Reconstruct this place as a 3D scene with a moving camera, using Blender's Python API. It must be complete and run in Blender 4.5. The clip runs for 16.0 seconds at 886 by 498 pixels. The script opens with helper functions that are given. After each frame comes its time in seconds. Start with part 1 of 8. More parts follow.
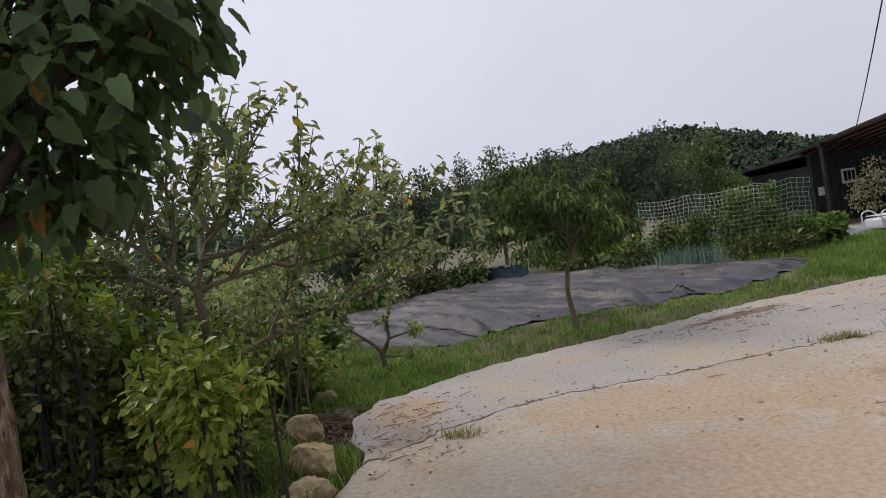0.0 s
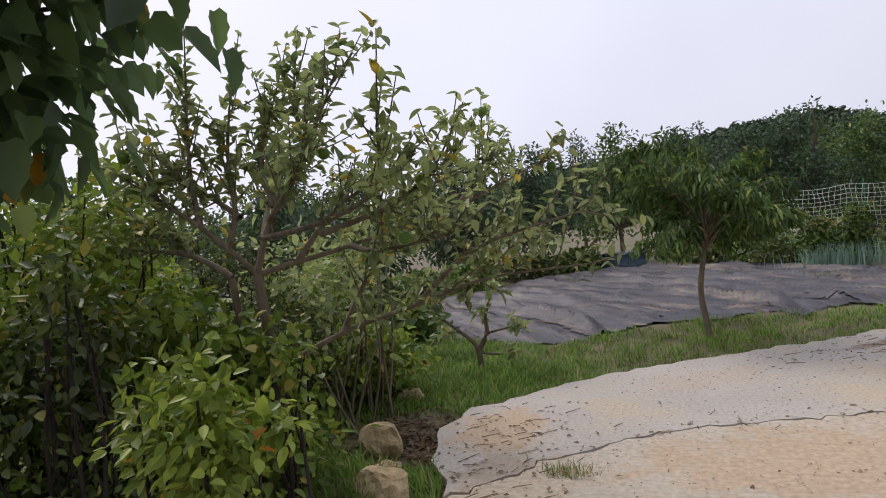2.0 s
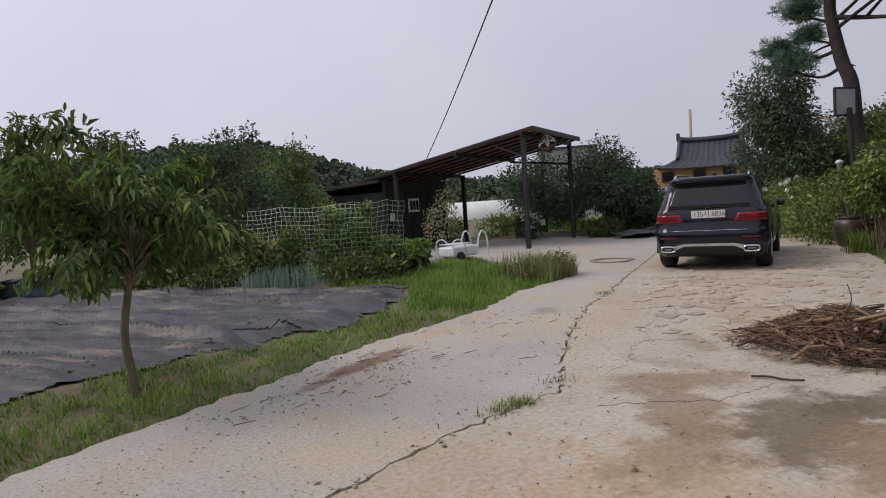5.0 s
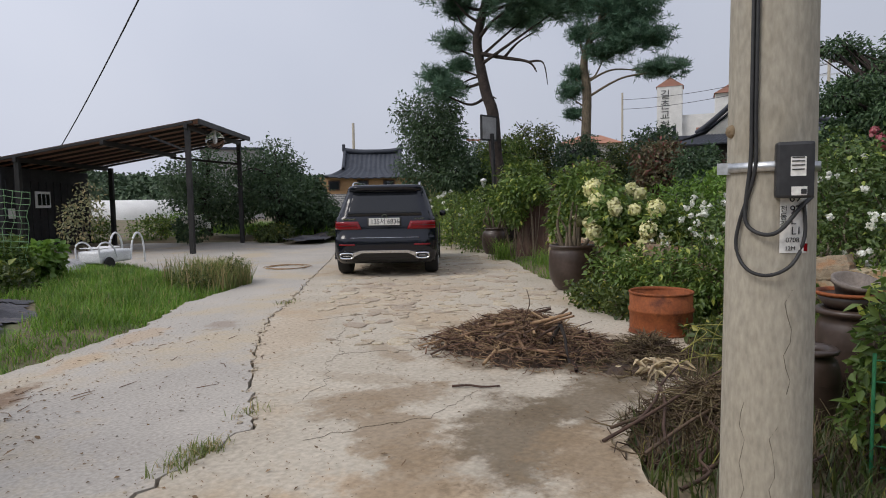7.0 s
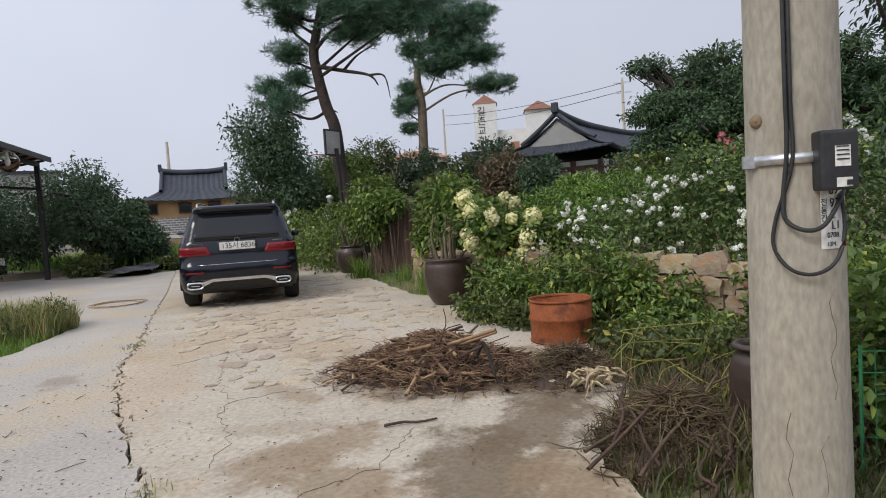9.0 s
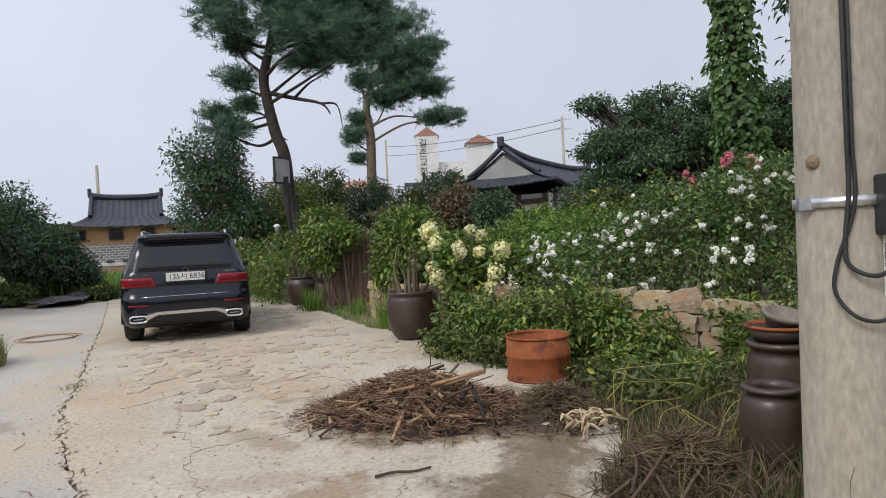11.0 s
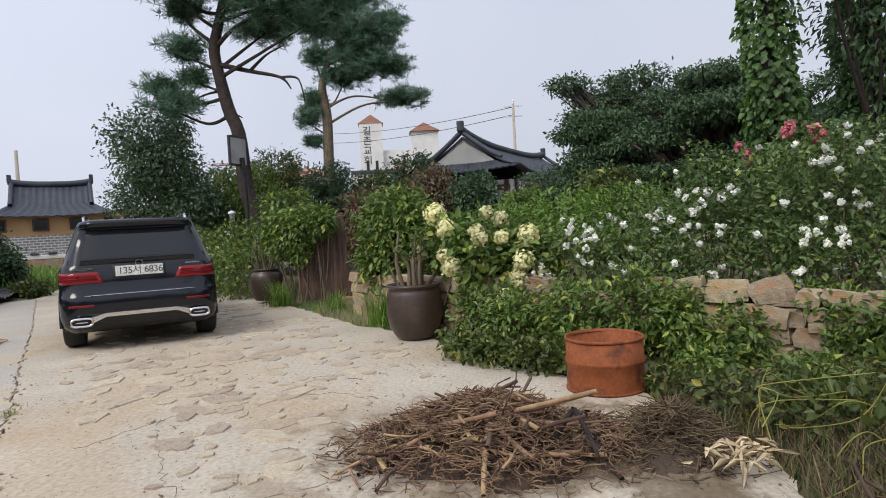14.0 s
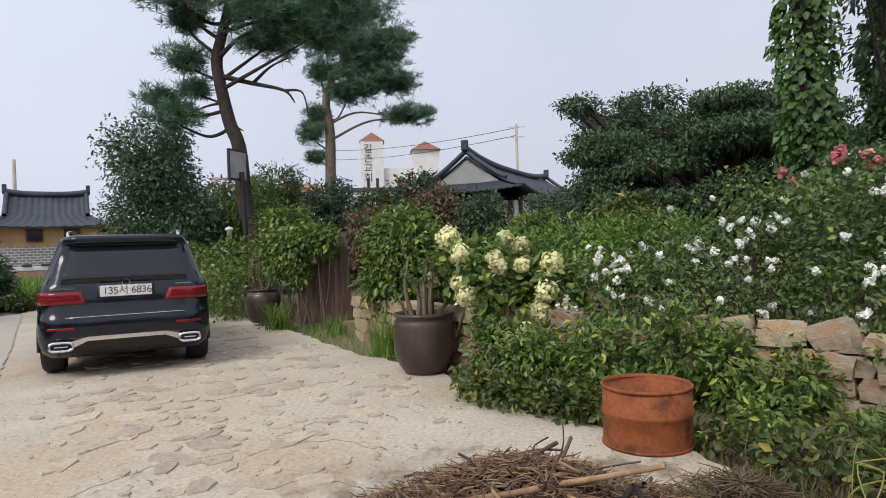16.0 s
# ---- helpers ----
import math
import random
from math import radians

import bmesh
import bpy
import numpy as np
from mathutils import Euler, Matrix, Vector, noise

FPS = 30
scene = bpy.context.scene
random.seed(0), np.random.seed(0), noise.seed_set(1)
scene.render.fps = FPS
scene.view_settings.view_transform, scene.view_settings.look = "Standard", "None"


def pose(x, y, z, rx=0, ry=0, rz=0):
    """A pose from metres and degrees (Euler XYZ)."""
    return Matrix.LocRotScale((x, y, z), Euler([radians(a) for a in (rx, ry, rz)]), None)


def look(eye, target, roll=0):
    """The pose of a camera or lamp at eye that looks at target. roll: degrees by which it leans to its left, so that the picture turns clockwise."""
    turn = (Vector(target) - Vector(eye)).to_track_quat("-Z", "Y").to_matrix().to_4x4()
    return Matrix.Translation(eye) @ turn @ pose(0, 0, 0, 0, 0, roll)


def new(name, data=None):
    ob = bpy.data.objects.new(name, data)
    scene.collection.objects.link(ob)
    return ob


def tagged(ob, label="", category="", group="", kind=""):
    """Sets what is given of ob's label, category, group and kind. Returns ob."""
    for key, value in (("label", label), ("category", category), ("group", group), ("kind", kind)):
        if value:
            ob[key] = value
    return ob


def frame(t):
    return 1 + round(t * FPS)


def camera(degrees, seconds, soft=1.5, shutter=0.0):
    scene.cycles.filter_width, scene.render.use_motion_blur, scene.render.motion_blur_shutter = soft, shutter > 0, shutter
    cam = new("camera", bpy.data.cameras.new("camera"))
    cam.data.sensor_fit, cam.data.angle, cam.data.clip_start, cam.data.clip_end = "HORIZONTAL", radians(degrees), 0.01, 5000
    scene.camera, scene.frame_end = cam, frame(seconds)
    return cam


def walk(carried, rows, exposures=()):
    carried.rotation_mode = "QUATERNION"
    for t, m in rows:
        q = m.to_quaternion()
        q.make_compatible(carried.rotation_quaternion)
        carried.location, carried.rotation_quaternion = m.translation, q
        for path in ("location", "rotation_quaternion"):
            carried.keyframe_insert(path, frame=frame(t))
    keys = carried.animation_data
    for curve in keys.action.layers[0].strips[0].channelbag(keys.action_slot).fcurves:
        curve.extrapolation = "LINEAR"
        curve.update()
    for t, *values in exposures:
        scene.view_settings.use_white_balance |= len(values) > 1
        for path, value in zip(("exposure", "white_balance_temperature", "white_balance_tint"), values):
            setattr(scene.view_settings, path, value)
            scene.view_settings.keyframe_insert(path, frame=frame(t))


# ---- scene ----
cam = camera(70.0, 16.0, 1.0)
PATH = [
    (0, (1.591, -0.797, 1.418), (1.133, 1.149, 1.405), -8.7),
    (0.5, (1.547, -0.534, 1.46), (0.783, 1.314, 1.445), -6.8),
    (1, (1.521, -0.32, 1.449), (0.576, 1.442, 1.376), -8.0),
    (1.5, (1.458, -0.118, 1.448), (0.445, 1.606, 1.387), -7.5),
    (2, (1.36, 0.083, 1.471), (0.574, 1.922, 1.431), -5.8),
    (2.5, (1.357, 0.38, 1.463), (0.774, 2.292, 1.391), -4.5),
    (3, (1.356, 0.667, 1.472), (1.044, 2.64, 1.371), -3.9),
    (3.5, (1.21, 0.966, 1.489), (1.156, 2.963, 1.384), -4.7),
    (4, (1.187, 1.247, 1.482), (1.384, 3.233, 1.363), -3.3),
    (4.5, (1.285, 1.523, 1.494), (1.689, 3.48, 1.394), -3.7),
    (5, (1.452, 1.846, 1.447), (2.283, 3.661, 1.322), -3.7),
    (5.2, (1.453, 1.912, 1.471), (2.471, 3.629, 1.342), -4.1),
    (7.3, (1.731, 2.695, 1.402), (3.39, 3.802, 1.256), -2.3),
    (7.5, (1.738, 2.782, 1.405), (3.422, 3.852, 1.26), -3.7),
    (8, (1.785, 2.974, 1.396), (3.555, 3.888, 1.216), -2.1),
    (8.5, (1.883, 3.175, 1.412), (3.712, 3.968, 1.256), -3.0),
    (9, (1.835, 3.4, 1.408), (3.71, 4.085, 1.288), -3.6),
    (9.5, (1.781, 3.587, 1.423), (3.696, 4.159, 1.352), -3.4),
    (9.7, (1.82, 3.647, 1.447), (3.746, 4.185, 1.384), -3.6),
    (11.8, (2.061, 4.003, 1.456), (4.007, 4.463, 1.445), -1.1),
    (12, (2.149, 4.091, 1.444), (4.094, 4.556, 1.426), 0.2),
    (12.5, (2.333, 4.39, 1.446), (4.272, 4.878, 1.433), -2.3),
    (13, (2.557, 4.566, 1.429), (4.512, 4.982, 1.367), -2.0),
    (13.5, (2.787, 4.757, 1.424), (4.753, 5.118, 1.355), -2.8),
    (14, (2.993, 4.982, 1.423), (4.966, 5.298, 1.347), -3.1),
    (14.5, (3.059, 5.179, 1.457), (5.045, 5.407, 1.393), -3.7),
    (15, (3.323, 5.317, 1.504), (5.259, 5.818, 1.466), -3.7),
    (15.5, (3.504, 5.277, 1.494), (5.439, 5.782, 1.48), -2.2),
    (16, (3.582, 5.256, 1.497), (5.558, 5.563, 1.48), -1.8),
]
EXPOSURE = [(t, e, 6500 if t < 6 else 6350, 16 if t < 6 else 11) for t, e in ((0, -0.26), (0.5, -0.1), (1.5, 0.03), (2.5, -0.08), (3.5, -0.22), (5, -0.3), (7.5, -0.1), (9.5, 0.08), (12, 0.14), (14.5, 0.2), (16, 0.22))]
walk(cam, [(t, look(e, g, r)) for t, e, g, r in PATH], EXPOSURE)

# ---- world and sun ----
SUN_AZ, SUN_EL = 62.0, 46.0  # degrees: turned from +y towards -x, and above the horizon
world = bpy.data.worlds.new("hazy_sky")
scene.world = world
world.use_nodes = True
wn = world.node_tree
wn.nodes.clear()
sky = wn.nodes.new("ShaderNodeTexSky")
sky.sky_type, sky.sun_disc = "NISHITA", False
sky.sun_elevation, sky.sun_rotation = radians(SUN_EL), radians(-SUN_AZ)
sky.dust_density, sky.air_density = 6.0, 1.4
sky_bg = wn.nodes.new("ShaderNodeBackground")
sky_bg.inputs[1].default_value = 0.05
cloud = wn.nodes.new("ShaderNodeBackground")
cloud_noise = wn.nodes.new("ShaderNodeTexNoise")
cloud_noise.inputs["Scale"].default_value = 1.3
cloud_noise.inputs["Detail"].default_value = 4
cloud_ramp = wn.nodes.new("ShaderNodeValToRGB")
cloud_ramp.color_ramp.elements[0].position, cloud_ramp.color_ramp.elements[1].position = 0.25, 0.8
cloud_ramp.color_ramp.elements[0].color = (0.40, 0.43, 0.51, 1)
cloud_ramp.color_ramp.elements[1].color = (0.52, 0.54, 0.60, 1)
tex = wn.nodes.new("ShaderNodeTexCoord")
wn.links.new(tex.outputs["Generated"], cloud_noise.inputs["Vector"])
wn.links.new(cloud_noise.outputs["Fac"], cloud_ramp.inputs[0])
wn.links.new(cloud_ramp.outputs[0], cloud.inputs[0])
toward_sun = wn.nodes.new("ShaderNodeVectorMath")
toward_sun.operation = "DOT_PRODUCT"
toward_sun.inputs[1].default_value = (-math.sin(radians(SUN_AZ)) * math.cos(radians(SUN_EL)), math.cos(radians(SUN_AZ)) * math.cos(radians(SUN_EL)), math.sin(radians(SUN_EL)))
wn.links.new(tex.outputs["Generated"], toward_sun.inputs[0])
haze = wn.nodes.new("ShaderNodeMapRange")
haze.inputs[1].default_value, haze.inputs[2].default_value, haze.inputs[3].default_value, haze.inputs[4].default_value = -1.0, 1.0, 1.08, 2.28
wn.links.new(toward_sun.outputs["Value"], haze.inputs[0])
wn.links.new(haze.outputs[0], cloud.inputs[1])
both = wn.nodes.new("ShaderNodeMixShader")
both.inputs[0].default_value = 0.8
wout = wn.nodes.new("ShaderNodeOutputWorld")
wn.links.new(sky.outputs[0], sky_bg.inputs[0])
wn.links.new(sky_bg.outputs[0], both.inputs[1])
wn.links.new(cloud.outputs[0], both.inputs[2])
wn.links.new(both.outputs[0], wout.inputs[0])

sun_data = bpy.data.lights.new("sun", "SUN")
sun_data.energy, sun_data.angle, sun_data.color = 1.7, radians(24), (1.0, 0.95, 0.87)
sun = new("sun", sun_data)
sd = Vector((-math.sin(radians(SUN_AZ)) * math.cos(radians(SUN_EL)), math.cos(radians(SUN_AZ)) * math.cos(radians(SUN_EL)), math.sin(radians(SUN_EL))))
sun.matrix_world = look(sd * 60, (0, 0, 0))


# ---- materials ----
def mat(name, c1, c2=None, scale=4.0, rough=0.8, metal=0.0, bump=0.3, fine=40.0, c3=None, spots=2.5, stretch=(1, 1, 1), vary=0.0, island=False, coat=0.0, bump_dist=0.01):
    """A two-scale noise material: c1 to c2 by the large noise, towards c3 in patches, a fine grain and relief."""
    m = bpy.data.materials.new(name)
    m.use_nodes = True
    t = m.node_tree
    b = t.nodes["Principled BSDF"]
    co = t.nodes.new("ShaderNodeTexCoord")
    mp = t.nodes.new("ShaderNodeMapping")
    mp.inputs["Scale"].default_value = stretch
    t.links.new(co.outputs["Object"], mp.inputs[0])
    n1 = t.nodes.new("ShaderNodeTexNoise")
    n1.inputs["Scale"].default_value, n1.inputs["Detail"].default_value = scale, 5
    n2 = t.nodes.new("ShaderNodeTexNoise")
    n2.inputs["Scale"].default_value, n2.inputs["Detail"].default_value = fine, 6
    for n in (n1, n2):
        t.links.new(mp.outputs[0], n.inputs["Vector"])
    r = t.nodes.new("ShaderNodeValToRGB")
    e = r.color_ramp.elements
    e[0].position, e[1].position = 0.32, 0.68
    e[0].color, e[1].color = (*c1, 1), (*(c2 or c1), 1)
    t.links.new(n1.outputs["Fac"], r.inputs[0])
    out = r.outputs[0]
    if c3:
        n3 = t.nodes.new("ShaderNodeTexNoise")
        n3.inputs["Scale"].default_value, n3.inputs["Detail"].default_value = scale / spots, 7
        n3.inputs["Roughness"].default_value = 0.65
        t.links.new(mp.outputs[0], n3.inputs["Vector"])
        r3 = t.nodes.new("ShaderNodeValToRGB")
        r3.color_ramp.elements[0].position, r3.color_ramp.elements[1].position = 0.5, 0.62
        t.links.new(n3.outputs["Fac"], r3.inputs[0])
        mx = t.nodes.new("ShaderNodeMixRGB")
        mx.inputs[2].default_value = (*c3, 1)
        t.links.new(r3.outputs[0], mx.inputs[0])
        t.links.new(out, mx.inputs[1])
        out = mx.outputs[0]
    hsv = t.nodes.new("ShaderNodeHueSaturation")
    t.links.new(out, hsv.inputs["Color"])
    grain = t.nodes.new("ShaderNodeMapRange")
    grain.inputs[1].default_value, grain.inputs[2].default_value = 0.25, 0.75
    grain.inputs[3].default_value, grain.inputs[4].default_value = 0.78, 1.22
    t.links.new(n2.outputs["Fac"], grain.inputs[0])
    value = grain.outputs[0]
    if vary:
        if island:
            src = t.nodes.new("ShaderNodeNewGeometry").outputs["Random Per Island"]
        else:
            src = t.nodes.new("ShaderNodeObjectInfo").outputs["Random"]
        mr = t.nodes.new("ShaderNodeMapRange")
        mr.inputs[3].default_value, mr.inputs[4].default_value = 1 - vary, 1 + vary
        t.links.new(src, mr.inputs[0])
        mu = t.nodes.new("ShaderNodeMath")
        mu.operation = "MULTIPLY"
        t.links.new(value, mu.inputs[0])
        t.links.new(mr.outputs[0], mu.inputs[1])
        value = mu.outputs[0]
        hr = t.nodes.new("ShaderNodeMapRange")
        hr.inputs[3].default_value, hr.inputs[4].default_value = 0.5 - vary * 0.06, 0.5 + vary * 0.04
        t.links.new(src, hr.inputs[0])
        t.links.new(hr.outputs[0], hsv.inputs["Hue"])
    t.links.new(value, hsv.inputs["Value"])
    t.links.new(hsv.outputs[0], b.inputs["Base Color"])
    b.inputs["Roughness"].default_value, b.inputs["Metallic"].default_value = rough, metal
    b.inputs["Coat Weight"].default_value = coat
    if bump:
        bp = t.nodes.new("ShaderNodeBump")
        bp.inputs["Strength"].default_value, bp.inputs["Distance"].default_value = bump, bump_dist
        t.links.new(n2.outputs["Fac"], bp.inputs["Height"])
        t.links.new(bp.outputs[0], b.inputs["Normal"])
    return m


def leaf_mat(name, dark, light, tint=None, share=0.08, rough=0.45, through_light=0.35):
    """Foliage: each leaf its own tone between dark and light, a share of them tinted, thin enough to let light through."""
    m = bpy.data.materials.new(name)
    m.use_nodes = True
    t = m.node_tree
    b = t.nodes["Principled BSDF"]
    g = t.nodes.new("ShaderNodeNewGeometry")
    r = t.nodes.new("ShaderNodeValToRGB")
    e = r.color_ramp.elements
    e[0].color, e[1].color = (*dark, 1), (*light, 1)
    e[1].position = 0.9 if tint else 1.0
    if tint:
        k = e.new(1 - share)
        k.color = (*light, 1)
        k2 = e.new(min(1.0, 1 - share * 0.7))
        k2.color = (*tint, 1)
        e[1].position = 1 - share * 1.2
        e[-1].color = (*tint, 1)
    t.links.new(g.outputs["Random Per Island"], r.inputs[0])
    co = t.nodes.new("ShaderNodeTexCoord")
    n = t.nodes.new("ShaderNodeTexNoise")
    n.inputs["Scale"].default_value = 1.6
    t.links.new(co.outputs["Object"], n.inputs["Vector"])
    hs = t.nodes.new("ShaderNodeHueSaturation")
    mr = t.nodes.new("ShaderNodeMapRange")
    mr.inputs[1].default_value, mr.inputs[2].default_value = 0.3, 0.7
    mr.inputs[3].default_value, mr.inputs[4].default_value = 0.7, 1.3
    t.links.new(n.outputs["Fac"], mr.inputs[0])
    t.links.new(mr.outputs[0], hs.inputs["Value"])
    t.links.new(r.outputs[0], hs.inputs["Color"])
    t.links.new(hs.outputs[0], b.inputs["Base Color"])
    b.inputs["Roughness"].default_value = rough
    tr = t.nodes.new("ShaderNodeBsdfTranslucent")
    t.links.new(hs.outputs[0], tr.inputs[0])
    mx = t.nodes.new("ShaderNodeMixShader")
    mx.inputs[0].default_value = through_light
    t.links.new(b.outputs[0], mx.inputs[1])
    t.links.new(tr.outputs[0], mx.inputs[2])
    t.links.new(mx.outputs[0], t.nodes["Material Output"].inputs[0])
    return m


def glass_mat(name, color, rough=0.03, trans=0.0, ior=1.5):
    m = bpy.data.materials.new(name)
    m.use_nodes = True
    b = m.node_tree.nodes["Principled BSDF"]
    b.inputs["Base Color"].default_value = (*color, 1)
    b.inputs["Roughness"].default_value, b.inputs["Transmission Weight"].default_value, b.inputs["IOR"].default_value = rough, trans, ior
    return m


def stain(m, spots):
    """Stains with soft ragged rims: each spot is x, y, half length, half width, turn in degrees, colour, strength."""
    t = m.node_tree
    hsv = next(n for n in t.nodes if n.bl_idname == "ShaderNodeHueSaturation")
    out = hsv.inputs["Color"].links[0].from_socket
    co = t.nodes.new("ShaderNodeTexCoord")
    ns = t.nodes.new("ShaderNodeTexNoise")
    ns.inputs["Scale"].default_value, ns.inputs["Detail"].default_value, ns.inputs["Roughness"].default_value = 3.5, 8, 0.68
    t.links.new(co.outputs["Object"], ns.inputs["Vector"])
    for x, y, a, b, turn, color, strength in spots:
        mp = t.nodes.new("ShaderNodeMapping")
        mp.vector_type = "TEXTURE"
        mp.inputs["Location"].default_value, mp.inputs["Rotation"].default_value, mp.inputs["Scale"].default_value = (x, y, 0), (0, 0, radians(turn)), (a, b, 1)
        t.links.new(co.outputs["Object"], mp.inputs[0])
        ln = t.nodes.new("ShaderNodeVectorMath")
        ln.operation = "LENGTH"
        t.links.new(mp.outputs[0], ln.inputs[0])
        ad = t.nodes.new("ShaderNodeMath")
        ad.operation = "MULTIPLY_ADD"
        ad.inputs[1].default_value, ad.inputs[2].default_value = 2.4, -1.2
        t.links.new(ns.outputs["Fac"], ad.inputs[0])
        sm = t.nodes.new("ShaderNodeMath")
        sm.operation = "ADD"
        t.links.new(ln.outputs["Value"], sm.inputs[0])
        t.links.new(ad.outputs[0], sm.inputs[1])
        mr = t.nodes.new("ShaderNodeMapRange")
        mr.interpolation_type = "SMOOTHSTEP"
        mr.inputs[1].default_value, mr.inputs[2].default_value, mr.inputs[3].default_value, mr.inputs[4].default_value = 0.55, 1.15, strength, 0.0
        t.links.new(sm.outputs[0], mr.inputs[0])
        mx = t.nodes.new("ShaderNodeMixRGB")
        mx.inputs[2].default_value = (*color, 1)
        t.links.new(mr.outputs[0], mx.inputs[0])
        t.links.new(out, mx.inputs[1])
        out = mx.outputs[0]
    t.links.new(out, hsv.inputs["Color"])


SOIL = mat("soil", (0.13, 0.10, 0.06), (0.20, 0.16, 0.10), 1.2, 0.95, bump=0.6, fine=25, c3=(0.09, 0.12, 0.04), spots=2)
CONC_GREY = mat("grey_concrete", (0.385, 0.35, 0.305), (0.455, 0.415, 0.36), 0.9, 0.9, bump=0.22, fine=38, c3=(0.46, 0.385, 0.28), spots=1.6, bump_dist=0.005)
CONC_TAN = mat("sandy_concrete", (0.42, 0.365, 0.285), (0.50, 0.44, 0.35), 1.1, 0.92, bump=0.5, fine=26, c3=(0.43, 0.34, 0.235), spots=2.4, bump_dist=0.012)
EARTH_BROWN, DAMP, SAND, LITTER = (0.26, 0.185, 0.11), (0.15, 0.11, 0.065), (0.46, 0.33, 0.205), (0.20, 0.12, 0.065)
# the spot at (11.9, 10.6) browns the ground under the car's tail and right of it
stain(CONC_TAN, [(2.0, 4.1, 1.3, 0.7, 12, SAND, 0.75), (3.4, 4.2, 1.2, 0.6, 22, SAND, 0.7), (2.6, 2.6, 1.5, 1.1, 5, SAND, 0.7), (6.3, 8.0, 1.6, 0.5, 40, SAND, 0.35), (9.5, 9.0, 2.0, 0.9, 35, SAND, 0.4),
                 (4.6, 5.0, 0.75, 0.3, 50, EARTH_BROWN, 0.75), (4.2, 4.55, 0.8, 0.3, 20, EARTH_BROWN, 0.6), (5.0, 4.4, 0.8, 0.42, 25, DAMP, 0.85), (5.8, 4.25, 0.75, 0.35, -10, DAMP, 0.85), (6.6, 4.4, 0.7, 0.4, 20, DAMP, 0.8), (7.1, 5.3, 1.05, 1.25, 0, DAMP, 0.8),
                 (6.2, 6.4, 0.5, 0.16, 60, EARTH_BROWN, 0.5), (5.4, 6.0, 0.16, 0.6, 20, EARTH_BROWN, 0.35), (7.6, 6.6, 0.25, 0.9, 30, EARTH_BROWN, 0.3), (11.9, 10.6, 1.0, 1.9, 27, EARTH_BROWN, 0.4), (4.9, 3.9, 0.6, 0.3, 30, EARTH_BROWN, 0.8), (5.05, 5.55, 0.6, 0.32, -25, EARTH_BROWN, 0.75)])
stain(CONC_GREY, [(3.3, 7.75, 0.7, 0.16, 35, LITTER, 0.85), (2.7, 7.3, 0.5, 0.1, 35, LITTER, 0.6), (-0.2, 4.5, 0.4, 0.5, 10, SAND, 0.8), (0.1, 3.7, 0.35, 0.45, 0, EARTH_BROWN, 0.5), (5.3, 9.2, 0.6, 0.2, 35, SAND, 0.6), (4.4, 8.6, 0.5, 0.14, 35, SAND, 0.6), (6.2, 9.0, 0.3, 0.2, 35, LITTER, 0.4), (1.2, 6.0, 0.7, 0.3, 35, SAND, 0.3)])
CRACK = mat("crack_soil", (0.06, 0.05, 0.035), (0.12, 0.10, 0.07), 8, 0.95, bump=0.8, fine=60)
DIRT = mat("damp_dirt", (0.20, 0.145, 0.085), (0.30, 0.22, 0.135), 3, 0.9, bump=0.7, fine=45)
# the first two greys put the sky's sheen into the black film's colour; tan is dust
TARP = mat("mulch_film", (0.022, 0.021, 0.026), (0.075, 0.070, 0.080), 1.9, 0.55, bump=0.7, fine=9, c3=(0.17, 0.132, 0.10), spots=0.55, bump_dist=0.03)
film_map = next(n for n in TARP.node_tree.nodes if n.bl_idname == "ShaderNodeMapping")
film_map.vector_type = "TEXTURE"  # long folds, painted sheen streaks and dust trails run one way over the field
film_map.inputs["Rotation"].default_value, film_map.inputs["Scale"].default_value = (0, 0, radians(-47)), (3.2, 0.55, 1)
film_dust = [n for n in TARP.node_tree.nodes if n.bl_idname == "ShaderNodeValToRGB"][-1]
film_dust.color_ramp.elements[0].position, film_dust.color_ramp.elements[1].position = 0.53, 0.66
STONE = mat("wall_stone", (0.26, 0.20, 0.13), (0.40, 0.325, 0.22), 5, 0.9, bump=0.8, fine=30, c3=(0.38, 0.23, 0.12), vary=0.3)
ROCK = mat("tan_boulder", (0.40, 0.30, 0.16), (0.56, 0.44, 0.26), 7, 0.95, bump=1.0, fine=24, c3=(0.24, 0.16, 0.08), bump_dist=0.02)
PAVER = mat("flat_stone", (0.43, 0.36, 0.265), (0.52, 0.44, 0.335), 5, 0.92, bump=0.6, fine=40, c3=(0.40, 0.31, 0.21), vary=0.17)
MORTAR = mat("earth_mortar", (0.13, 0.11, 0.07), (0.20, 0.16, 0.11), 6, 0.95, bump=0.6)
POLE = mat("pole_concrete", (0.33, 0.30, 0.24), (0.40, 0.365, 0.295), 2.2, 0.88, bump=0.35, fine=55, c3=(0.29, 0.255, 0.19), spots=1.5, stretch=(1, 1, 0.35))
RUST = mat("rusty_steel", (0.22, 0.06, 0.018), (0.33, 0.10, 0.03), 5, 0.75, 0.25, 0.5, 35, c3=(0.12, 0.035, 0.015), spots=1.4)
JAR = mat("brown_glaze", (0.038, 0.025, 0.019), (0.070, 0.046, 0.035), 3, 0.42, bump=0.15, fine=20, c3=(0.05, 0.03, 0.02), coat=0.12)
BLACK_STEEL = mat("dark_steel", (0.018, 0.017, 0.018), (0.035, 0.032, 0.03), 4, 0.55, 0.2, 0.2)
ROOF_SHEET = mat("weathered_roof_sheet", (0.26, 0.165, 0.125), (0.36, 0.25, 0.19), 1.5, 0.7, 0.1, 0.3, 20)
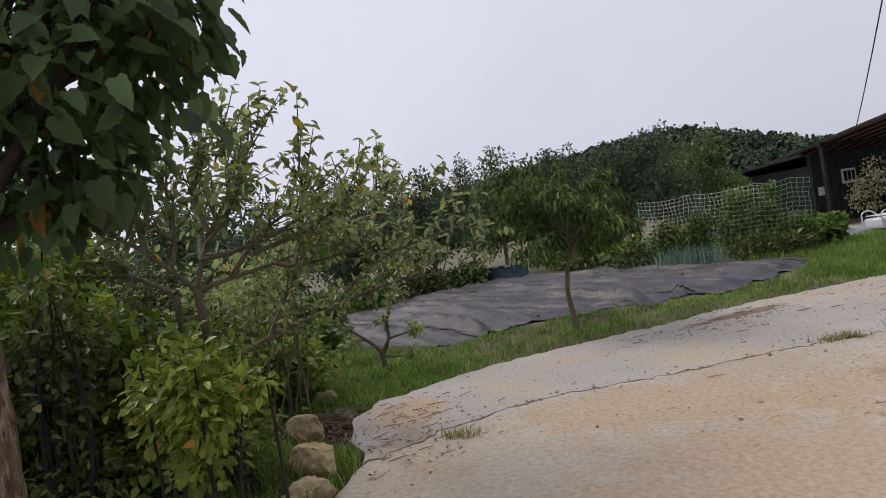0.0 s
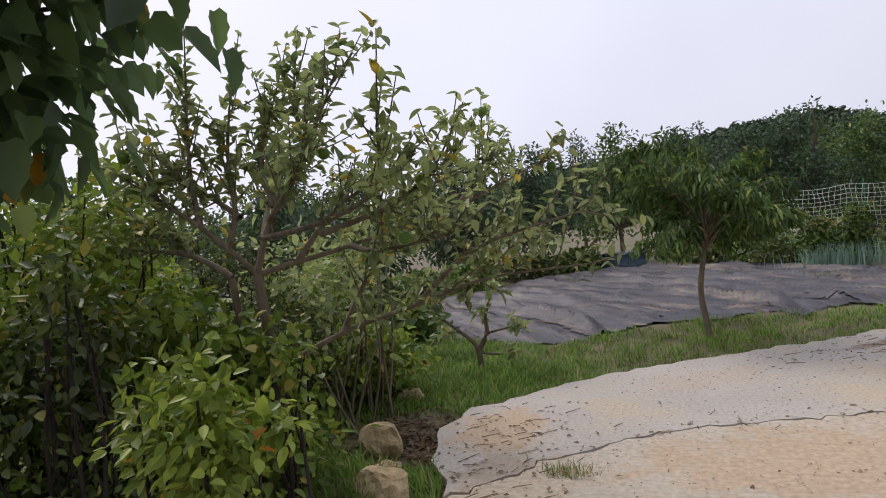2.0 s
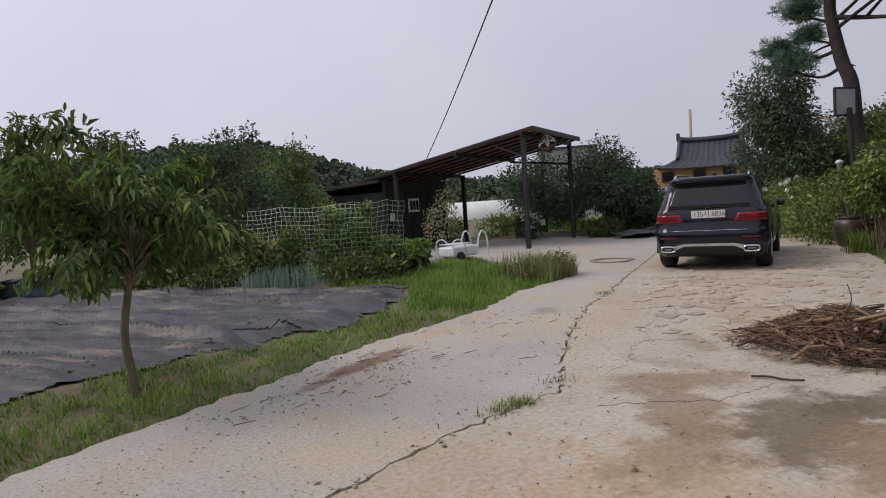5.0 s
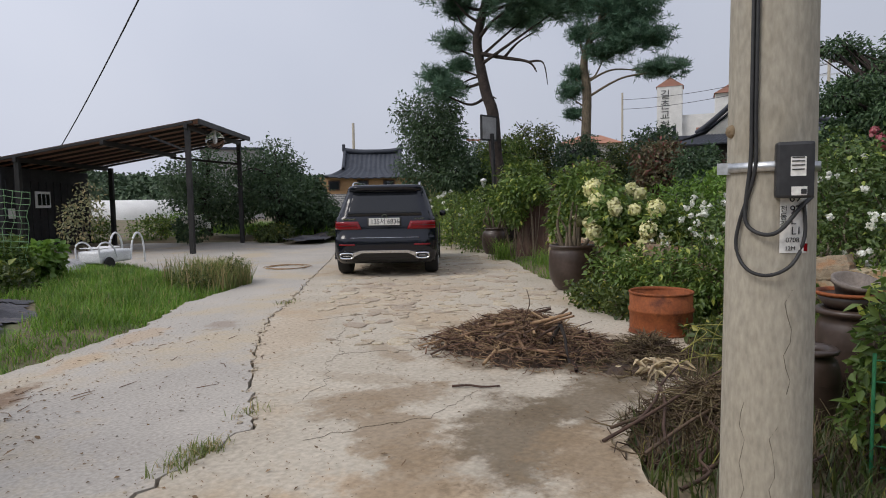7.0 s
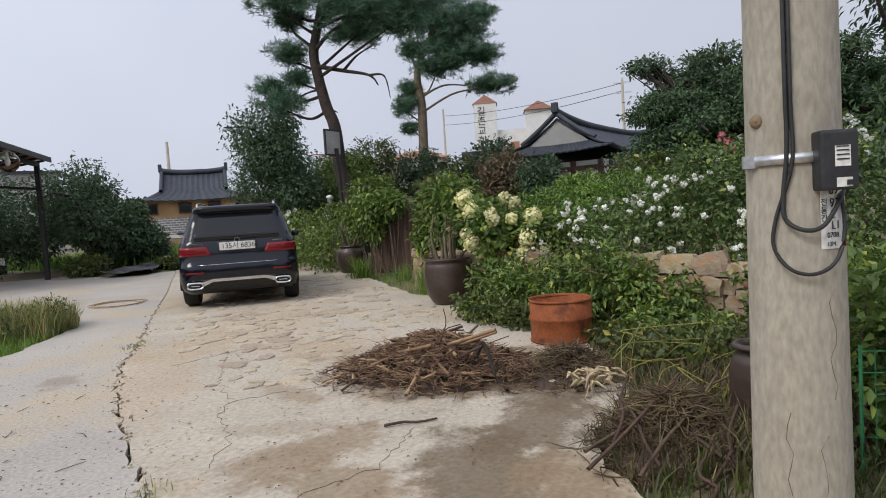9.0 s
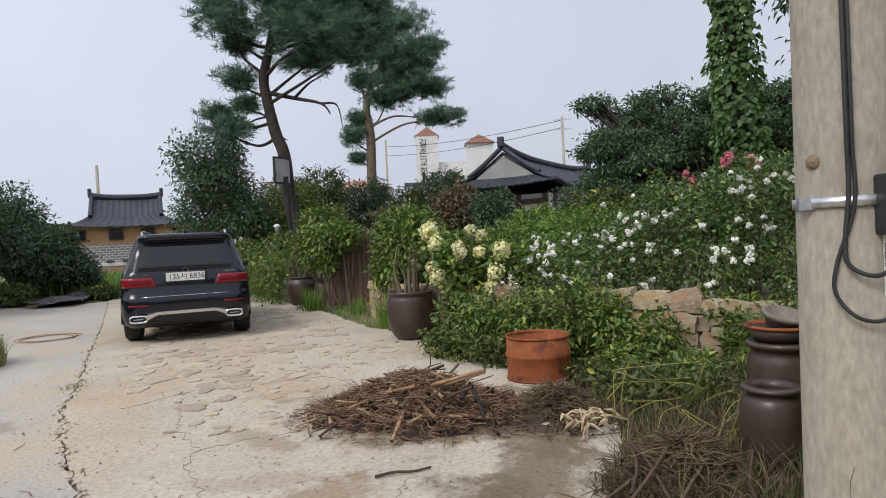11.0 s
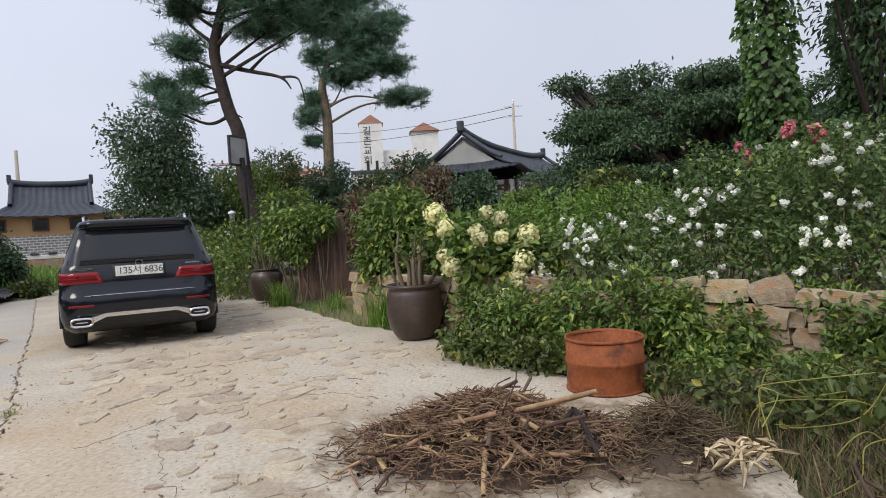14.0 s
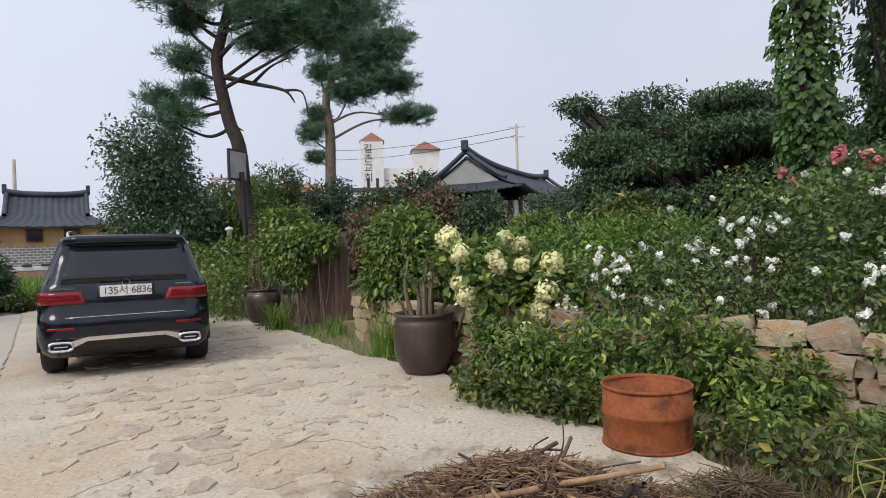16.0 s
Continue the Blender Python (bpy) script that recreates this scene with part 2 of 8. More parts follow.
SHED_WALL = mat("black_shed_cloth", (0.010, 0.010, 0.012), (0.024, 0.023, 0.026), 3, 0.75, bump=0.5, fine=12)
WOOD_DARK = mat("aged_red_brown_wood", (0.055, 0.026, 0.018), (0.10, 0.05, 0.034), 4, 0.7, bump=0.6, fine=30, stretch=(6, 6, 0.7), c3=(0.14, 0.09, 0.06))
BARK = mat("bark", (0.10, 0.075, 0.05), (0.19, 0.15, 0.105), 8, 0.95, bump=1.0, fine=30, stretch=(2, 2, 0.6), bump_dist=0.02)
BARK_GREY = mat("grey_bark", (0.12, 0.095, 0.065), (0.22, 0.175, 0.12), 8, 0.95, bump=0.8, fine=30, stretch=(2, 2, 0.6))
BARK_FLAKY = mat("flaky_brown_bark", (0.055, 0.036, 0.024), (0.21, 0.14, 0.09), 11, 0.95, bump=1.0, fine=30, c3=(0.33, 0.235, 0.155), spots=0.8, stretch=(3.0, 3.0, 0.8), bump_dist=0.02)
BARK_DARK = mat("dark_pine_bark", (0.022, 0.017, 0.015), (0.052, 0.037, 0.029), 6, 0.95, bump=1.0, fine=20, bump_dist=0.03)
TWIG = mat("dry_twigs", (0.13, 0.075, 0.045), (0.27, 0.175, 0.10), 6, 0.9, bump=0.4, vary=0.45, island=True)
DEAD_WEED = mat("dead_weeds", (0.075, 0.052, 0.028), (0.16, 0.115, 0.06), 6, 0.9, bump=0.2, vary=0.5, island=True)
STRAW = mat("dry_straw", (0.15, 0.105, 0.062), (0.27, 0.20, 0.125), 6, 0.9, bump=0.2, vary=0.5, island=True)
HUSK = mat("pale_corn_husk", (0.50, 0.40, 0.25), (0.64, 0.54, 0.37), 8, 0.8, bump=0.4, vary=0.2, island=True)
TILE = mat("dark_roof_tile", (0.026, 0.030, 0.042), (0.052, 0.058, 0.074), 1.5, 0.6, bump=0.3, fine=16, vary=0.2)
WHITE_WALL = mat("white_plaster", (0.62, 0.61, 0.58), (0.72, 0.71, 0.68), 0.8, 0.85, bump=0.15)
MUD_WALL = mat("ochre_mud_wall", (0.42, 0.25, 0.12), (0.50, 0.31, 0.16), 1.0, 0.9, bump=0.3)
GREY_BRICK = mat("grey_brick", (0.30, 0.29, 0.28), (0.42, 0.41, 0.40), 2.0, 0.9, bump=0.3)
BRICKS = mat("patterned_grey_brick", (0.20, 0.19, 0.185), (0.28, 0.27, 0.26), 3.0, 0.9, bump=0.2)
bt = BRICKS.node_tree
bk = bt.nodes.new("ShaderNodeTexBrick")
bk.inputs["Scale"].default_value, bk.inputs["Mortar Size"].default_value = 1.0, 0.022
bk.inputs["Brick Width"].default_value, bk.inputs["Row Height"].default_value = 0.34, 0.15
bk.inputs["Mortar"].default_value = (0.62, 0.60, 0.56, 1)
bc = bt.nodes.new("ShaderNodeTexCoord")
bm_ = bt.nodes.new("ShaderNodeMapping")
bm_.inputs["Rotation"].default_value = (radians(90), 0, 0)
bt.links.new(bc.outputs["Object"], bm_.inputs[0])
bt.links.new(bm_.outputs[0], bk.inputs["Vector"])
bh = next(n for n in bt.nodes if n.bl_idname == "ShaderNodeHueSaturation")
bs = bh.inputs["Color"].links[0].from_socket
for socket in ("Color1", "Color2"):
    bt.links.new(bs, bk.inputs[socket])
bt.links.new(bk.outputs["Color"], bh.inputs["Color"])
ORANGE_ROOF = mat("orange_roof", (0.33, 0.15, 0.09), (0.40, 0.20, 0.13), 1.0, 0.8)
BROWN_ROOF = mat("brown_roof", (0.20, 0.09, 0.055), (0.26, 0.12, 0.08), 1.0, 0.8)
DARK_GLASS = glass_mat("dark_window_glass", (0.015, 0.017, 0.02), 0.08)
WHITE_STEEL = mat("white_painted_steel", (0.66, 0.66, 0.66), (0.78, 0.78, 0.78), 4, 0.4, bump=0.1)
WHITE_NET = mat("white_net", (0.62, 0.66, 0.56), (0.74, 0.77, 0.68), 4, 0.7, bump=0)
GREEN_NET = mat("green_net", (0.22, 0.40, 0.20), (0.32, 0.50, 0.26), 4, 0.6, bump=0)
GREEN_WIRE = mat("green_coated_wire", (0.03, 0.22, 0.09), (0.05, 0.28, 0.12), 4, 0.4, bump=0)
PAPER = mat("paper", (0.66, 0.65, 0.60), (0.74, 0.73, 0.70), 3, 0.8, bump=0)
INK = mat("ink", (0.015, 0.015, 0.018), (0.03, 0.03, 0.03), 3, 0.6, bump=0)
RUBBER = mat("tyre_rubber", (0.012, 0.012, 0.012), (0.022, 0.021, 0.02), 5, 0.8, bump=0.3)
CAR_PAINT = mat("dark_car_paint", (0.005, 0.006, 0.011), (0.007, 0.008, 0.014), 2, 0.13, 0.0, 0.0)
CAR_TRIM = mat("black_plastic", (0.012, 0.012, 0.012), (0.018, 0.018, 0.018), 5, 0.55, bump=0.15, fine=80)
CHROME = mat("chrome", (0.70, 0.70, 0.72), (0.76, 0.76, 0.78), 3, 0.14, 1.0, 0.0)
STEEL = mat("galvanised_steel", (0.50, 0.51, 0.52), (0.60, 0.61, 0.62), 6, 0.4, 0.9, 0.1)
CAR_GLASS = glass_mat("tinted_car_glass", (0.010, 0.011, 0.013), 0.03, 0.0, 1.5)
RED_LENS = glass_mat("red_lamp_lens", (0.20, 0.006, 0.010), 0.08)
CLEAR_GLASS = glass_mat("clear_glass", (0.95, 0.95, 0.95), 0.02, 1.0, 1.2)
CABLE = mat("black_cable", (0.015, 0.015, 0.016), (0.03, 0.03, 0.03), 5, 0.6, bump=0.1)
BLACK_BOX = mat("black_meter_box", (0.015, 0.016, 0.018), (0.03, 0.03, 0.032), 5, 0.5, bump=0.1)
BLUE_TARP = mat("faded_blue_tarpaulin", (0.035, 0.065, 0.095), (0.085, 0.13, 0.17), 2.5, 0.6, bump=0.6, fine=14, bump_dist=0.02)
HILL = mat("wooded_hill", (0.022, 0.035, 0.018), (0.05, 0.07, 0.032), 0.12, 0.95, bump=1.0, fine=0.9, bump_dist=0.8)
STATUE = mat("pale_stone", (0.55, 0.53, 0.48), (0.66, 0.64, 0.58), 6, 0.8)

L_WALNUT = leaf_mat("dark_tree_leaves", (0.0625, 0.1063, 0.05), (0.1625, 0.25, 0.0875), (0.40, 0.22, 0.03), 0.03, 0.45, 0.55)
L_APPLE = leaf_mat("apple_leaves", (0.1452, 0.1996, 0.0726), (0.4113, 0.4657, 0.1875), (0.55, 0.40, 0.05), 0.03, 0.45, 0.45)
L_SHRUB = leaf_mat("yellow_green_leaves", (0.1035, 0.1656, 0.0207), (0.3415, 0.414, 0.0621), (0.55, 0.22, 0.03), 0.02)
L_WEED = leaf_mat("yellow_green_weeds", (0.0885, 0.1593, 0.0189), (0.3068, 0.4012, 0.0531), (0.42, 0.36, 0.06), 0.08)
L_UNDER = leaf_mat("undergrowth_leaves", (0.0396, 0.066, 0.0132), (0.1221, 0.1551, 0.0363), (0.34, 0.31, 0.06), 0.06)
L_PEACH = leaf_mat("peach_leaves", (0.055, 0.105, 0.025), (0.135, 0.215, 0.055), (0.28, 0.34, 0.07), 0.1)
L_DARK = leaf_mat("dark_orchard_leaves", (0.035, 0.07, 0.034), (0.105, 0.165, 0.075))
L_HEDGE = leaf_mat("vine_leaves", (0.063, 0.117, 0.0234), (0.1845, 0.2655, 0.0558), (0.38, 0.42, 0.08), 0.09)
L_BRIGHT = leaf_mat("bright_ground_leaves", (0.085, 0.1785, 0.0255), (0.1955, 0.3145, 0.051))
L_ROSE = leaf_mat("rose_leaves", (0.0558, 0.1012, 0.0275), (0.1502, 0.2145, 0.0601), (0.30, 0.36, 0.08), 0.06)
L_IVY = leaf_mat("ivy_leaves", (0.0467, 0.1062, 0.0272), (0.119, 0.2125, 0.051))
# greens lightened and greyed: air haze is put into the needle colour
L_PINE = leaf_mat("pine_needles", (0.0504, 0.1176, 0.0728), (0.1568, 0.2688, 0.1624), rough=0.6, through_light=0.25)
L_CEDAR = leaf_mat("dark_tree_sprays", (0.028, 0.065, 0.03), (0.10, 0.17, 0.065), rough=0.6, through_light=0.2)
L_RED = leaf_mat("reddish_shrub_leaves", (0.087, 0.0725, 0.0435), (0.16, 0.145, 0.0653), (0.203, 0.0725, 0.058), 0.2)
L_PALE = leaf_mat("pale_shrub_leaves", (0.16, 0.174, 0.087), (0.275, 0.275, 0.145), (0.435, 0.348, 0.174), 0.2)
L_LEEK = leaf_mat("blue_green_blades", (0.145, 0.246, 0.189), (0.275, 0.392, 0.304))
L_GRASS = leaf_mat("grass_blades", (0.085, 0.185, 0.02), (0.23, 0.37, 0.055), (0.40, 0.36, 0.13), 0.08, 0.6)
L_DRYGRASS = leaf_mat("half_dry_grass", (0.131, 0.189, 0.0435), (0.275, 0.29, 0.102), (0.464, 0.362, 0.174), 0.3, 0.6)
L_WHITE = leaf_mat("white_petals", (0.74, 0.74, 0.64), (0.85, 0.85, 0.80), rough=0.6, through_light=0.2)
L_CREAM = leaf_mat("cream_green_petals", (0.58, 0.58, 0.26), (0.78, 0.72, 0.44), rough=0.6, through_light=0.2)
L_PINK = leaf_mat("red_pink_petals", (0.58, 0.12, 0.17), (0.74, 0.32, 0.32), rough=0.6, through_light=0.2)
L_YELLOW_VINE = leaf_mat("yellowing_vine", (0.24, 0.24, 0.05), (0.40, 0.37, 0.10), rough=0.6)
L_FAR = leaf_mat("far_wood_leaves", (0.0362, 0.0653, 0.0319), (0.0798, 0.123, 0.058), rough=0.7, through_light=0.1)
L_LITTER = leaf_mat("fallen_leaves", (0.102, 0.0653, 0.0362), (0.232, 0.145, 0.0725), rough=0.8, through_light=0.05)


# ---- builders ----
def part(name, bm, material, parent, label="", smooth=False):
    me = bpy.data.meshes.new(name)
    bm.to_mesh(me)
    bm.free()
    me.materials.append(material)
    if smooth:
        me.polygons.foreach_set("use_smooth", [True] * len(me.polygons))
    ob = new(name, me)
    ob.parent = parent
    if label:
        ob["label"] = label
    return ob


def thing(name, at, label, category, rz=0.0, group="", kind=""):
    ob = new(name)
    ob.matrix_world = pose(*at, 0, 0, rz)
    ob.empty_display_size = 0.1
    return tagged(ob, label, category, group, kind)


def raw(name, verts, faces, material, parent=None, smooth=False):
    me = bpy.data.meshes.new(name)
    me.from_pydata([tuple(v) for v in verts], [], faces)
    me.materials.append(material)
    if smooth:
        me.polygons.foreach_set("use_smooth", [True] * len(me.polygons))
    ob = new(name, me)
    ob.parent = parent
    return ob


def arrays(name, verts, faces, material, parent=None, smooth=False):
    """A mesh from numpy arrays; faces all have the same number of corners."""
    n, k = faces.shape
    me = bpy.data.meshes.new(name)
    me.vertices.add(len(verts))
    me.vertices.foreach_set("co", np.ascontiguousarray(verts, dtype=np.float32).ravel())
    me.loops.add(n * k)
    me.loops.foreach_set("vertex_index", np.ascontiguousarray(faces, dtype=np.int32).ravel())
    me.polygons.add(n)
    me.polygons.foreach_set("loop_start", np.arange(0, n * k, k, dtype=np.int32))
    me.polygons.foreach_set("loop_total", np.full(n, k, dtype=np.int32))
    if smooth:
        me.polygons.foreach_set("use_smooth", np.ones(n, dtype=bool))
    me.update(calc_edges=True)
    me.materials.append(material)
    ob = new(name, me)
    ob.parent = parent
    return ob


def box(bm, sx, sy, sz, m=None, bevel=0.0):
    """A box of that size, its base centred on the origin of m."""
    made = bmesh.ops.create_cube(bm, size=1.0)["verts"]
    bmesh.ops.scale(bm, vec=(sx, sy, sz), verts=made)
    bmesh.ops.translate(bm, vec=(0, 0, sz / 2), verts=made)
    if bevel:
        edges = list({e for v in made for e in v.link_edges})
        made = bmesh.ops.bevel(bm, geom=edges, offset=bevel, segments=2, affect="EDGES", profile=0.6)["verts"]
    if m is not None:
        bmesh.ops.transform(bm, matrix=m, verts=made)
    return bm


def lathe(bm, profile, seg=24, m=None):
    """A turned shape from (radius, height) pairs."""
    rings = []
    for r, z in profile:
        rings.append([bm.verts.new((r * math.cos(2 * math.pi * i / seg), r * math.sin(2 * math.pi * i / seg), z)) for i in range(seg)])
    for a, b in zip(rings, rings[1:]):
        for i in range(seg):
            j = (i + 1) % seg
            bm.faces.new((a[i], a[j], b[j], b[i]))
    if m is not None:
        bmesh.ops.transform(bm, matrix=m, verts=[v for r in rings for v in r])
    return bm


def tube_arrays(path, radii, seg=6):
    path = np.asarray(path, float)
    n = len(path)
    tang = np.gradient(path, axis=0)
    tang /= np.linalg.norm(tang, axis=1, keepdims=True) + 1e-9
    ref = np.where(np.abs(tang[:, 2:3]) > 0.9, np.array([[1.0, 0, 0]]), np.array([[0, 0, 1.0]]))
    u = np.cross(tang, ref)
    u /= np.linalg.norm(u, axis=1, keepdims=True) + 1e-9
    w = np.cross(tang, u)
    a = np.linspace(0, 2 * np.pi, seg, endpoint=False)
    ring = u[:, None, :] * np.cos(a)[None, :, None] + w[:, None, :] * np.sin(a)[None, :, None]
    verts = (path[:, None, :] + ring * np.asarray(radii, float)[:, None, None]).reshape(-1, 3)
    i = np.arange(n - 1)[:, None] * seg
    j = np.arange(seg)[None, :]
    k = (j + 1) % seg
    faces = np.stack([i + j, i + k, i + seg + k, i + seg + j], axis=-1).reshape(-1, 4)
    return verts, faces


def joined(list_of):
    vs, fs, o = [], [], 0
    for v, f in list_of:
        vs.append(v)
        fs.append(f + o)
        o += len(v)
    return np.concatenate(vs), np.concatenate(fs)


def tube(name, path, radii, material, parent=None, seg=8, smooth=True):
    if not hasattr(radii, "__len__"):
        radii = [radii] * len(path)
    v, f = tube_arrays(path, radii, seg)
    return arrays(name, v, f, material, parent, smooth)


def bend(points, n=24):
    """A smooth line through a few points."""
    p = np.asarray(points, float)
    t = np.linspace(0, len(p) - 1, n)
    out = []
    for s in t:
        i = min(int(s), len(p) - 2)
        x = s - i
        p0, p1, p2, p3 = p[max(i - 1, 0)], p[i], p[i + 1], p[min(i + 2, len(p) - 1)]
        out.append(0.5 * (2 * p1 + (p2 - p0) * x + (2 * p0 - 5 * p1 + 4 * p2 - p3) * x * x + (3 * p1 - p0 - 3 * p2 + p3) * x ** 3))
    return np.array(out)


def leaf_arrays(pos, axis, normal, length, width, fold=0.25, droop=0.15):
    """Leaves with a folded midrib: six corners, two quads each. All arguments per leaf."""
    axis = axis / (np.linalg.norm(axis, axis=1, keepdims=True) + 1e-9)
    side = np.cross(axis, normal)
    side /= np.linalg.norm(side, axis=1, keepdims=True) + 1e-9
    up = np.cross(side, axis)
    L, W = length[:, None], width[:, None]
    tip = pos + axis * L - up * L * droop
    mid = pos + axis * L * 0.45
    a = mid + side * W * 0.5 + up * W * fold
    b = mid - side * W * 0.5 + up * W * fold
    c = pos + axis * L * 0.8 + side * W * 0.28 + up * W * (fold * 0.5) - up * L * droop * 0.6
    d = pos + axis * L * 0.8 - side * W * 0.28 + up * W * (fold * 0.5) - up * L * droop * 0.6
    n = len(pos)
    verts = np.stack([pos, a, c, tip, d, b], axis=1).reshape(-1, 3)
    base = np.arange(n)[:, None] * 6
    faces = np.concatenate([base + np.array([[0, 1, 2, 3]]), base + np.array([[0, 3, 4, 5]])])
    return verts, faces


OVAL = ((0.08, 0.42), (0.24, 0.88), (0.42, 1.0), (0.62, 0.86), (0.82, 0.46))
LOBED = ((-0.06, 0.5), (0.10, 0.95), (0.26, 0.86), (0.40, 1.0), (0.54, 0.72), (0.66, 0.74), (0.86, 0.26))


def shaped_leaves(pos, axis, normal, length, width, fold=0.25, droop=0.15, shape=OVAL):
    """Leaves with a full, rounded or lobed outline: one face on each side of the midrib."""
    axis = axis / (np.linalg.norm(axis, axis=1, keepdims=True) + 1e-9)
    side = np.cross(axis, normal)
    side /= np.linalg.norm(side, axis=1, keepdims=True) + 1e-9
    up = np.cross(side, axis)
    L, W = length[:, None], width[:, None]
    rows = [pos]
    for sgn in (1, -1):
        for s, w in shape:
            rows.append(pos + axis * L * s + side * W * (0.5 * w * sgn) + up * W * (fold * w) - up * L * (droop * s * s))
    rows.append(pos + axis * L - up * L * droop)
    k = len(shape)
    base = np.arange(len(pos))[:, None] * (2 * k + 2)
    one = [0] + list(range(1, k + 1)) + [2 * k + 1]
    two = [0, 2 * k + 1] + list(range(2 * k, k, -1))
    return np.stack(rows, axis=1).reshape(-1, 3), np.concatenate([base + np.array([one]), base + np.array([two])])


def unit(r, n):
    v = r.normal(size=(n, 3))
    return v / np.linalg.norm(v, axis=1, keepdims=True)


def blob_leaves(r, blobs, n, size, aspect=0.55, droop=0.2, hang=0.3, shell=0.55, shape=None):
    """n leaves over a set of blobs (x, y, z, rx, ry, rz), thickest near their skins, with ragged outlines."""
    b = np.array(blobs, float)
    area = (b[:, 3] * b[:, 4] + b[:, 4] * b[:, 5] + b[:, 3] * b[:, 5])
    pick = r.choice(len(b), size=n, p=area / area.sum())
    d = unit(r, n)
    rad = shell + (1 - shell) * r.random(n) ** 0.6
    rad *= 1 + 0.16 * np.sin(d[:, 0] * 7 + pick) * np.sin(d[:, 1] * 6 + 2 * pick) + 0.12 * r.normal(size=n)
    pos = b[pick, :3] + d * b[pick, 3:] * rad[:, None]
    axis = d + unit(r, n) * 0.9
    axis[:, 2] -= hang
    nor = d * 0.6 + unit(r, n) * 0.6 + np.array([0, 0, 0.6])
    ln = size * (0.65 + 0.7 * r.random(n))
    wd = ln * aspect * (0.8 + 0.4 * r.random(n))
    return shaped_leaves(pos, axis, nor, ln, wd, 0.16, droop, shape) if shape else leaf_arrays(pos, axis, nor, ln, wd, 0.2, droop)


def tip_leaves(r, tips, per, size, aspect=0.55, scatter=0.1, hang=0.2, droop=0.2, shape=None):
    p = np.array([t[0] for t in tips])
    d = np.array([t[1] for t in tips])
    p, d = np.repeat(p, per, axis=0), np.repeat(d, per, axis=0)
    n = len(p)
    pos = p + unit(r, n) * scatter * r.random((n, 1))
    axis = d * 0.5 + unit(r, n) * 0.9
    axis[:, 2] -= hang
    nor = unit(r, n) * 0.5 + np.array([0, 0, 1.0])
    ln = size * (0.6 + 0.7 * r.random(n))
    return shaped_leaves(pos, axis, nor, ln, ln * aspect, 0.2, droop, shape) if shape else leaf_arrays(pos, axis, nor, ln, ln * aspect, 0.2, droop)


def blades(r, xy, z, h, w, lean=0.5):
    """Grass: one bent blade a root, four triangles' worth."""
    n = len(xy)
    a = r.random(n) * 2 * np.pi
    out = np.stack([np.cos(a), np.sin(a), np.zeros(n)], 1)
    sid = np.stack([-np.sin(a), np.cos(a), np.zeros(n)], 1)
    p = np.column_stack([xy, z])
    hh = (h * (0.5 + 0.9 * r.random(n)))[:, None]
    ww = (w * (0.7 + 0.6 * r.random(n)))[:, None]
    le = (lean * r.random(n))[:, None] * hh
    up = np.array([[0, 0, 1.0]])
    v = np.stack([p - sid * ww / 2, p + sid * ww / 2, p + out * le * 0.35 + up * hh * 0.6 + sid * ww * 0.38, p + out * le * 0.35 + up * hh * 0.6 - sid * ww * 0.38,
                  p + out * le + up * hh + sid * ww * 0.06, p + out * le + up * hh - sid * ww * 0.06], axis=1).reshape(-1, 3)
    base = np.arange(n)[:, None] * 6
    f = np.concatenate([base + np.array([[0, 1, 2, 3]]), base + np.array([[3, 2, 4, 5]])])
    return v, f


def inside(xy, poly):
    x, y = xy[:, 0], xy[:, 1]
    res = np.zeros(len(xy), bool)
    q = np.asarray(poly, float)
    for (x1, y1), (x2, y2) in zip(q, np.roll(q, -1, axis=0)):
        if y1 == y2:
            continue
        res ^= ((y1 > y) != (y2 > y)) & (x < (x2 - x1) * (y - y1) / (y2 - y1) + x1)
    return res


def line_distance(xy, line):
    best = np.full(len(xy), 1e9)
    q = np.asarray(line, float)
    for a, b in zip(q, q[1:]):
        d = b - a
        t = np.clip(((xy - a) @ d) / (d @ d), 0, 1)
        best = np.minimum(best, np.linalg.norm(xy - a - t[:, None] * d, axis=1))
    return best


def step(x, a, b):
    t = np.clip((x - a) / (b - a), 0, 1)
    return t * t * (3 - 2 * t)


# ---- ground and road ----
LEFT_EDGE = [(-0.3, -14), (-0.28, -4), (-0.2, 0), (-0.14, 1.8), (-0.17, 3.29), (-0.62, 4.2), (-0.68, 4.9), (-0.17, 5.65), (0.55, 6.42), (1.55, 7.12), (2.3, 7.6), (3.05, 8.25),
             (4.3, 8.95), (5.65, 9.75), (6.9, 10.9), (8.9, 11.95), (9.3, 12.5), (8.95, 13.4), (9.1, 15.6), (9.6, 17.2), (9.0, 20.0), (9.3, 23.2)]
FAR_EDGE = [(14.3, 26.5), (17.3, 22.6), (16.6, 19.6), (18.3, 18.8), (22.5, 21.4), (34, 31)]
RIGHT_EDGE = [(37, 28), (24, 18), (20, 15), (17.3, 12.4), (16.0, 11.0), (14.3, 9.6), (12.0, 7.75), (10.9, 6.45), (9.55, 5.95), (9.25, 5.5), (8.3, 4.3), (7.3, 3.9), (6.3, 3.75),
              (5.5, 3.9), (4.9, 3.6), (4.3, 3.1), (4.05, 2.0), (4.0, -14)]
ROAD = LEFT_EDGE + FAR_EDGE + RIGHT_EDGE
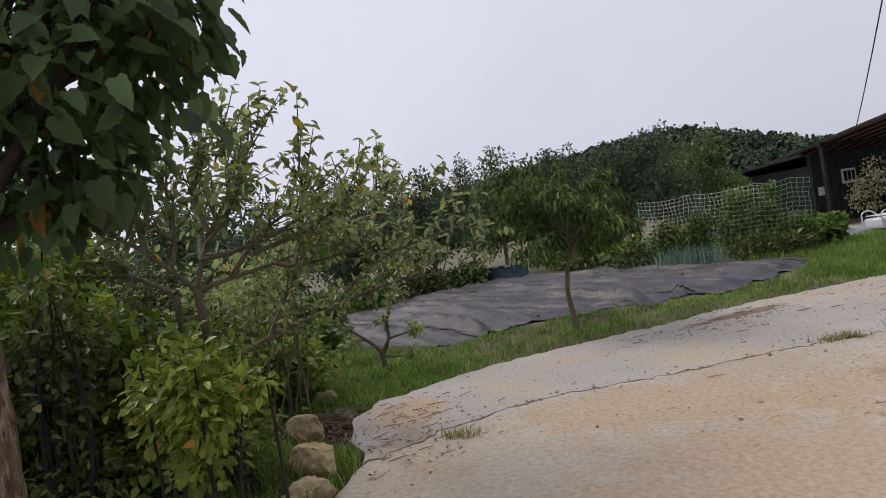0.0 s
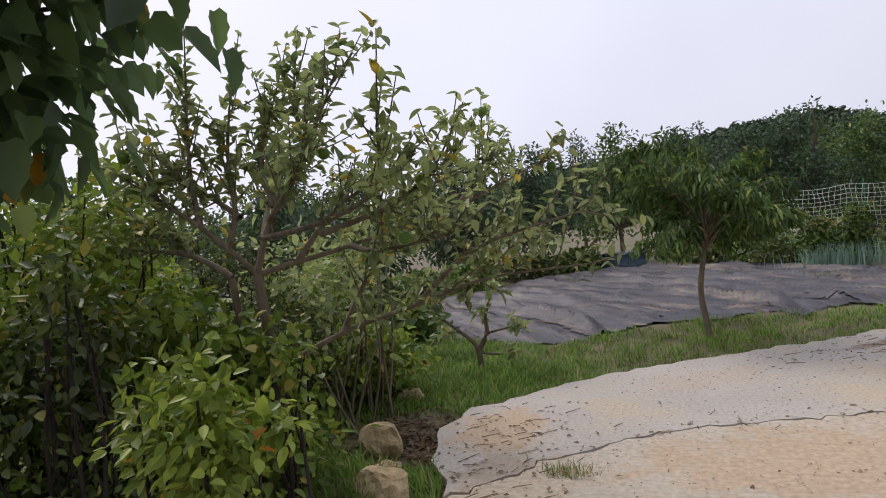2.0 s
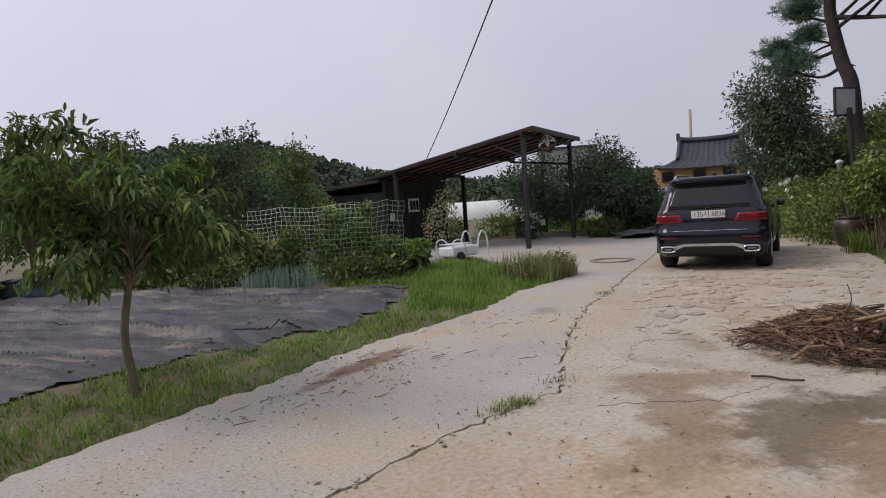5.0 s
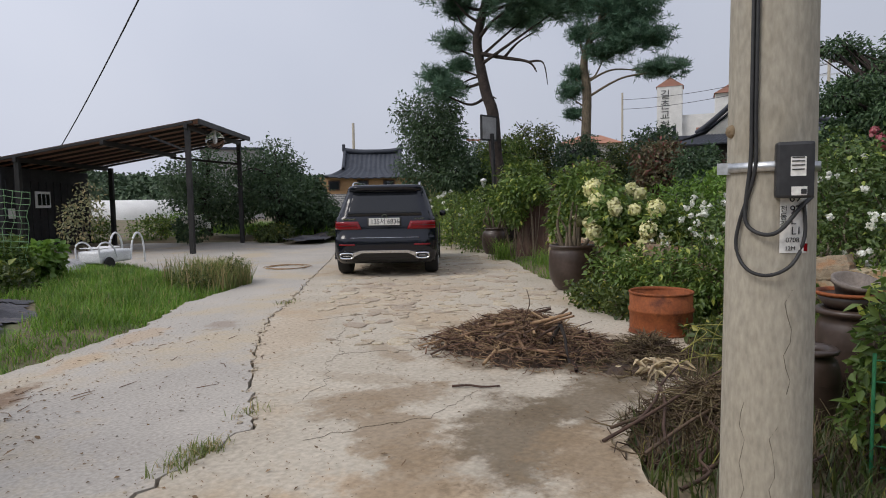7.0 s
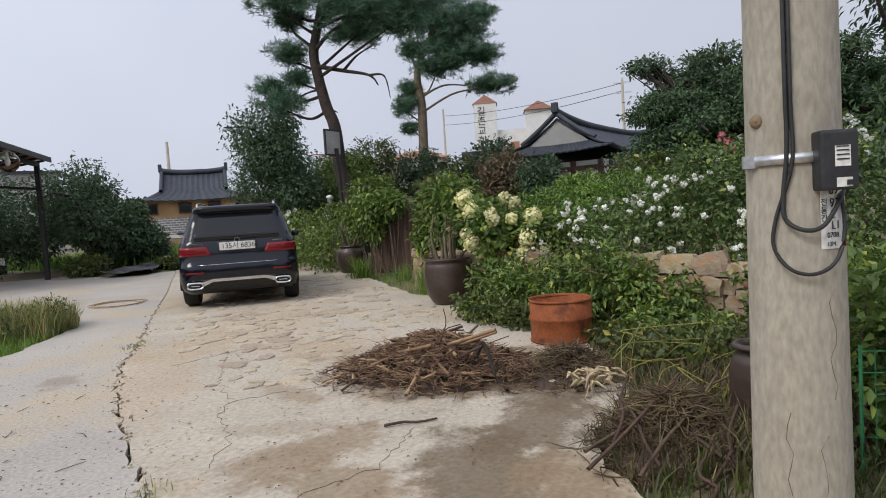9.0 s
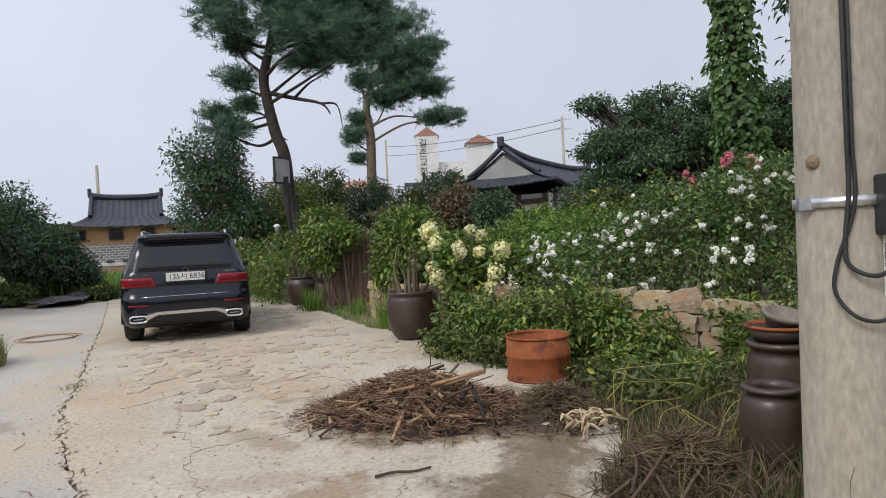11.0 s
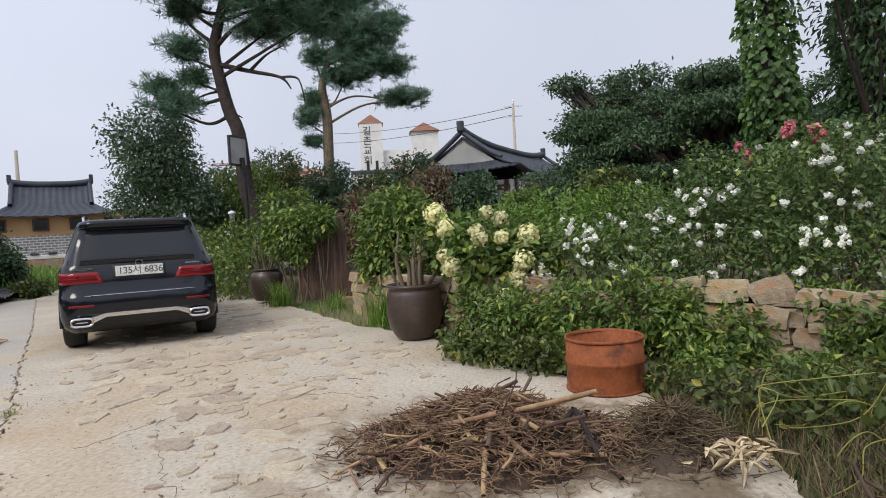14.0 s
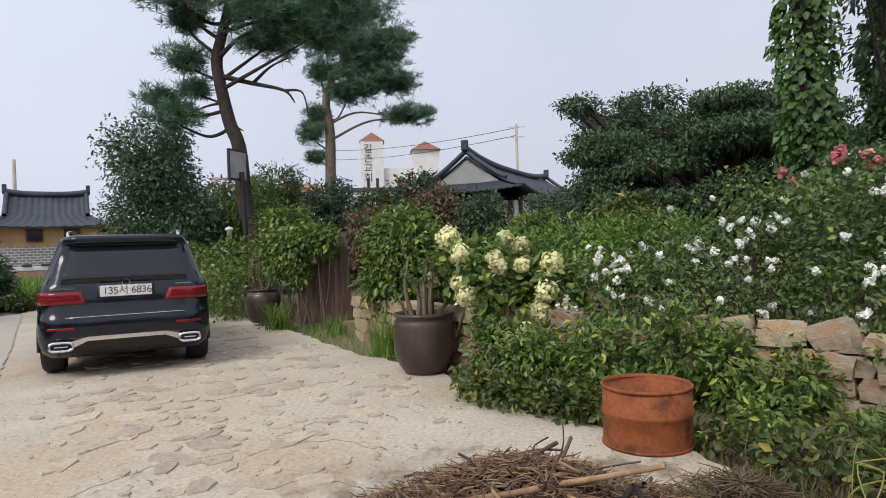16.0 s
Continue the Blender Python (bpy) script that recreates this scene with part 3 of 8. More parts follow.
CRACK_LINE = [(-0.17, 3.29), (0.3, 3.95), (0.72, 4.38), (1.1, 4.64), (1.63, 4.84), (2.16, 5.04), (2.6, 5.25), (3.13, 5.53), (3.7, 5.72), (4.2, 5.88), (4.55, 6.35), (5.17, 7.15), (5.8, 7.85), (6.7, 8.8), (7.67, 9.57),
              (10.2, 11.75), (13.2, 14.3), (18.3, 18.8)]


def ground_height(xy):
    d = np.minimum(line_distance(xy, LEFT_EDGE), line_distance(xy, RIGHT_EDGE))
    d = np.minimum(d, line_distance(xy, FAR_EDGE))
    out = ~inside(xy, ROAD)
    h = np.where(out, -0.05 + 0.07 * step(d, 0.1, 0.45) + 0.1 * step(d, 0.4, 1.4), -0.07)
    near = np.hypot(xy[:, 0] - 5, xy[:, 1] - 8) < 60
    bump = 0.025 * np.sin(xy[:, 0] * 2.1 + 1.3 * np.sin(xy[:, 1] * 1.7)) * np.sin(xy[:, 1] * 1.9)
    return h + np.where(out & near, bump * step(d, 0.4, 1.0), 0)


rng = np.random.default_rng(7)
far = [-2600, -900, -350, -150, -80, -45, -28, -18]
xs = np.array(far + list(np.arange(-12, 30.01, 0.25)) + [34, 40, 52, 75, 120, 250, 700, 2600])
ys = np.array(far + list(np.arange(-12, 32.01, 0.25)) + [36, 42, 55, 80, 130, 260, 700, 2600])
gx, gy = np.meshgrid(xs, ys)
gxy = np.column_stack([gx.ravel(), gy.ravel()])
gv = np.column_stack([gxy, ground_height(gxy)])
idx = np.arange(len(gxy)).reshape(len(ys), len(xs))
gf = np.stack([idx[:-1, :-1], idx[:-1, 1:], idx[1:, 1:], idx[1:, :-1]], -1).reshape(-1, 4)
tagged(arrays("ground", gv, gf, SOIL, None, True), "bare brown soil with sparse weeds beside the road", "ground", kind="structure")


def jagged(line, seed, amp=0.03, gap=0.09, keep_ends=True):
    """A line broken into short uneven steps."""
    r = np.random.default_rng(seed)
    out = []
    for (ax, ay), (bx, by) in zip(line, line[1:]):
        ln = math.hypot(bx - ax, by - ay)
        k = max(1, int(ln / gap)) if ln < 8 else 3
        for i in range(k):
            s = i / k
            nx, ny = -(by - ay) / ln, (bx - ax) / ln
            o = r.normal() * amp if (i or out) else 0
            out.append((ax + (bx - ax) * s + nx * o, ay + (by - ay) * s + ny * o))
    out.append(line[-1])
    return out


def slab(name, outline, top, thick, material, label, category, kind="structure"):
    bm = bmesh.new()
    vs = [bm.verts.new((x, y, top)) for x, y in outline]
    low = [bm.verts.new((x, y, top - thick)) for x, y in outline]
    n = len(vs)
    for i in range(n):
        bm.faces.new((low[i], low[(i + 1) % n], vs[(i + 1) % n], vs[i]))
    f = bm.faces.new(vs)
    bmesh.ops.triangulate(bm, faces=[f])
    bmesh.ops.recalc_face_normals(bm, faces=bm.faces[:])
    ob = part(name, bm, material, None)
    return tagged(ob, label, category, kind=kind)


crack = jagged(CRACK_LINE, 3, 0.018, 0.07)
crack_in = [(x + 0.012 + 0.010 * math.sin(i * 1.3), y - 0.016 - 0.012 * math.sin(i * 0.9 + 1)) for i, (x, y) in enumerate(crack)]
i0 = LEFT_EDGE.index((-0.17, 3.29))
left_line = jagged(LEFT_EDGE[i0:] + FAR_EDGE[:4], 5, 0.035, 0.12)
road_left = slab("road_concrete_strip", left_line + crack[::-1][1:-1], 0.0, 0.06, CONC_GREY, "worn pale grey concrete road strip with a ragged edge", "road")
right_line = jagged(FAR_EDGE[3:] + RIGHT_EDGE + LEFT_EDGE[: i0 + 1], 6, 0.03, 0.15)
road_right = slab("road_sandy_strip", right_line[1:-1] + crack_in, -0.003, 0.06, CONC_TAN, "worn sandy concrete yard covered with dust and flat stones", "road")


# ---- car ----
CAR_LEVELS = [  # height, half width, rear, front, corner radius
    (0.24, 0.84, 0.16, 4.40, 0.22), (0.34, 0.895, 0.05, 4.55, 0.26), (0.46, 0.915, 0.0, 4.62, 0.28), (0.64, 0.917, 0.0, 4.63, 0.28), (0.70, 0.915, 0.012, 4.62, 0.28),
    (0.74, 0.912, 0.055, 4.60, 0.27), (0.86, 0.915, 0.06, 4.56, 0.26), (0.98, 0.905, 0.065, 4.45, 0.25), (1.05, 0.885, 0.085, 4.32, 0.24), (1.075, 0.855, 0.10, 3.6, 0.22),
    (1.30, 0.785, 0.245, 3.15, 0.18), (1.50, 0.715, 0.37, 2.75, 0.16), (1.555, 0.69, 0.33, 2.62, 0.16), (1.60, 0.66, 0.32, 2.5, 0.16), (1.63, 0.60, 0.42, 2.3, 0.14), (1.64, 0.40, 0.7, 2.0, 0.1)]


def car_level(z):
    for a, b in zip(CAR_LEVELS, CAR_LEVELS[1:]):
        if a[0] <= z <= b[0]:
            s = (z - a[0]) / (b[0] - a[0])
            return [p + (q - p) * s for p, q in zip(a, b)]
    return list(CAR_LEVELS[-1])


def car_rear(x, z):
    _, w, r, _, c = car_level(z)
    d = max(0.0, min(c, abs(x) - (w - c)))
    return r + c - math.sqrt(max(0.0, c * c - d * d))


def rear_panel(name, x0, x1, z0, z1, material, parent, proud=0.008, taper0=0.0, taper1=0.0, label="", nx=10, nz=4):
    """A panel that follows the tail's shape, standing proud of it, with edges that turn in."""
    bm = bmesh.new()
    grid = []
    for j in range(-1, nz + 2):
        jj = min(max(j, 0), nz)
        z = z0 + (z1 - z0) * jj / nz
        row = []
        for i in range(-1, nx + 2):
            ii = min(max(i, 0), nx)
            s, q = ii / nx, jj / nz
            x = (x0 + taper0 * q) * (1 - s) + (x1 + taper1 * q) * s
            deep = 0.012 if (i != ii or j != jj) else -proud
            row.append(bm.verts.new((x, car_rear(x, z) + deep, z)))
        grid.append(row)
    for a, b in zip(grid, grid[1:]):
        for i in range(len(a) - 1):
            bm.faces.new((a[i], a[i + 1], b[i + 1], b[i]))
    bmesh.ops.recalc_face_normals(bm, faces=bm.faces[:])
    return part(name, bm, material, parent, label, True)


def bar_text(parent, x, y, z, w, h, material, m):
    bm = box(bmesh.new(), w, 0.004, h, m @ pose(x, y, z))
    return part("lettering_bar", bm, material, parent)


def written(name, text, size, m, material, parent, depth=0.002, spacing=1.0):
    cu = bpy.data.curves.new(name, "FONT")
    cu.body, cu.size, cu.extrude, cu.align_x, cu.align_y, cu.space_character = text, size, depth, "CENTER", "CENTER", spacing
    tmp = bpy.data.objects.new(name, cu)
    me = bpy.data.meshes.new_from_object(tmp)
    bpy.data.objects.remove(tmp)
    me.transform(m)
    me.materials.clear()
    me.materials.append(material)
    ob = new(name, me)
    ob.parent = parent
    return ob


def build_car(at, rz):
    car = thing("suv_car", at, "dark blue-black family SUV parked on the concrete yard", "car", rz)
    car.scale = (1.07, 1.07, 1.07)
    bm = bmesh.new()
    rings = []
    for z, w, r, f, c in CAR_LEVELS:
        pts = []
        for cx, cy, a0 in ((w - c, r + c, -90), (w - c, f - c * 1.6, 0), (-w + c, f - c * 1.6, 90), (-w + c, r + c, 180)):
            for k in range(7):
                a = radians(a0 + 15 * k)
                pts.append((cx + c * math.cos(a), cy + c * (1.6 if cy > 2 else 1) * math.sin(a)))
        rings.append([bm.verts.new((x, y, z)) for x, y in pts])
    for a, b in zip(rings, rings[1:]):
        for i in range(len(a)):
            bm.faces.new((a[i], a[(i + 1) % len(a)], b[(i + 1) % len(a)], b[i]))
    bm.faces.new(rings[-1])
    bm.faces.new(rings[0][::-1])
    body = part("body", bm, CAR_PAINT, car, "glossy dark paint", True)
    rear_panel("rear_window", -0.80, 0.80, 1.075, 1.505, CAR_GLASS, car, 0.006, 0.13, -0.13, "tinted rear window")
    rear_panel("spoiler", -0.64, 0.64, 1.515, 1.60, CAR_PAINT, car, 0.025, 0.0, 0.0)
    for s in (-1, 1):
        lamp = rear_panel("tail_light", s * 0.40, s * 0.895, 0.845, 0.985, RED_LENS, car, 0.014, s * 0.06, 0.0, "red tail light")
        rear_panel("lens_strip", s * 0.47, s * 0.885, 0.905, 0.915, CAR_TRIM, lamp, 0.017)
        rear_panel("reflector", s * 0.52, s * 0.80, 0.565, 0.59, RED_LENS, car, 0.01, label="thin red reflector")
        bm = bmesh.new()
        for (w, h, y0, y1) in ((0.25, 0.115, -0.035, 0.08),):
            outer, inner, back = [], [], []
            for k in range(28):
                a = 2 * math.pi * k / 28
                ca, sa = math.cos(a), math.sin(a)
                px = abs(ca) ** 0.5 * math.copysign(1, ca)
                pz = abs(sa) ** 0.6 * math.copysign(1, sa)
                outer.append(bm.verts.new((s * 0.665 + px * w / 2, y0, 0.385 + pz * h / 2)))
                inner.append(bm.verts.new((s * 0.665 + px * (w / 2 - 0.022), y0 - 0.002, 0.385 + pz * (h / 2 - 0.022))))
                back.append(bm.verts.new((s * 0.665 + px * w / 2, y1, 0.385 + pz * h / 2)))
            for ring_a, ring_b in ((back, outer), (outer, inner)):
                for k in range(28):
                    bm.faces.new((ring_a[k], ring_a[(k + 1) % 28], ring_b[(k + 1) % 28], ring_b[k]))
            deep = [bm.verts.new((v.co.x, 0.05, v.co.z)) for v in inner]
            for k in range(28):
                bm.faces.new((inner[k], inner[(k + 1) % 28], deep[(k + 1) % 28], deep[k]))
            bm.faces.new(deep)
        tip = part("exhaust_trim", bm, CHROME, car, "chrome exhaust surround", True)
        bm = box(bmesh.new(), 0.17, 0.02, 0.05, pose(s * 0.665, -0.005, 0.36), 0.008)
        part("exhaust_opening", bm, CAR_TRIM, tip)
        bm = box(bmesh.new(), 0.13, 0.012, 0.012, pose(s * 0.665, -0.02, 0.379), 0.003)
        part("exhaust_bar", bm, CHROME, tip)
        rail = tube("roof_rail", bend([(s * 0.60, 0.55, 1.60), (s * 0.61, 0.72, 1.672), (s * 0.60, 1.6, 1.685), (s * 0.57, 2.3, 1.66), (s * 0.56, 2.45, 1.61)], 20), 0.018, CHROME, car)
        bm = box(bmesh.new(), 0.14, 0.2, 0.12, pose(s * 1.0, 2.95, 1.0), 0.04)
        part("wing_mirror", bm, CAR_PAINT, car, "", True)
        bm = bmesh.new()
        levels = [1.10, 1.20, 1.30, 1.40, 1.48]
        rows = []
        for z in levels:
            _, w, r, f, c = car_level(z)
            y0, y1 = r + 0.30, f - 0.45
            rows.append([bm.verts.new((s * (w + 0.006), y0 + (y1 - y0) * k / 8, z)) for k in range(9)])
        for a, b in zip(rows, rows[1:]):
            for k in range(8):
                bm.faces.new((a[k], a[k + 1], b[k + 1], b[k]))
        part("side_window", bm, CAR_GLASS, car, "tinted side window", True)
        for wy in (0.80, 3.65):
            bm = lathe(bmesh.new(), [(0.19, -0.12), (0.33, -0.12), (0.36, -0.09), (0.365, 0.0), (0.36, 0.09), (0.33, 0.12), (0.24, 0.12), (0.23, 0.09)], 36)
            bmesh.ops.transform(bm, matrix=pose(s * 0.80, wy, 0.365, 0, 90, 0) @ Matrix.Diagonal((1, 1, s, 1)), verts=bm.verts[:])
            wheel = part("wheel", bm, RUBBER, car, "black tyre with alloy rim", True)
            bm = bmesh.new()
            for k in range(5):
                box(bm, 0.05, 0.02, 0.22, pose(s * 0.915, wy, 0.365, 72 * k, 0, 0) @ pose(0, 0, 0.02, 0, 0, 90))
            part("rim", bm, STEEL, wheel)
            bm = lathe(bmesh.new(), [(0.385, -0.02), (0.455, -0.02), (0.455, 0.012), (0.385, 0.012)], 40, pose(s * 0.915, wy, 0.37, 0, 90, 0))
            for v in [v for v in bm.verts if v.co.z < 0.25]:
                bm.verts.remove(v)
            part("wheel_arch", bm, CAR_TRIM, car, "matt black arch trim", True)
    rear_panel("lower_bumper", -0.88, 0.88, 0.26, 0.475, CAR_TRIM, car, 0.004, label="matt black bumper skirt")
    bm = bmesh.new()
    for p0, p1, h0, h1 in (((-0.56, 0.40), (-0.40, 0.455), 0.075, 0.045), ((-0.40, 0.455), (0.40, 0.455), 0.045, 0.045), ((0.40, 0.455), (0.56, 0.40), 0.045, 0.075)):
        q = []
        for y in (-0.022, 0.03):
            for (x, z), h in ((p0, h0), (p1, h1)):
                q += [bm.verts.new((x, y, z - h / 2)), bm.verts.new((x, y, z + h / 2))]
        for f in ((0, 2, 3, 1), (4, 5, 7, 6), (1, 3, 7, 5), (0, 4, 6, 2)):
            bm.faces.new([q[k] for k in f])
    bmesh.ops.recalc_face_normals(bm, faces=bm.faces[:])
    part("bumper_trim", bm, CHROME, car, "chrome trim bar between the exhausts")
    rear_panel("tailgate_lip", -0.62, 0.62, 0.698, 0.704, CHROME, car, 0.010, label="thin chrome strip")
    # added flat dark panel round the plate; the tailgate has no recess here
    rear_panel("dark_plate_surround", -0.30, 0.30, 0.895, 1.05, CAR_TRIM, car, 0.002)
    bm = box(bmesh.new(), 0.54, 0.014, 0.125, pose(0, car_rear(0, 0.96) - 0.018, 0.915), 0.004)
    plate = part("number_plate", bm, PAPER, car, "white number plate with dark digits")
    written("plate_text", "135서 6836", 0.116, pose(0.015, car_rear(0, 0.96) - 0.0265, 0.977, 90, 0, 0), INK, plate, 0.001, 0.93)
    bm = lathe(bmesh.new(), [(0.035, 0), (0.047, 0), (0.047, 0.012), (0.035, 0.012)], 28, pose(0, 0.085, 1.065, 90, 0, 0))
    emblem = part("emblem", bm, CHROME, car, "round chrome badge")
    bar_text(car, -0.62, 0.066, 1.012, 0.22, 0.026, CHROME, Matrix())
    bar_text(car, 0.62, 0.078, 1.02, 0.17, 0.016, CHROME, Matrix())
    bm = box(bmesh.new(), 0.34, 0.02, 0.018, pose(0.20, 0.145, 1.145, -25, 2, 0), 0.006)
    wiper = part("rear_wiper", bm, CAR_TRIM, car)
    bm = box(bmesh.new(), 0.05, 0.18, 0.06, pose(0, 1.1, 1.645), 0.02)
    part("roof_fin", bm, CAR_PAINT, car)
    return car


build_car((10.69, 10.33, 0.0), -55.0)


# ---- utility pole by the road ----
PX, PY = 4.52, 2.97
pole = thing("utility_pole", (PX, PY, 0), "weathered concrete utility pole with cable and meter box", "utility pole")
bm = lathe(bmesh.new(), [(0.172, -0.1), (0.170, 0.3), (0.160, 1.6), (0.150, 3.0), (0.135, 6.0), (0.12, 9.0), (0.0, 9.02)], 40)
part("shaft", bm, POLE, pole, "grey-beige concrete shaft with fine cracks", True)


def on_pole(side, z, out=0.0, r0=0.161):
    """A point on the shaft: side in metres towards -y, seen from the road."""
    r = r0 - 0.0075 * (z - 1.5) + out
    s = max(-0.999, min(0.999, side / r))
    return (-r * math.sqrt(1 - s * s), -r * s, z)


bm = lathe(bmesh.new(), [(0.163, 1.497), (0.172, 1.497), (0.172, 1.533), (0.163, 1.533)], 36)
part("clamp_band", bm, STEEL, pole, "galvanised steel band", True)
bm = box(bmesh.new(), 0.03, 0.05, 0.045, pose(*on_pole(-0.155, 1.492, 0.015)))
part("band_bolt", bm, STEEL, pole)
meter = box(bmesh.new(), 0.075, 0.125, 0.205, pose(-0.165, -0.10, 1.395, 0, 0, 14), 0.012)
meter = part("meter_box", meter, BLACK_BOX, pole, "black plastic meter box")
bm = box(bmesh.new(), 0.003, 0.05, 0.07, pose(-0.199, -0.118, 1.475, 0, 0, 14))
part("sticker", bm, PAPER, meter, "pale sticker")
bm = box(bmesh.new(), 0.003, 0.05, 0.032, pose(-0.199, -0.122, 1.405, 0, 0, 14))
part("sticker", bm, PAPER, meter, "pale sticker")
for dz in (1.497, 1.512, 1.527, 1.54):
    bm = box(bmesh.new(), 0.003, 0.04, 0.004, pose(-0.2015, -0.118, dz, 0, 0, 14))
    part("print_line", bm, INK, meter)
bm = box(bmesh.new(), 0.003, 0.018, 0.018, pose(-0.2, -0.137, 1.41, 0, 0, 14))
part("print_block", bm, INK, meter)
bm = bmesh.new()
cols = []
for k in range(9):
    sd_ = 0.056 + 0.082 * k / 8
    cols.append((bm.verts.new(on_pole(sd_, 1.19, 0.003)), bm.verts.new(on_pole(sd_, 1.46, 0.003))))
for a, b in zip(cols, cols[1:]):
    bm.faces.new((a[0], b[0], b[1], a[1]))
label_plate = part("number_label", bm, PAPER, pole, "white pole number label with dark figures", True)
for text, sz_, side, z in (("7", 0.045, 0.066, 1.43), ("69", 0.045, 0.102, 1.395), ("97", 0.045, 0.104, 1.35), ("L", 0.042, 0.098, 1.31), ("L1", 0.042, 0.108, 1.272), ("전동간", 0.028, 0.068, 1.325), ("0708", 0.026, 0.097, 1.238), ("12M", 0.022, 0.09, 1.207)):
    p = on_pole(side, z, 0.0045)
    ang = math.degrees(math.asin(max(-1, min(1, side / 0.163))))
    body = "\n".join(text) if text == "전동간" else text
    written("label_text", body, sz_, pose(*p, 90, 0, -90 + ang), INK, label_plate, 0.0006)
part("number_stamp", box(bmesh.new(), 0.002, 0.018, 0.03, pose(*on_pole(0.134, 1.195, 0.005))), RED_LENS, label_plate, "small red stamp")
cable_pts = [on_pole(-0.045, z, 0.012) for z in (8.5, 6, 4, 2.6, 2.0, 1.75, 1.55)] + [on_pole(-0.06, 1.38, 0.014), on_pole(-0.055, 1.30, 0.02), on_pole(0.0, 1.262, 0.03), on_pole(0.06, 1.275, 0.03), on_pole(0.12, 1.36, 0.02), on_pole(0.15, 1.40, 0.0)]
tube("cable", bend(cable_pts, 80), 0.008, CABLE, pole, 7)
cable_pts = [on_pole(-0.03, z, 0.012) for z in (8.5, 6, 4, 2.6, 2.0, 1.7, 1.5)] + [on_pole(-0.085, 1.30, 0.014), on_pole(-0.092, 1.20, 0.02), on_pole(-0.045, 1.125, 0.03), on_pole(0.03, 1.108, 0.03), on_pole(0.10, 1.15, 0.025), on_pole(0.135, 1.25, 0.02), on_pole(0.13, 1.37, 0.01)]
tube("cable", bend(cable_pts, 80), 0.007, CABLE, pole, 7)
rr = np.random.default_rng(4)
for s0, z0 in ((-0.06, 0.2), (0.05, 0.12), (0.09, 0.65)):
    pts = [on_pole(s0 + 0.012 * math.sin(k * 1.7) + rr.normal() * 0.003, z0 + k * 0.05, -0.001) for k in range(9)]
    tube("hairline_crack", pts, 0.0016, CRACK, pole, 4)
bm = bmesh.new()
bmesh.ops.create_icosphere(bm, subdivisions=2, radius=0.028, matrix=Matrix.Translation(on_pole(-0.125, 1.66, -0.006)))
part("mud_nest", bm, DIRT, pole, "dried mud dauber nest")


# ---- jars, drum ----
def jar_profile(h, rmax, rbase, rneck):
    out = [(0.0, 0.012), (rbase * 0.9, 0.0), (rbase, 0.01)]
    for k in range(1, 15):
        s = k / 15
        bulge = math.sin(math.pi * (s ** 0.85) * 0.86)
        out.append((rbase + (rmax - rbase) * bulge if s < 0.62 else rneck + (rmax - rneck) * max(0, (1 - ((s - 0.62) / 0.38) ** 2)) ** 0.5 if s < 0.999 else rneck, h * 0.93 * s))
    out += [(rneck, h * 0.93), (rneck + 0.035, h * 0.95), (rneck + 0.042, h * 0.975), (rneck + 0.03, h), (rneck - 0.01, h), (rneck - 0.02, h * 0.93), (rneck, h * 0.85), (0.0, h * 0.84)]
    return out


def jar(at, h, rmax, rbase, rneck, label, earth=True):
    j = thing("earthenware_jar", at, label, "jar", group="earthenware jars")
    part("jar_body", lathe(bmesh.new(), jar_profile(h, rmax, rbase, rneck), 48), JAR, j, "", True)
    for z in (0.62, 0.66):
        r = rmax * 0.995
        bm = lathe(bmesh.new(), [(r - 0.01, h * z - 0.006), (r + 0.003, h * z), (r - 0.01, h * z + 0.006)], 48)
        part("ridge", bm, JAR, j, "", True)
    if earth:
        bm = lathe(bmesh.new(), [(0, h * 0.88), (rneck * 0.6, h * 0.885), (rneck - 0.012, h * 0.87)], 20)
        part("soil_fill", bm, SOIL, j, "", True)
    return j


JAR1, JAR2 = (10.87, 6.65, 0.0), (15.4, 10.72, 0.06)
jar(JAR1, 0.70, 0.355, 0.22, 0.31, "glossy brown earthenware jar used as planter on the yard")
jar(JAR2, 0.66, 0.345, 0.24, 0.24, "dark brown earthenware jar standing beside the wooden gate")
jar((5.82, 2.95, 0.0), 0.54, 0.175, 0.13, 0.12, "large black-brown earthenware jar among weeds by the pole", False)
GREY_CLAY = mat("grey_clay", (0.15, 0.125, 0.105), (0.24, 0.20, 0.17), 7, 0.8, bump=0.5)
jar((6.36, 2.76, 0.0), 0.70, 0.21, 0.16, 0.17, "dark earthenware jar with clay pots stacked on its mouth", False)
low = thing("clay_flowerpot", (6.36, 2.76, 0.70), "wide shallow clay bowl with a red-brown rim on the jar", "flowerpot", group="clay flowerpots")
low.scale = (0.75, 0.75, 0.75)
part("pot_wall", lathe(bmesh.new(), [(0, 0), (0.20, 0), (0.27, 0.11), (0.25, 0.11), (0.19, 0.03), (0, 0.03)], 36), JAR, low, "", True)
part("rim", lathe(bmesh.new(), [(0.25, 0.112), (0.275, 0.108), (0.295, 0.125), (0.285, 0.142), (0.26, 0.14), (0.25, 0.112)], 36), RUST, low, "red-brown clay rim", True)
bowl = thing("clay_flowerpot", (6.33, 2.70, 0.75), "grey-brown clay flowerpot tilted on a clay bowl", "flowerpot", group="clay flowerpots")
part("pot_wall", lathe(bmesh.new(), [(0, 0), (0.10, 0), (0.145, 0.15), (0.165, 0.15), (0.168, 0.185), (0.145, 0.185), (0.125, 0.12), (0, 0.11)], 36), GREY_CLAY, bowl, "", True)
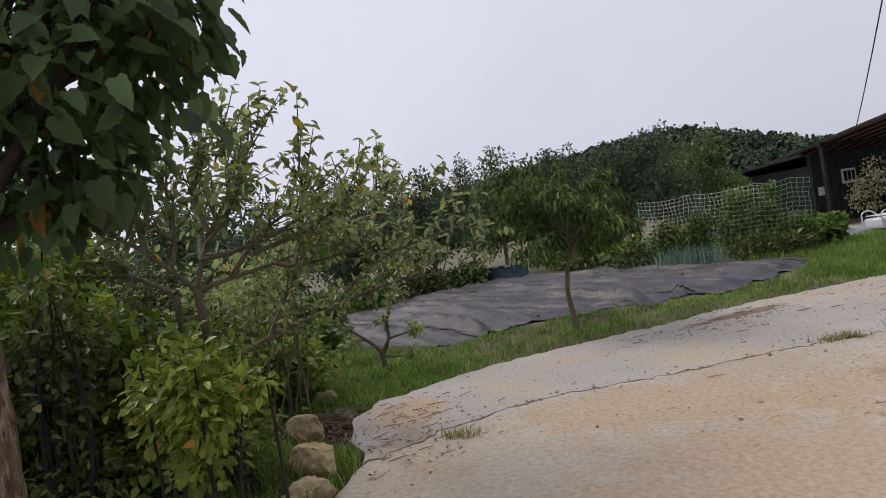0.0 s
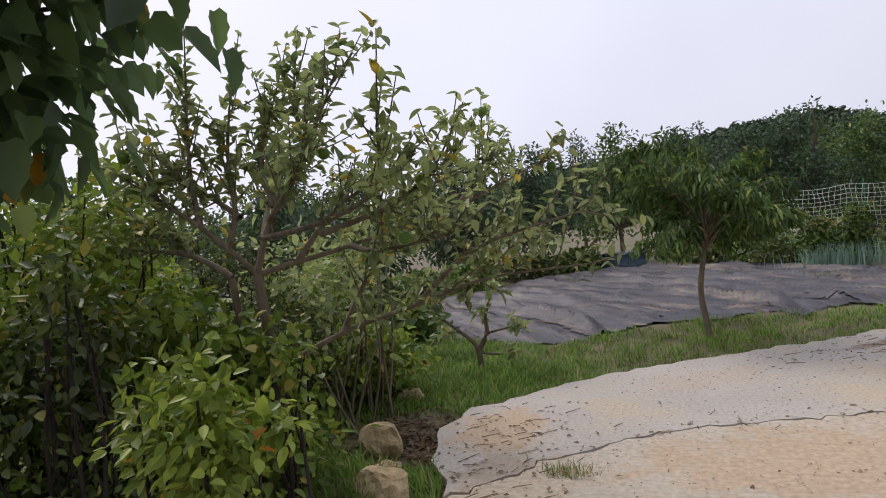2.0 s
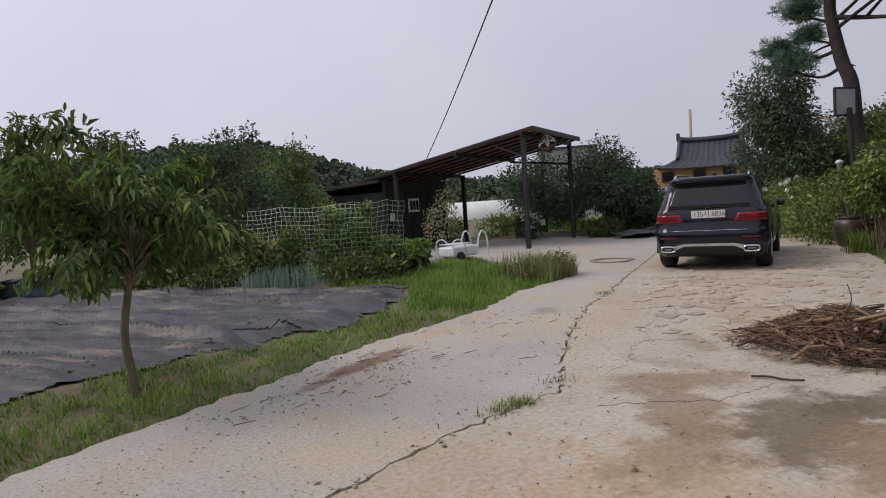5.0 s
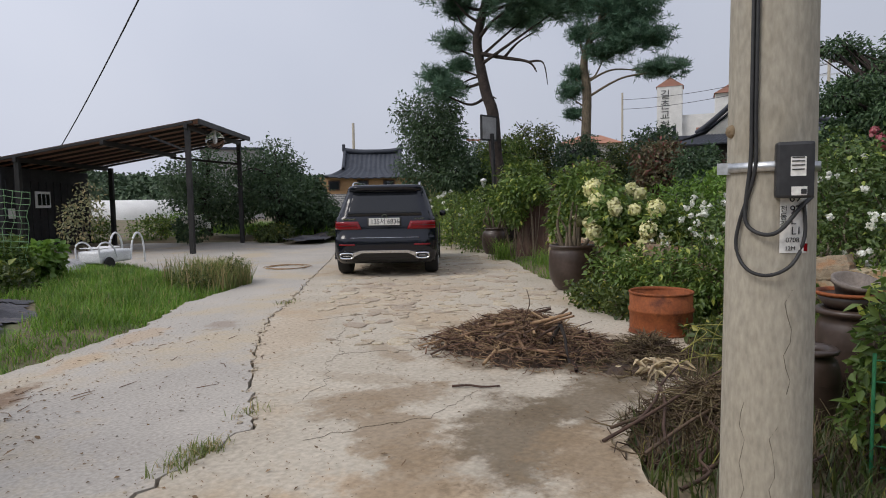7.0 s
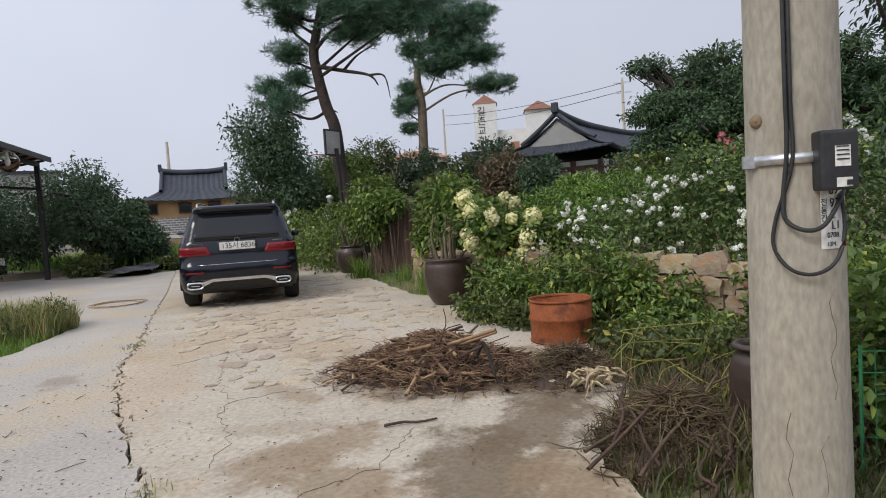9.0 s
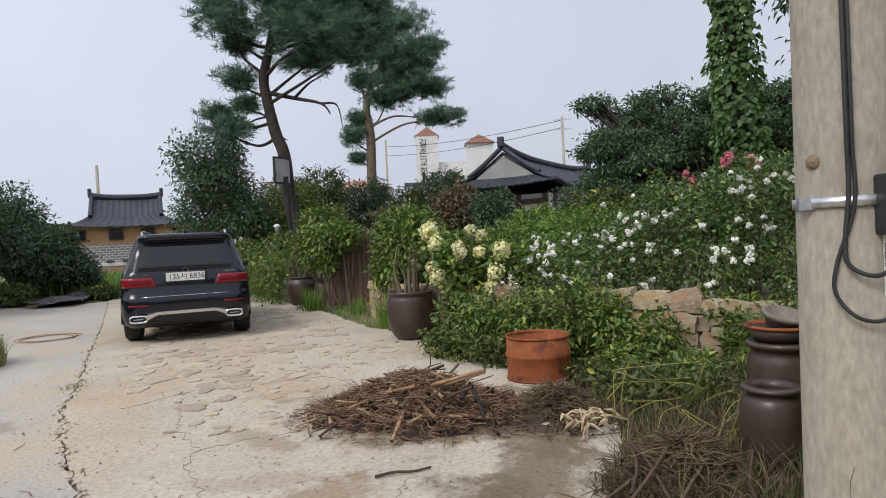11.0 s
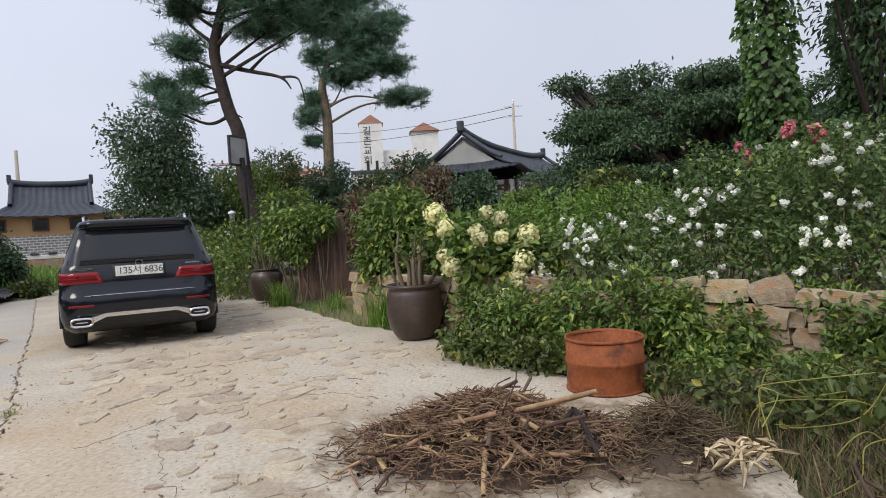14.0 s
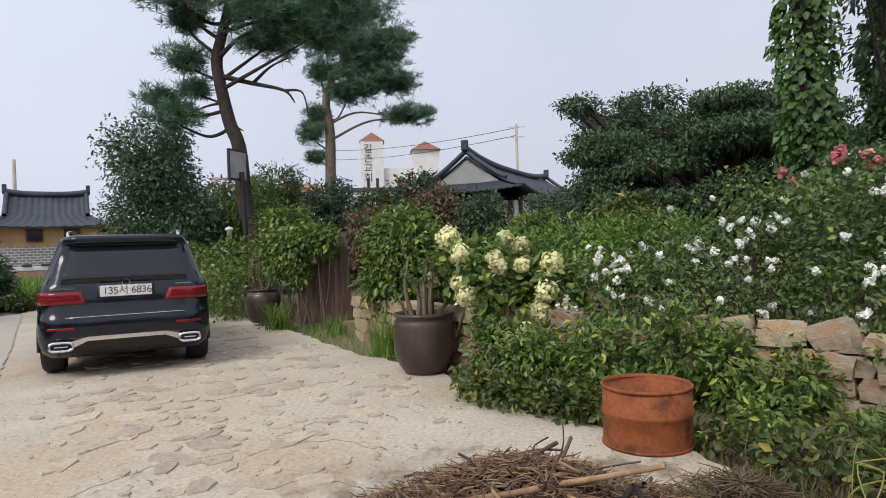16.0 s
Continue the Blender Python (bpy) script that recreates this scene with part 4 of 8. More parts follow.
bowl.matrix_world = pose(6.33, 2.77, 0.742, 10, -14, 0) @ Matrix.Scale(0.8, 4)

drum = thing("steel_drum", (8.36, 4.53, 0.0), "rusty orange cut-down steel drum on the concrete", "drum")
R0 = 0.315
prof = [(0, 0.02), (R0 - 0.012, 0.02), (R0, 0.0), (R0 + 0.004, 0.012), (R0, 0.03)]
for z in (0.245,):
    prof += [(R0, z - 0.03), (R0 + 0.014, z - 0.012), (R0 + 0.014, z + 0.012), (R0, z + 0.03)]
prof += [(R0, 0.415), (R0 - 0.006, 0.415), (R0 - 0.008, 0.03), (0, 0.026)]
bm = lathe(bmesh.new(), prof, 56)
for v in bm.verts:
    v.co.x += 0.008 * math.sin(3 * math.atan2(v.co.y, v.co.x)) * v.co.z / 0.5
part("drum_shell", bm, RUST, drum, "", True)
part("rolled_rim", lathe(bmesh.new(), [(R0 - 0.009, 0.414), (R0 + 0.004, 0.412), (R0 + 0.011, 0.420), (R0 + 0.011, 0.431), (R0 + 0.003, 0.439), (R0 - 0.007, 0.434), (R0 - 0.009, 0.414)], 56), RUST, drum, "", True)
part("base_rim", lathe(bmesh.new(), [(R0 + 0.001, 0.002), (R0 + 0.009, 0.0), (R0 + 0.009, 0.016), (R0 + 0.001, 0.022)], 56), RUST, drum, "", True)


# ---- black shed with the lean-to roof ----
SHED_A = Vector((12.48, 19.15, 0))
SL, SB = Vector((-0.6, 0.8, 0)), Vector((0.8, 0.6, 0))
ROOF_DROP, ROOF_DEEP, ROOF_LONG, ROOF_TOP = 0.177, 5.2, 7.25, 3.8
SHED_RZ = math.degrees(math.atan2(SL.y, SL.x))  # local x runs down the roof, local y towards the front
carport = thing("lean_to_roof", (SHED_A.x, SHED_A.y, 0), "open lean-to shelter with dark steel posts and rusty sheet roof", "shelter", SHED_RZ)


def roof_z(s):
    return ROOF_TOP - ROOF_DROP * s


def beam(name, p, q, w, h, material, parent, label=""):
    p, q = Vector(p), Vector(q)
    m = Matrix.Translation(p) @ (q - p).to_track_quat("X", "Z").to_matrix().to_4x4()
    bm = box(bmesh.new(), (q - p).length, w, h, m @ pose((q - p).length / 2, 0, -h / 2), min(w, h) * 0.08)
    return part(name, bm, material, parent, label)


for s, u in ((0.1, -0.1), (0.1, -5.1), (5.0, -0.1), (4.8, -5.1)):
    part("post", box(bmesh.new(), 0.14, 0.14, roof_z(s) - 0.12, pose(s, u, 0), 0.01), BLACK_STEEL, carport)
for s in (0.1, 2.5, 5.0, 7.1):
    beam("rafter", (s, 0.05, roof_z(s) - 0.10), (s, -ROOF_DEEP - 0.05, roof_z(s) - 0.10), 0.10, 0.14, BLACK_STEEL, carport)
for k in range(8):
    u = -ROOF_DEEP * k / 7
    beam("purlin", (-0.1, u, roof_z(-0.1) - 0.01), (ROOF_LONG, u, roof_z(ROOF_LONG) - 0.01), 0.07, 0.07, BLACK_STEEL, carport)
for k in range(7):
    bm = bmesh.new()
    n = 36
    top = []
    for i in range(n + 1):
        u = -ROOF_DEEP * (k + i / n) / 7
        wz = 0.045 + 0.012 * math.cos(i * math.pi)
        top.append((bm.verts.new((-0.25, u, roof_z(-0.25) + wz)), bm.verts.new((ROOF_LONG + 0.2, u, roof_z(ROOF_LONG + 0.2) + wz))))
    for a, b in zip(top, top[1:]):
        bm.faces.new((a[0], a[1], b[1], b[0]))
    bmesh.ops.solidify(bm, geom=bm.faces[:], thickness=0.004)
    part("roof_sheet", bm, ROOF_SHEET, carport)
beam("brace", (0.1, -5.1, 2.9), (2.6, -5.1, roof_z(2.6) - 0.15), 0.08, 0.08, BLACK_STEEL, carport)
beam("brace", (0.15, -0.1, 3.0), (1.2, -0.1, roof_z(1.2) - 0.15), 0.06, 0.06, BLACK_STEEL, carport)
beam("gutter", (-0.28, 0.02, roof_z(0) + 0.02), (-0.28, -ROOF_DEEP, roof_z(0) + 0.02), 0.05, 0.16, BLACK_STEEL, carport)

shed = thing("shed", (SHED_A.x, SHED_A.y, 0), "low black-clad shed with a small white window", "shed", SHED_RZ)
part("wall_end", box(bmesh.new(), 0.12, 4.7, 2.62, pose(5.55, -2.45, 0)), SHED_WALL, shed)
part("wall_front", box(bmesh.new(), 5.2, 0.12, 2.2, pose(8.2, -0.15, 0)), SHED_WALL, shed)
part("wall_back", box(bmesh.new(), 5.2, 0.12, 2.2, pose(8.2, -4.7, 0)), SHED_WALL, shed)
part("wall_far", box(bmesh.new(), 0.12, 4.5, 2.2, pose(10.85, -2.4, 0)), SHED_WALL, shed)
beam("roof", (5.6, -2.42, 2.60), (11.1, -2.42, 2.24), 5.2, 0.10, BLACK_STEEL, shed)
for k in range(12):
    part("cladding_batten", box(bmesh.new(), 0.03, 0.03, 2.2, pose(5.475, -0.25 - 0.4 * k, 0.05)), SHED_WALL, shed)
win = part("window", box(bmesh.new(), 0.05, 0.75, 0.52, pose(5.47, -2.0, 1.42)), WHITE_STEEL, shed, "small white-framed window")
for k in (-1, 0, 1):
    part("pane", box(bmesh.new(), 0.01, 0.17, 0.36, pose(5.44, -2.0 + 0.22 * k, 1.5)), DARK_GLASS, win)
part("notice", box(bmesh.new(), 0.01, 0.36, 0.3, pose(5.47, -0.42, 1.12)), PAPER, shed, "pale notice board")

lamp = thing("globe_lamp", (0, 0, 0), "clear glass globe lamp hanging from a bracket under the roof edge", "lamp")
lamp.matrix_world = pose(14.05, 20.2, 3.46)
bm = bmesh.new()
bmesh.ops.create_uvsphere(bm, u_segments=24, v_segments=16, radius=0.29)
part("globe", bm, CLEAR_GLASS, lamp, "", True)
part("cap", lathe(bmesh.new(), [(0, 0.34), (0.09, 0.33), (0.11, 0.26), (0.0, 0.26)], 16), WHITE_STEEL, lamp)
part("bulb", lathe(bmesh.new(), [(0, -0.10), (0.05, -0.06), (0.06, 0.02), (0.03, 0.1), (0.03, 0.26)], 14), WHITE_STEEL, lamp, "", True)
tube("bracket", bend([(0, 0, 0.33), (-0.25, -0.2, 0.42), (-0.8, -0.55, 0.38), (-1.35, -0.95, 0.30)], 16), 0.018, WHITE_STEEL, lamp)


# ---- tiled houses and far buildings ----
def tiled_roof(parent, length, half, z0, z1, gable_rise, skirt, curve=0.35):
    """A hip-and-gable roof along local x: rows of half-round tiles over a sagging slope, a ridge with upturned ends."""
    def prof(s):
        return z1 - (z1 - z0) * (1 - (1 - s) ** 1.45)
    bm = bmesh.new()
    n = max(10, int(length / 0.32))
    for side in (-1, 1):
        rows = []
        for k in range(n * 2 + 1):
            x = -length / 2 + length * k / (n * 2)
            lift = curve * abs(2 * x / length) ** 3
            row = []
            for j in range(9):
                s = j / 8
                y = side * half * s
                z = prof(s) + lift * (0.4 + 0.6 * s) + (0.05 if k % 2 else 0)
                row.append(bm.verts.new((x * (1 + 2 * skirt / length * max(0.0, (s - 0.5) / 0.5)), y, z)))
            rows.append(row)
        for a, b in zip(rows, rows[1:]):
            for j in range(8):
                bm.faces.new((a[j], a[j + 1], b[j + 1], b[j]))
    for end in (-1, 1):
        rows = []
        m = max(6, int(half * 2 / 0.32))
        for k in range(m * 2 + 1):
            y = -half + 2 * half * k / (m * 2)
            row = []
            for j in range(5):
                s = j / 4
                inner = length / 2 - 0.1
                x = end * (inner + skirt * s)
                yy = y * (0.52 + 0.48 * s)
                base = prof(0.52 + 0.48 * s) + curve * (0.4 + 0.6 * s) * (0.6 + 0.4 * abs(y / half) ** 2)
                row.append(bm.verts.new((x, yy, base + (0.04 if k % 2 else 0) - 0.05)))
            rows.append(row)
        for a, b in zip(rows, rows[1:]):
            for j in range(4):
                bm.faces.new((a[j], a[j + 1], b[j + 1], b[j]))
    bmesh.ops.recalc_face_normals(bm, faces=bm.faces[:])
    bmesh.ops.solidify(bm, geom=bm.faces[:], thickness=0.06)
    part("roof", bm, TILE, parent, "dark grey curved clay tiles")
    pts = [(-length / 2 - 0.15 + (length + 0.3) * k / 20, 0, z1 + 0.12 + curve * abs(2 * k / 20 - 1) ** 3) for k in range(21)]
    tube("ridge", pts, [0.19] * 21, TILE, parent, 8)
    for end in (-1, 1):
        part("ridge_end", box(bmesh.new(), 0.22, 0.34, 0.52, pose(end * (length / 2 + 0.1), 0, z1 + curve + 0.0), 0.05), TILE, parent)
        bm = bmesh.new()
        x = end * (length / 2 - 0.12)
        tri = [bm.verts.new(p) for p in ((x, -half * 0.52, prof(0.5) + 0.05), (x, half * 0.52, prof(0.5) + 0.05), (x, 0, z1 + 0.1))]
        bm.faces.new(tri)
        bmesh.ops.solidify(bm, geom=bm.faces[:], thickness=0.08)
        part("gable", bm, WHITE_WALL, parent, "white plaster gable")
        for sgn in (-1, 1):
            pts = [(end * (length / 2), sgn * half * 0.62 * s, prof(s * 0.62) + 0.12 + curve * 0.7) for s in (0, 0.25, 0.5, 0.75, 1.0)]
            tube("verge_ridge", pts, 0.13, TILE, parent, 6)


house_a = thing("tiled_house", (0, 0, 0), "traditional house with dark tiled roof and ochre mud walls", "house")
house_a.matrix_world = pose(37.0, 34.0, 0.0, 0, 0, -51)
tiled_roof(house_a, 4.0, 3.2, 3.1, 5.0, 1.0, 1.3, 0.18)
for w_, d_, x_, y_ in ((7.2, 0.2, 0, -2.4), (7.2, 0.2, 0, 2.4), (0.2, 4.6, -3.5, 0), (0.2, 4.6, 3.5, 0)):
    part("wall", box(bmesh.new(), w_, d_, 1.15, pose(x_, y_, 2.05)), MUD_WALL, house_a, "ochre mud-plastered upper wall")
    part("wall_base", box(bmesh.new(), w_ + 0.04, d_ + 0.04, 2.05, pose(x_, y_, 0)), BRICKS, house_a, "pale patterned brick lower wall")
for x_ in (-2.6, -0.6, 1.2, 2.9):
    wnd = part("window", box(bmesh.new(), 0.8, 0.1, 0.68, pose(x_, -2.54, 2.3)), WOOD_DARK, house_a, "dark timber window")
    part("pane", box(bmesh.new(), 0.64, 0.04, 0.52, pose(x_, -2.60, 2.38)), DARK_GLASS, wnd)
low_wall = thing("garden_wall", (0, 0, 0), "low stone garden wall with a white capping band", "wall")
low_wall.matrix_world = pose(33.8, 31.5, 0.0, 0, 0, -51)
part("wall_body", box(bmesh.new(), 9.0, 0.35, 0.75, None, 0.03), STONE, low_wall)
part("capping", box(bmesh.new(), 9.0, 0.4, 0.22, pose(0, 0, 0.75), 0.03), WHITE_WALL, low_wall)
for k in range(11):
    part("cap_tile", box(bmesh.new(), 0.42, 0.55, 0.12, pose(-4.2 + 0.84 * k, 0, 0.97), 0.04), TILE, low_wall)

house_b = thing("tiled_house", (0, 0, 0), "traditional white-walled house with dark upswept tiled roof", "house")
house_b.matrix_world = pose(42.2, 6.8, 0.6, 0, 0, -15.2)
tiled_roof(house_b, 15.4, 3.3, 3.1, 5.0, 1.2, 1.2, 0.45)
for w_, d_, x_, y_ in ((15.0, 0.2, 0, -2.3), (15.0, 0.2, 0, 2.3), (0.2, 4.4, -7.4, 0), (0.2, 4.4, 7.4, 0)):
    part("wall", box(bmesh.new(), w_, d_, 3.5, pose(x_, y_, -0.6)), WHITE_WALL, house_b, "white plaster wall")
for y_ in (-2.2, -0.75, 0.75, 2.2):
    part("timber_post", box(bmesh.new(), 0.24, 0.24, 3.4, pose(-7.52, y_, -0.5)), WOOD_DARK, house_b)
part("timber_beam", box(bmesh.new(), 0.2, 4.7, 0.25, pose(-7.55, 0, 2.4)), WOOD_DARK, house_b)
part("timber_beam", box(bmesh.new(), 0.2, 4.7, 0.16, pose(-7.55, 0, 0.7)), WOOD_DARK, house_b)
for x_ in (-6.8, -4.6, -2.4, 0.0):
    part("timber_post", box(bmesh.new(), 0.24, 0.24, 3.4, pose(x_, -2.42, -0.5)), WOOD_DARK, house_b)

church = thing("church", (0, 0, 0), "white church with two towers under small brown roofs", "church")
church.matrix_world = pose(128.6, 33.5, 0, 0, 0, -76) @ Matrix.Diagonal((1.12, 1.12, 1.09, 1))
for x_, w_, z_ in ((-4.4, 4.0, 20.4), (5.1, 4.8, 18.6)):
    tw = part("tower", box(bmesh.new(), w_, 4.2, z_, pose(x_, 0, 0)), WHITE_WALL, church, "white rendered tower")
    bm = bmesh.new()
    bmesh.ops.create_cone(bm, cap_ends=True, segments=4, radius1=w_ * 0.78, radius2=0.05, depth=1.9, matrix=pose(x_, 0, z_ + 0.95, 0, 0, 45))
    part("tower_roof", bm, BROWN_ROOF, church, "brown hipped roof")
    for k in (-1, 1):
        part("tower_window", box(bmesh.new(), 0.5, 0.1, 2.2, pose(x_ + k * w_ * 0.2, -2.12, z_ - 9.0)), DARK_GLASS, church)
part("nave", box(bmesh.new(), 7.0, 8.0, 15.5, pose(0.4, 3.0, 0)), WHITE_WALL, church)
part("nave_window", box(bmesh.new(), 1.6, 0.1, 2.2, pose(0.6, -1.06, 11.0)), ORANGE_ROOF, church, "coloured glass window")
tube("cross_mast", [(-4.4, 0, 22.2), (-4.4, 0, 26.0)], 0.07, WHITE_STEEL, church, 6)
part("cross_arm", box(bmesh.new(), 1.7, 0.12, 0.14, pose(-4.4, 0, 24.9)), WHITE_STEEL, church)
for k, ch in enumerate("길촌교회"):
    written("sign_letter", ch, 1.75, pose(-5.1, -2.13, 18.9 - 1.75 * k, 90, 0, 0), INK, church, 0.03)

villa = thing("village_house", (0, 0, 0), "white village house with a low orange roof", "house")
villa.matrix_world = pose(67.6, 29.3, -0.6, 0, 0, -70)
part("wall", box(bmesh.new(), 6.4, 5.0, 7.7, None), WHITE_WALL, villa)
bm = bmesh.new()
bmesh.ops.create_cone(bm, cap_ends=True, segments=4, radius1=4.9, radius2=1.6, depth=1.0, matrix=pose(-0.4, 0, 8.2, 0, 0, 45))
part("roof", bm, ORANGE_ROOF, villa, "orange tiled roof")
for x_ in (-2.0, 0.2, 2.2):
    part("window", box(bmesh.new(), 1.1, 0.08, 0.9, pose(x_, -2.53, 6.3)), DARK_GLASS, villa)
flat = thing("village_house", (0, 0, 0), "grey flat-roofed village house with wide windows", "house")
flat.matrix_world = pose(74.0, 23.6, 0, 0, 0, -72)
part("wall", box(bmesh.new(), 5.4, 5.0, 7.5, None), WHITE_WALL, flat)
part("roof", box(bmesh.new(), 5.8, 5.4, 0.4, pose(0, 0, 7.5)), TILE, flat)
for x_ in (-1.6, 0.4, 2.0):
    part("window", box(bmesh.new(), 1.3, 0.08, 1.0, pose(x_, -2.53, 6.0)), DARK_GLASS, flat)


def far_pole(x, y, h, r=0.16, arms=True, label="distant concrete utility pole with cross-arms"):
    p = thing("utility_pole", (x, y, 0), label, "utility pole", group="far poles")
    part("shaft", lathe(bmesh.new(), [(r, 0), (r * 0.7, h), (0, h)], 12), POLE, p, "", True)
    if arms:
        for z in (h - 0.3, h - 1.2):
            part("cross_arm", box(bmesh.new(), 0.1, 1.6, 0.1, pose(0, 0, z)), STEEL, p)
        part("insulator", lathe(bmesh.new(), [(0.06, h), (0.09, h + 0.2), (0.03, h + 0.35), (0, h + 0.36)], 8), WHITE_STEEL, p)
    return p


far_pole(62.0, 7.2, 12.2)
far_pole(52.5, 50.5, 10.0, 0.2, False, "distant plain grey pole behind the tiled house")
far_pole(95, 36, 17, 0.2, False, "distant slim pole beside the church")


def wire(p, q, sag, n=30, r=0.012, label="black overhead wire sagging between poles"):
    p, q = np.array(p, float), np.array(q, float)
    t = np.linspace(0, 1, n)[:, None]
    pts = p + (q - p) * t
    pts[:, 2] -= sag * 4 * (t[:, 0] * (1 - t[:, 0]))
    ob = tube("overhead_wire", pts, r, CABLE, None, 5)
    return tagged(ob, label, "wire")


wire((62, 7.2, 11.9), (95, 36, 16.0), 0.6, r=0.03)
wire((62, 7.2, 11.2), (95, 36, 14.6), 0.6, r=0.03)
wire((4.52, 2.97, 6.8), (10.28, 22.2, 3.1), 0.25, r=0.014)


# ---- vegetation builders ----
def leaves(name, va, material, parent=None, label="", kind=""):
    ob = arrays(name, va[0], va[1], material, parent)
    if label:
        ob["label"] = label
    if kind:
        ob["kind"] = kind
    return ob


def wood(name, tubes, material, parent, seg=6):
    v, f = joined([tube_arrays(p, r, seg) for p, r in tubes])
    return arrays(name, v, f, material, parent, True)


def blob_tree(at, blobs, n, size, leaf, bark, label, category="tree", r_trunk=0.1, seed=1, aspect=0.5, hang=0.3, droop=0.2, name="tree", group="", limbs=True, shell=0.45, fork_at=0.45, lean=0.35, shape=None, flaky=None):
    """A tree with limbs reaching into each clump of its crown."""
    r = np.random.default_rng(seed)
    t = thing(name, (0, 0, 0), label, category, group=group)
    base = np.array(at, float)
    b = np.array(blobs, float)
    crown = b[:, :3].mean(axis=0)
    fork = base + (crown - base) * np.array([lean, lean, fork_at])
    if flaky:
        fork = base + np.array([-0.10, 0.10, 1.62])
    tubes = [(bend([base - [0, 0, 0.1], base + (fork - base) * 0.5 + r.normal(size=3) * (0.008 if flaky else 0.04), fork], 8), np.linspace(r_trunk, r_trunk * 0.7, 8))]
    if limbs:
        for k in b:
            mid = (fork + k[:3]) / 2 + r.normal(size=3) * 0.12 * np.linalg.norm(k[3:])
            tubes.append((bend([fork, mid, k[:3], k[:3] + r.normal(size=3) * k[3:] * 0.5], 12), np.linspace(r_trunk * 0.55, r_trunk * 0.12, 12)))
            for _ in range(3):
                tubes.append((bend([mid, (mid + k[:3]) / 2 + r.normal(size=3) * 0.1, k[:3] + unit(r, 1)[0] * k[3:] * 0.75], 8), np.linspace(r_trunk * 0.25, r_trunk * 0.06, 8)))
    if flaky:
        path = bend(tubes[0][0], 90)
        v, f = tube_arrays(path, np.linspace(r_trunk, r_trunk * 0.8, 90), 28)
        a, h = np.arange(28)[None, :] * 2 * np.pi / 28, path[:, 2][:, None]
        strip = np.sin(5 * a + 2.2 * np.sin(h * 9) + 3 * np.sin(h * 3.1)) * 0.5 + np.sin(9 * a + 3 * np.sin(h * 14 + a)) * 0.5
        k = 1 + 0.09 * np.sign(strip) * np.abs(strip) ** 0.5 + 0.02 * r.normal(size=(90, 28))
        v = (path[:, None, :] + (v.reshape(90, 28, 3) - path[:, None, :]) * k[:, :, None]).reshape(-1, 3)
        arrays("trunk", v, f, flaky, t)
        wood("bough_wood", tubes[1:], bark, t)
    else:
        wood("trunk", tubes, bark, t)
    leaves("crown", blob_leaves(r, blobs, n, size, aspect, droop, hang, shell, shape), leaf, t)
    return t


def shrub(blobs, n, size, leaf, label, category="shrub", seed=1, aspect=0.55, hang=0.1, droop=0.15, name="shrub", stems=None, bark=BARK, shell=0.5, base_z=0.0, shape=None):
    r = np.random.default_rng(seed)
    t = thing(name, (0, 0, 0), label, category)
    tubes = []
    for k in blobs:
        for _ in range(stems or 3):
            q = np.array(k[:3]) + unit(r, 1)[0] * np.array(k[3:]) * 0.7
            root = np.array([k[0] + r.normal() * k[3] * 0.25, k[1] + r.normal() * k[4] * 0.25, base_z])
            tubes.append((bend([root, (root + q) / 2 + r.normal(size=3) * 0.05, q], 8), np.linspace(0.014, 0.004, 8)))
    wood("woody_growth", tubes, bark, t, 5)["kind"] = "stuff"
    leaves("foliage", blob_leaves(r, blobs, n, size, aspect, droop, hang, shell, shape), leaf, t)
    return t


# ---- the near tree, the shrub and the undergrowth ----
blob_tree((-0.03, 0.56, 0.0), [(-0.36, 0.8, 1.8, 0.42, 0.4, 0.27), (0.12, 0.85, 2.1, 0.45, 0.42, 0.33), (0.12, 0.85, 1.8, 0.22, 0.24, 0.18), (0.34, 0.9, 2.3, 0.3, 0.3, 0.26), (-0.55, 0.5, 2.2, 0.5, 0.5, 0.4), (0.05, 1.05, 2.6, 0.55, 0.5, 0.4), (-0.5, 0.8, 2.9, 0.7, 0.7, 0.5), (-0.8, 1.0, 1.8, 0.35, 0.4, 0.24)],
          4700, 0.078, L_WALNUT, BARK_DARK, "dark leafy tree with drooping leaves turning yellow beside the road", r_trunk=0.045, fork_at=0.72, seed=11, aspect=0.68, hang=0.9, droop=0.3, shell=0.2, lean=0.05, shape=LOBED, flaky=BARK_FLAKY)
shrub([(-0.14, 1.52, 0.98, 0.26, 0.24, 0.14), (-0.28, 1.6, 0.86, 0.16, 0.2, 0.17), (0.0, 1.48, 0.86, 0.16, 0.16, 0.15), (-0.2, 1.55, 1.1, 0.1, 0.1, 0.12), (-0.02, 1.5, 1.08, 0.07, 0.07, 0.13), (-0.32, 1.5, 1.05, 0.06, 0.08, 0.12), (-0.12, 1.5, 0.68, 0.14, 0.14, 0.12), (0.1, 1.62, 0.95, 0.12, 0.12, 0.08)], 1250, 0.05, L_SHRUB,
      "yellow-green leafy shrub at the road's edge", seed=12, hang=0.45, shell=0.1, stems=1, bark=BARK_DARK, shape=OVAL)
r12 = np.random.default_rng(31)
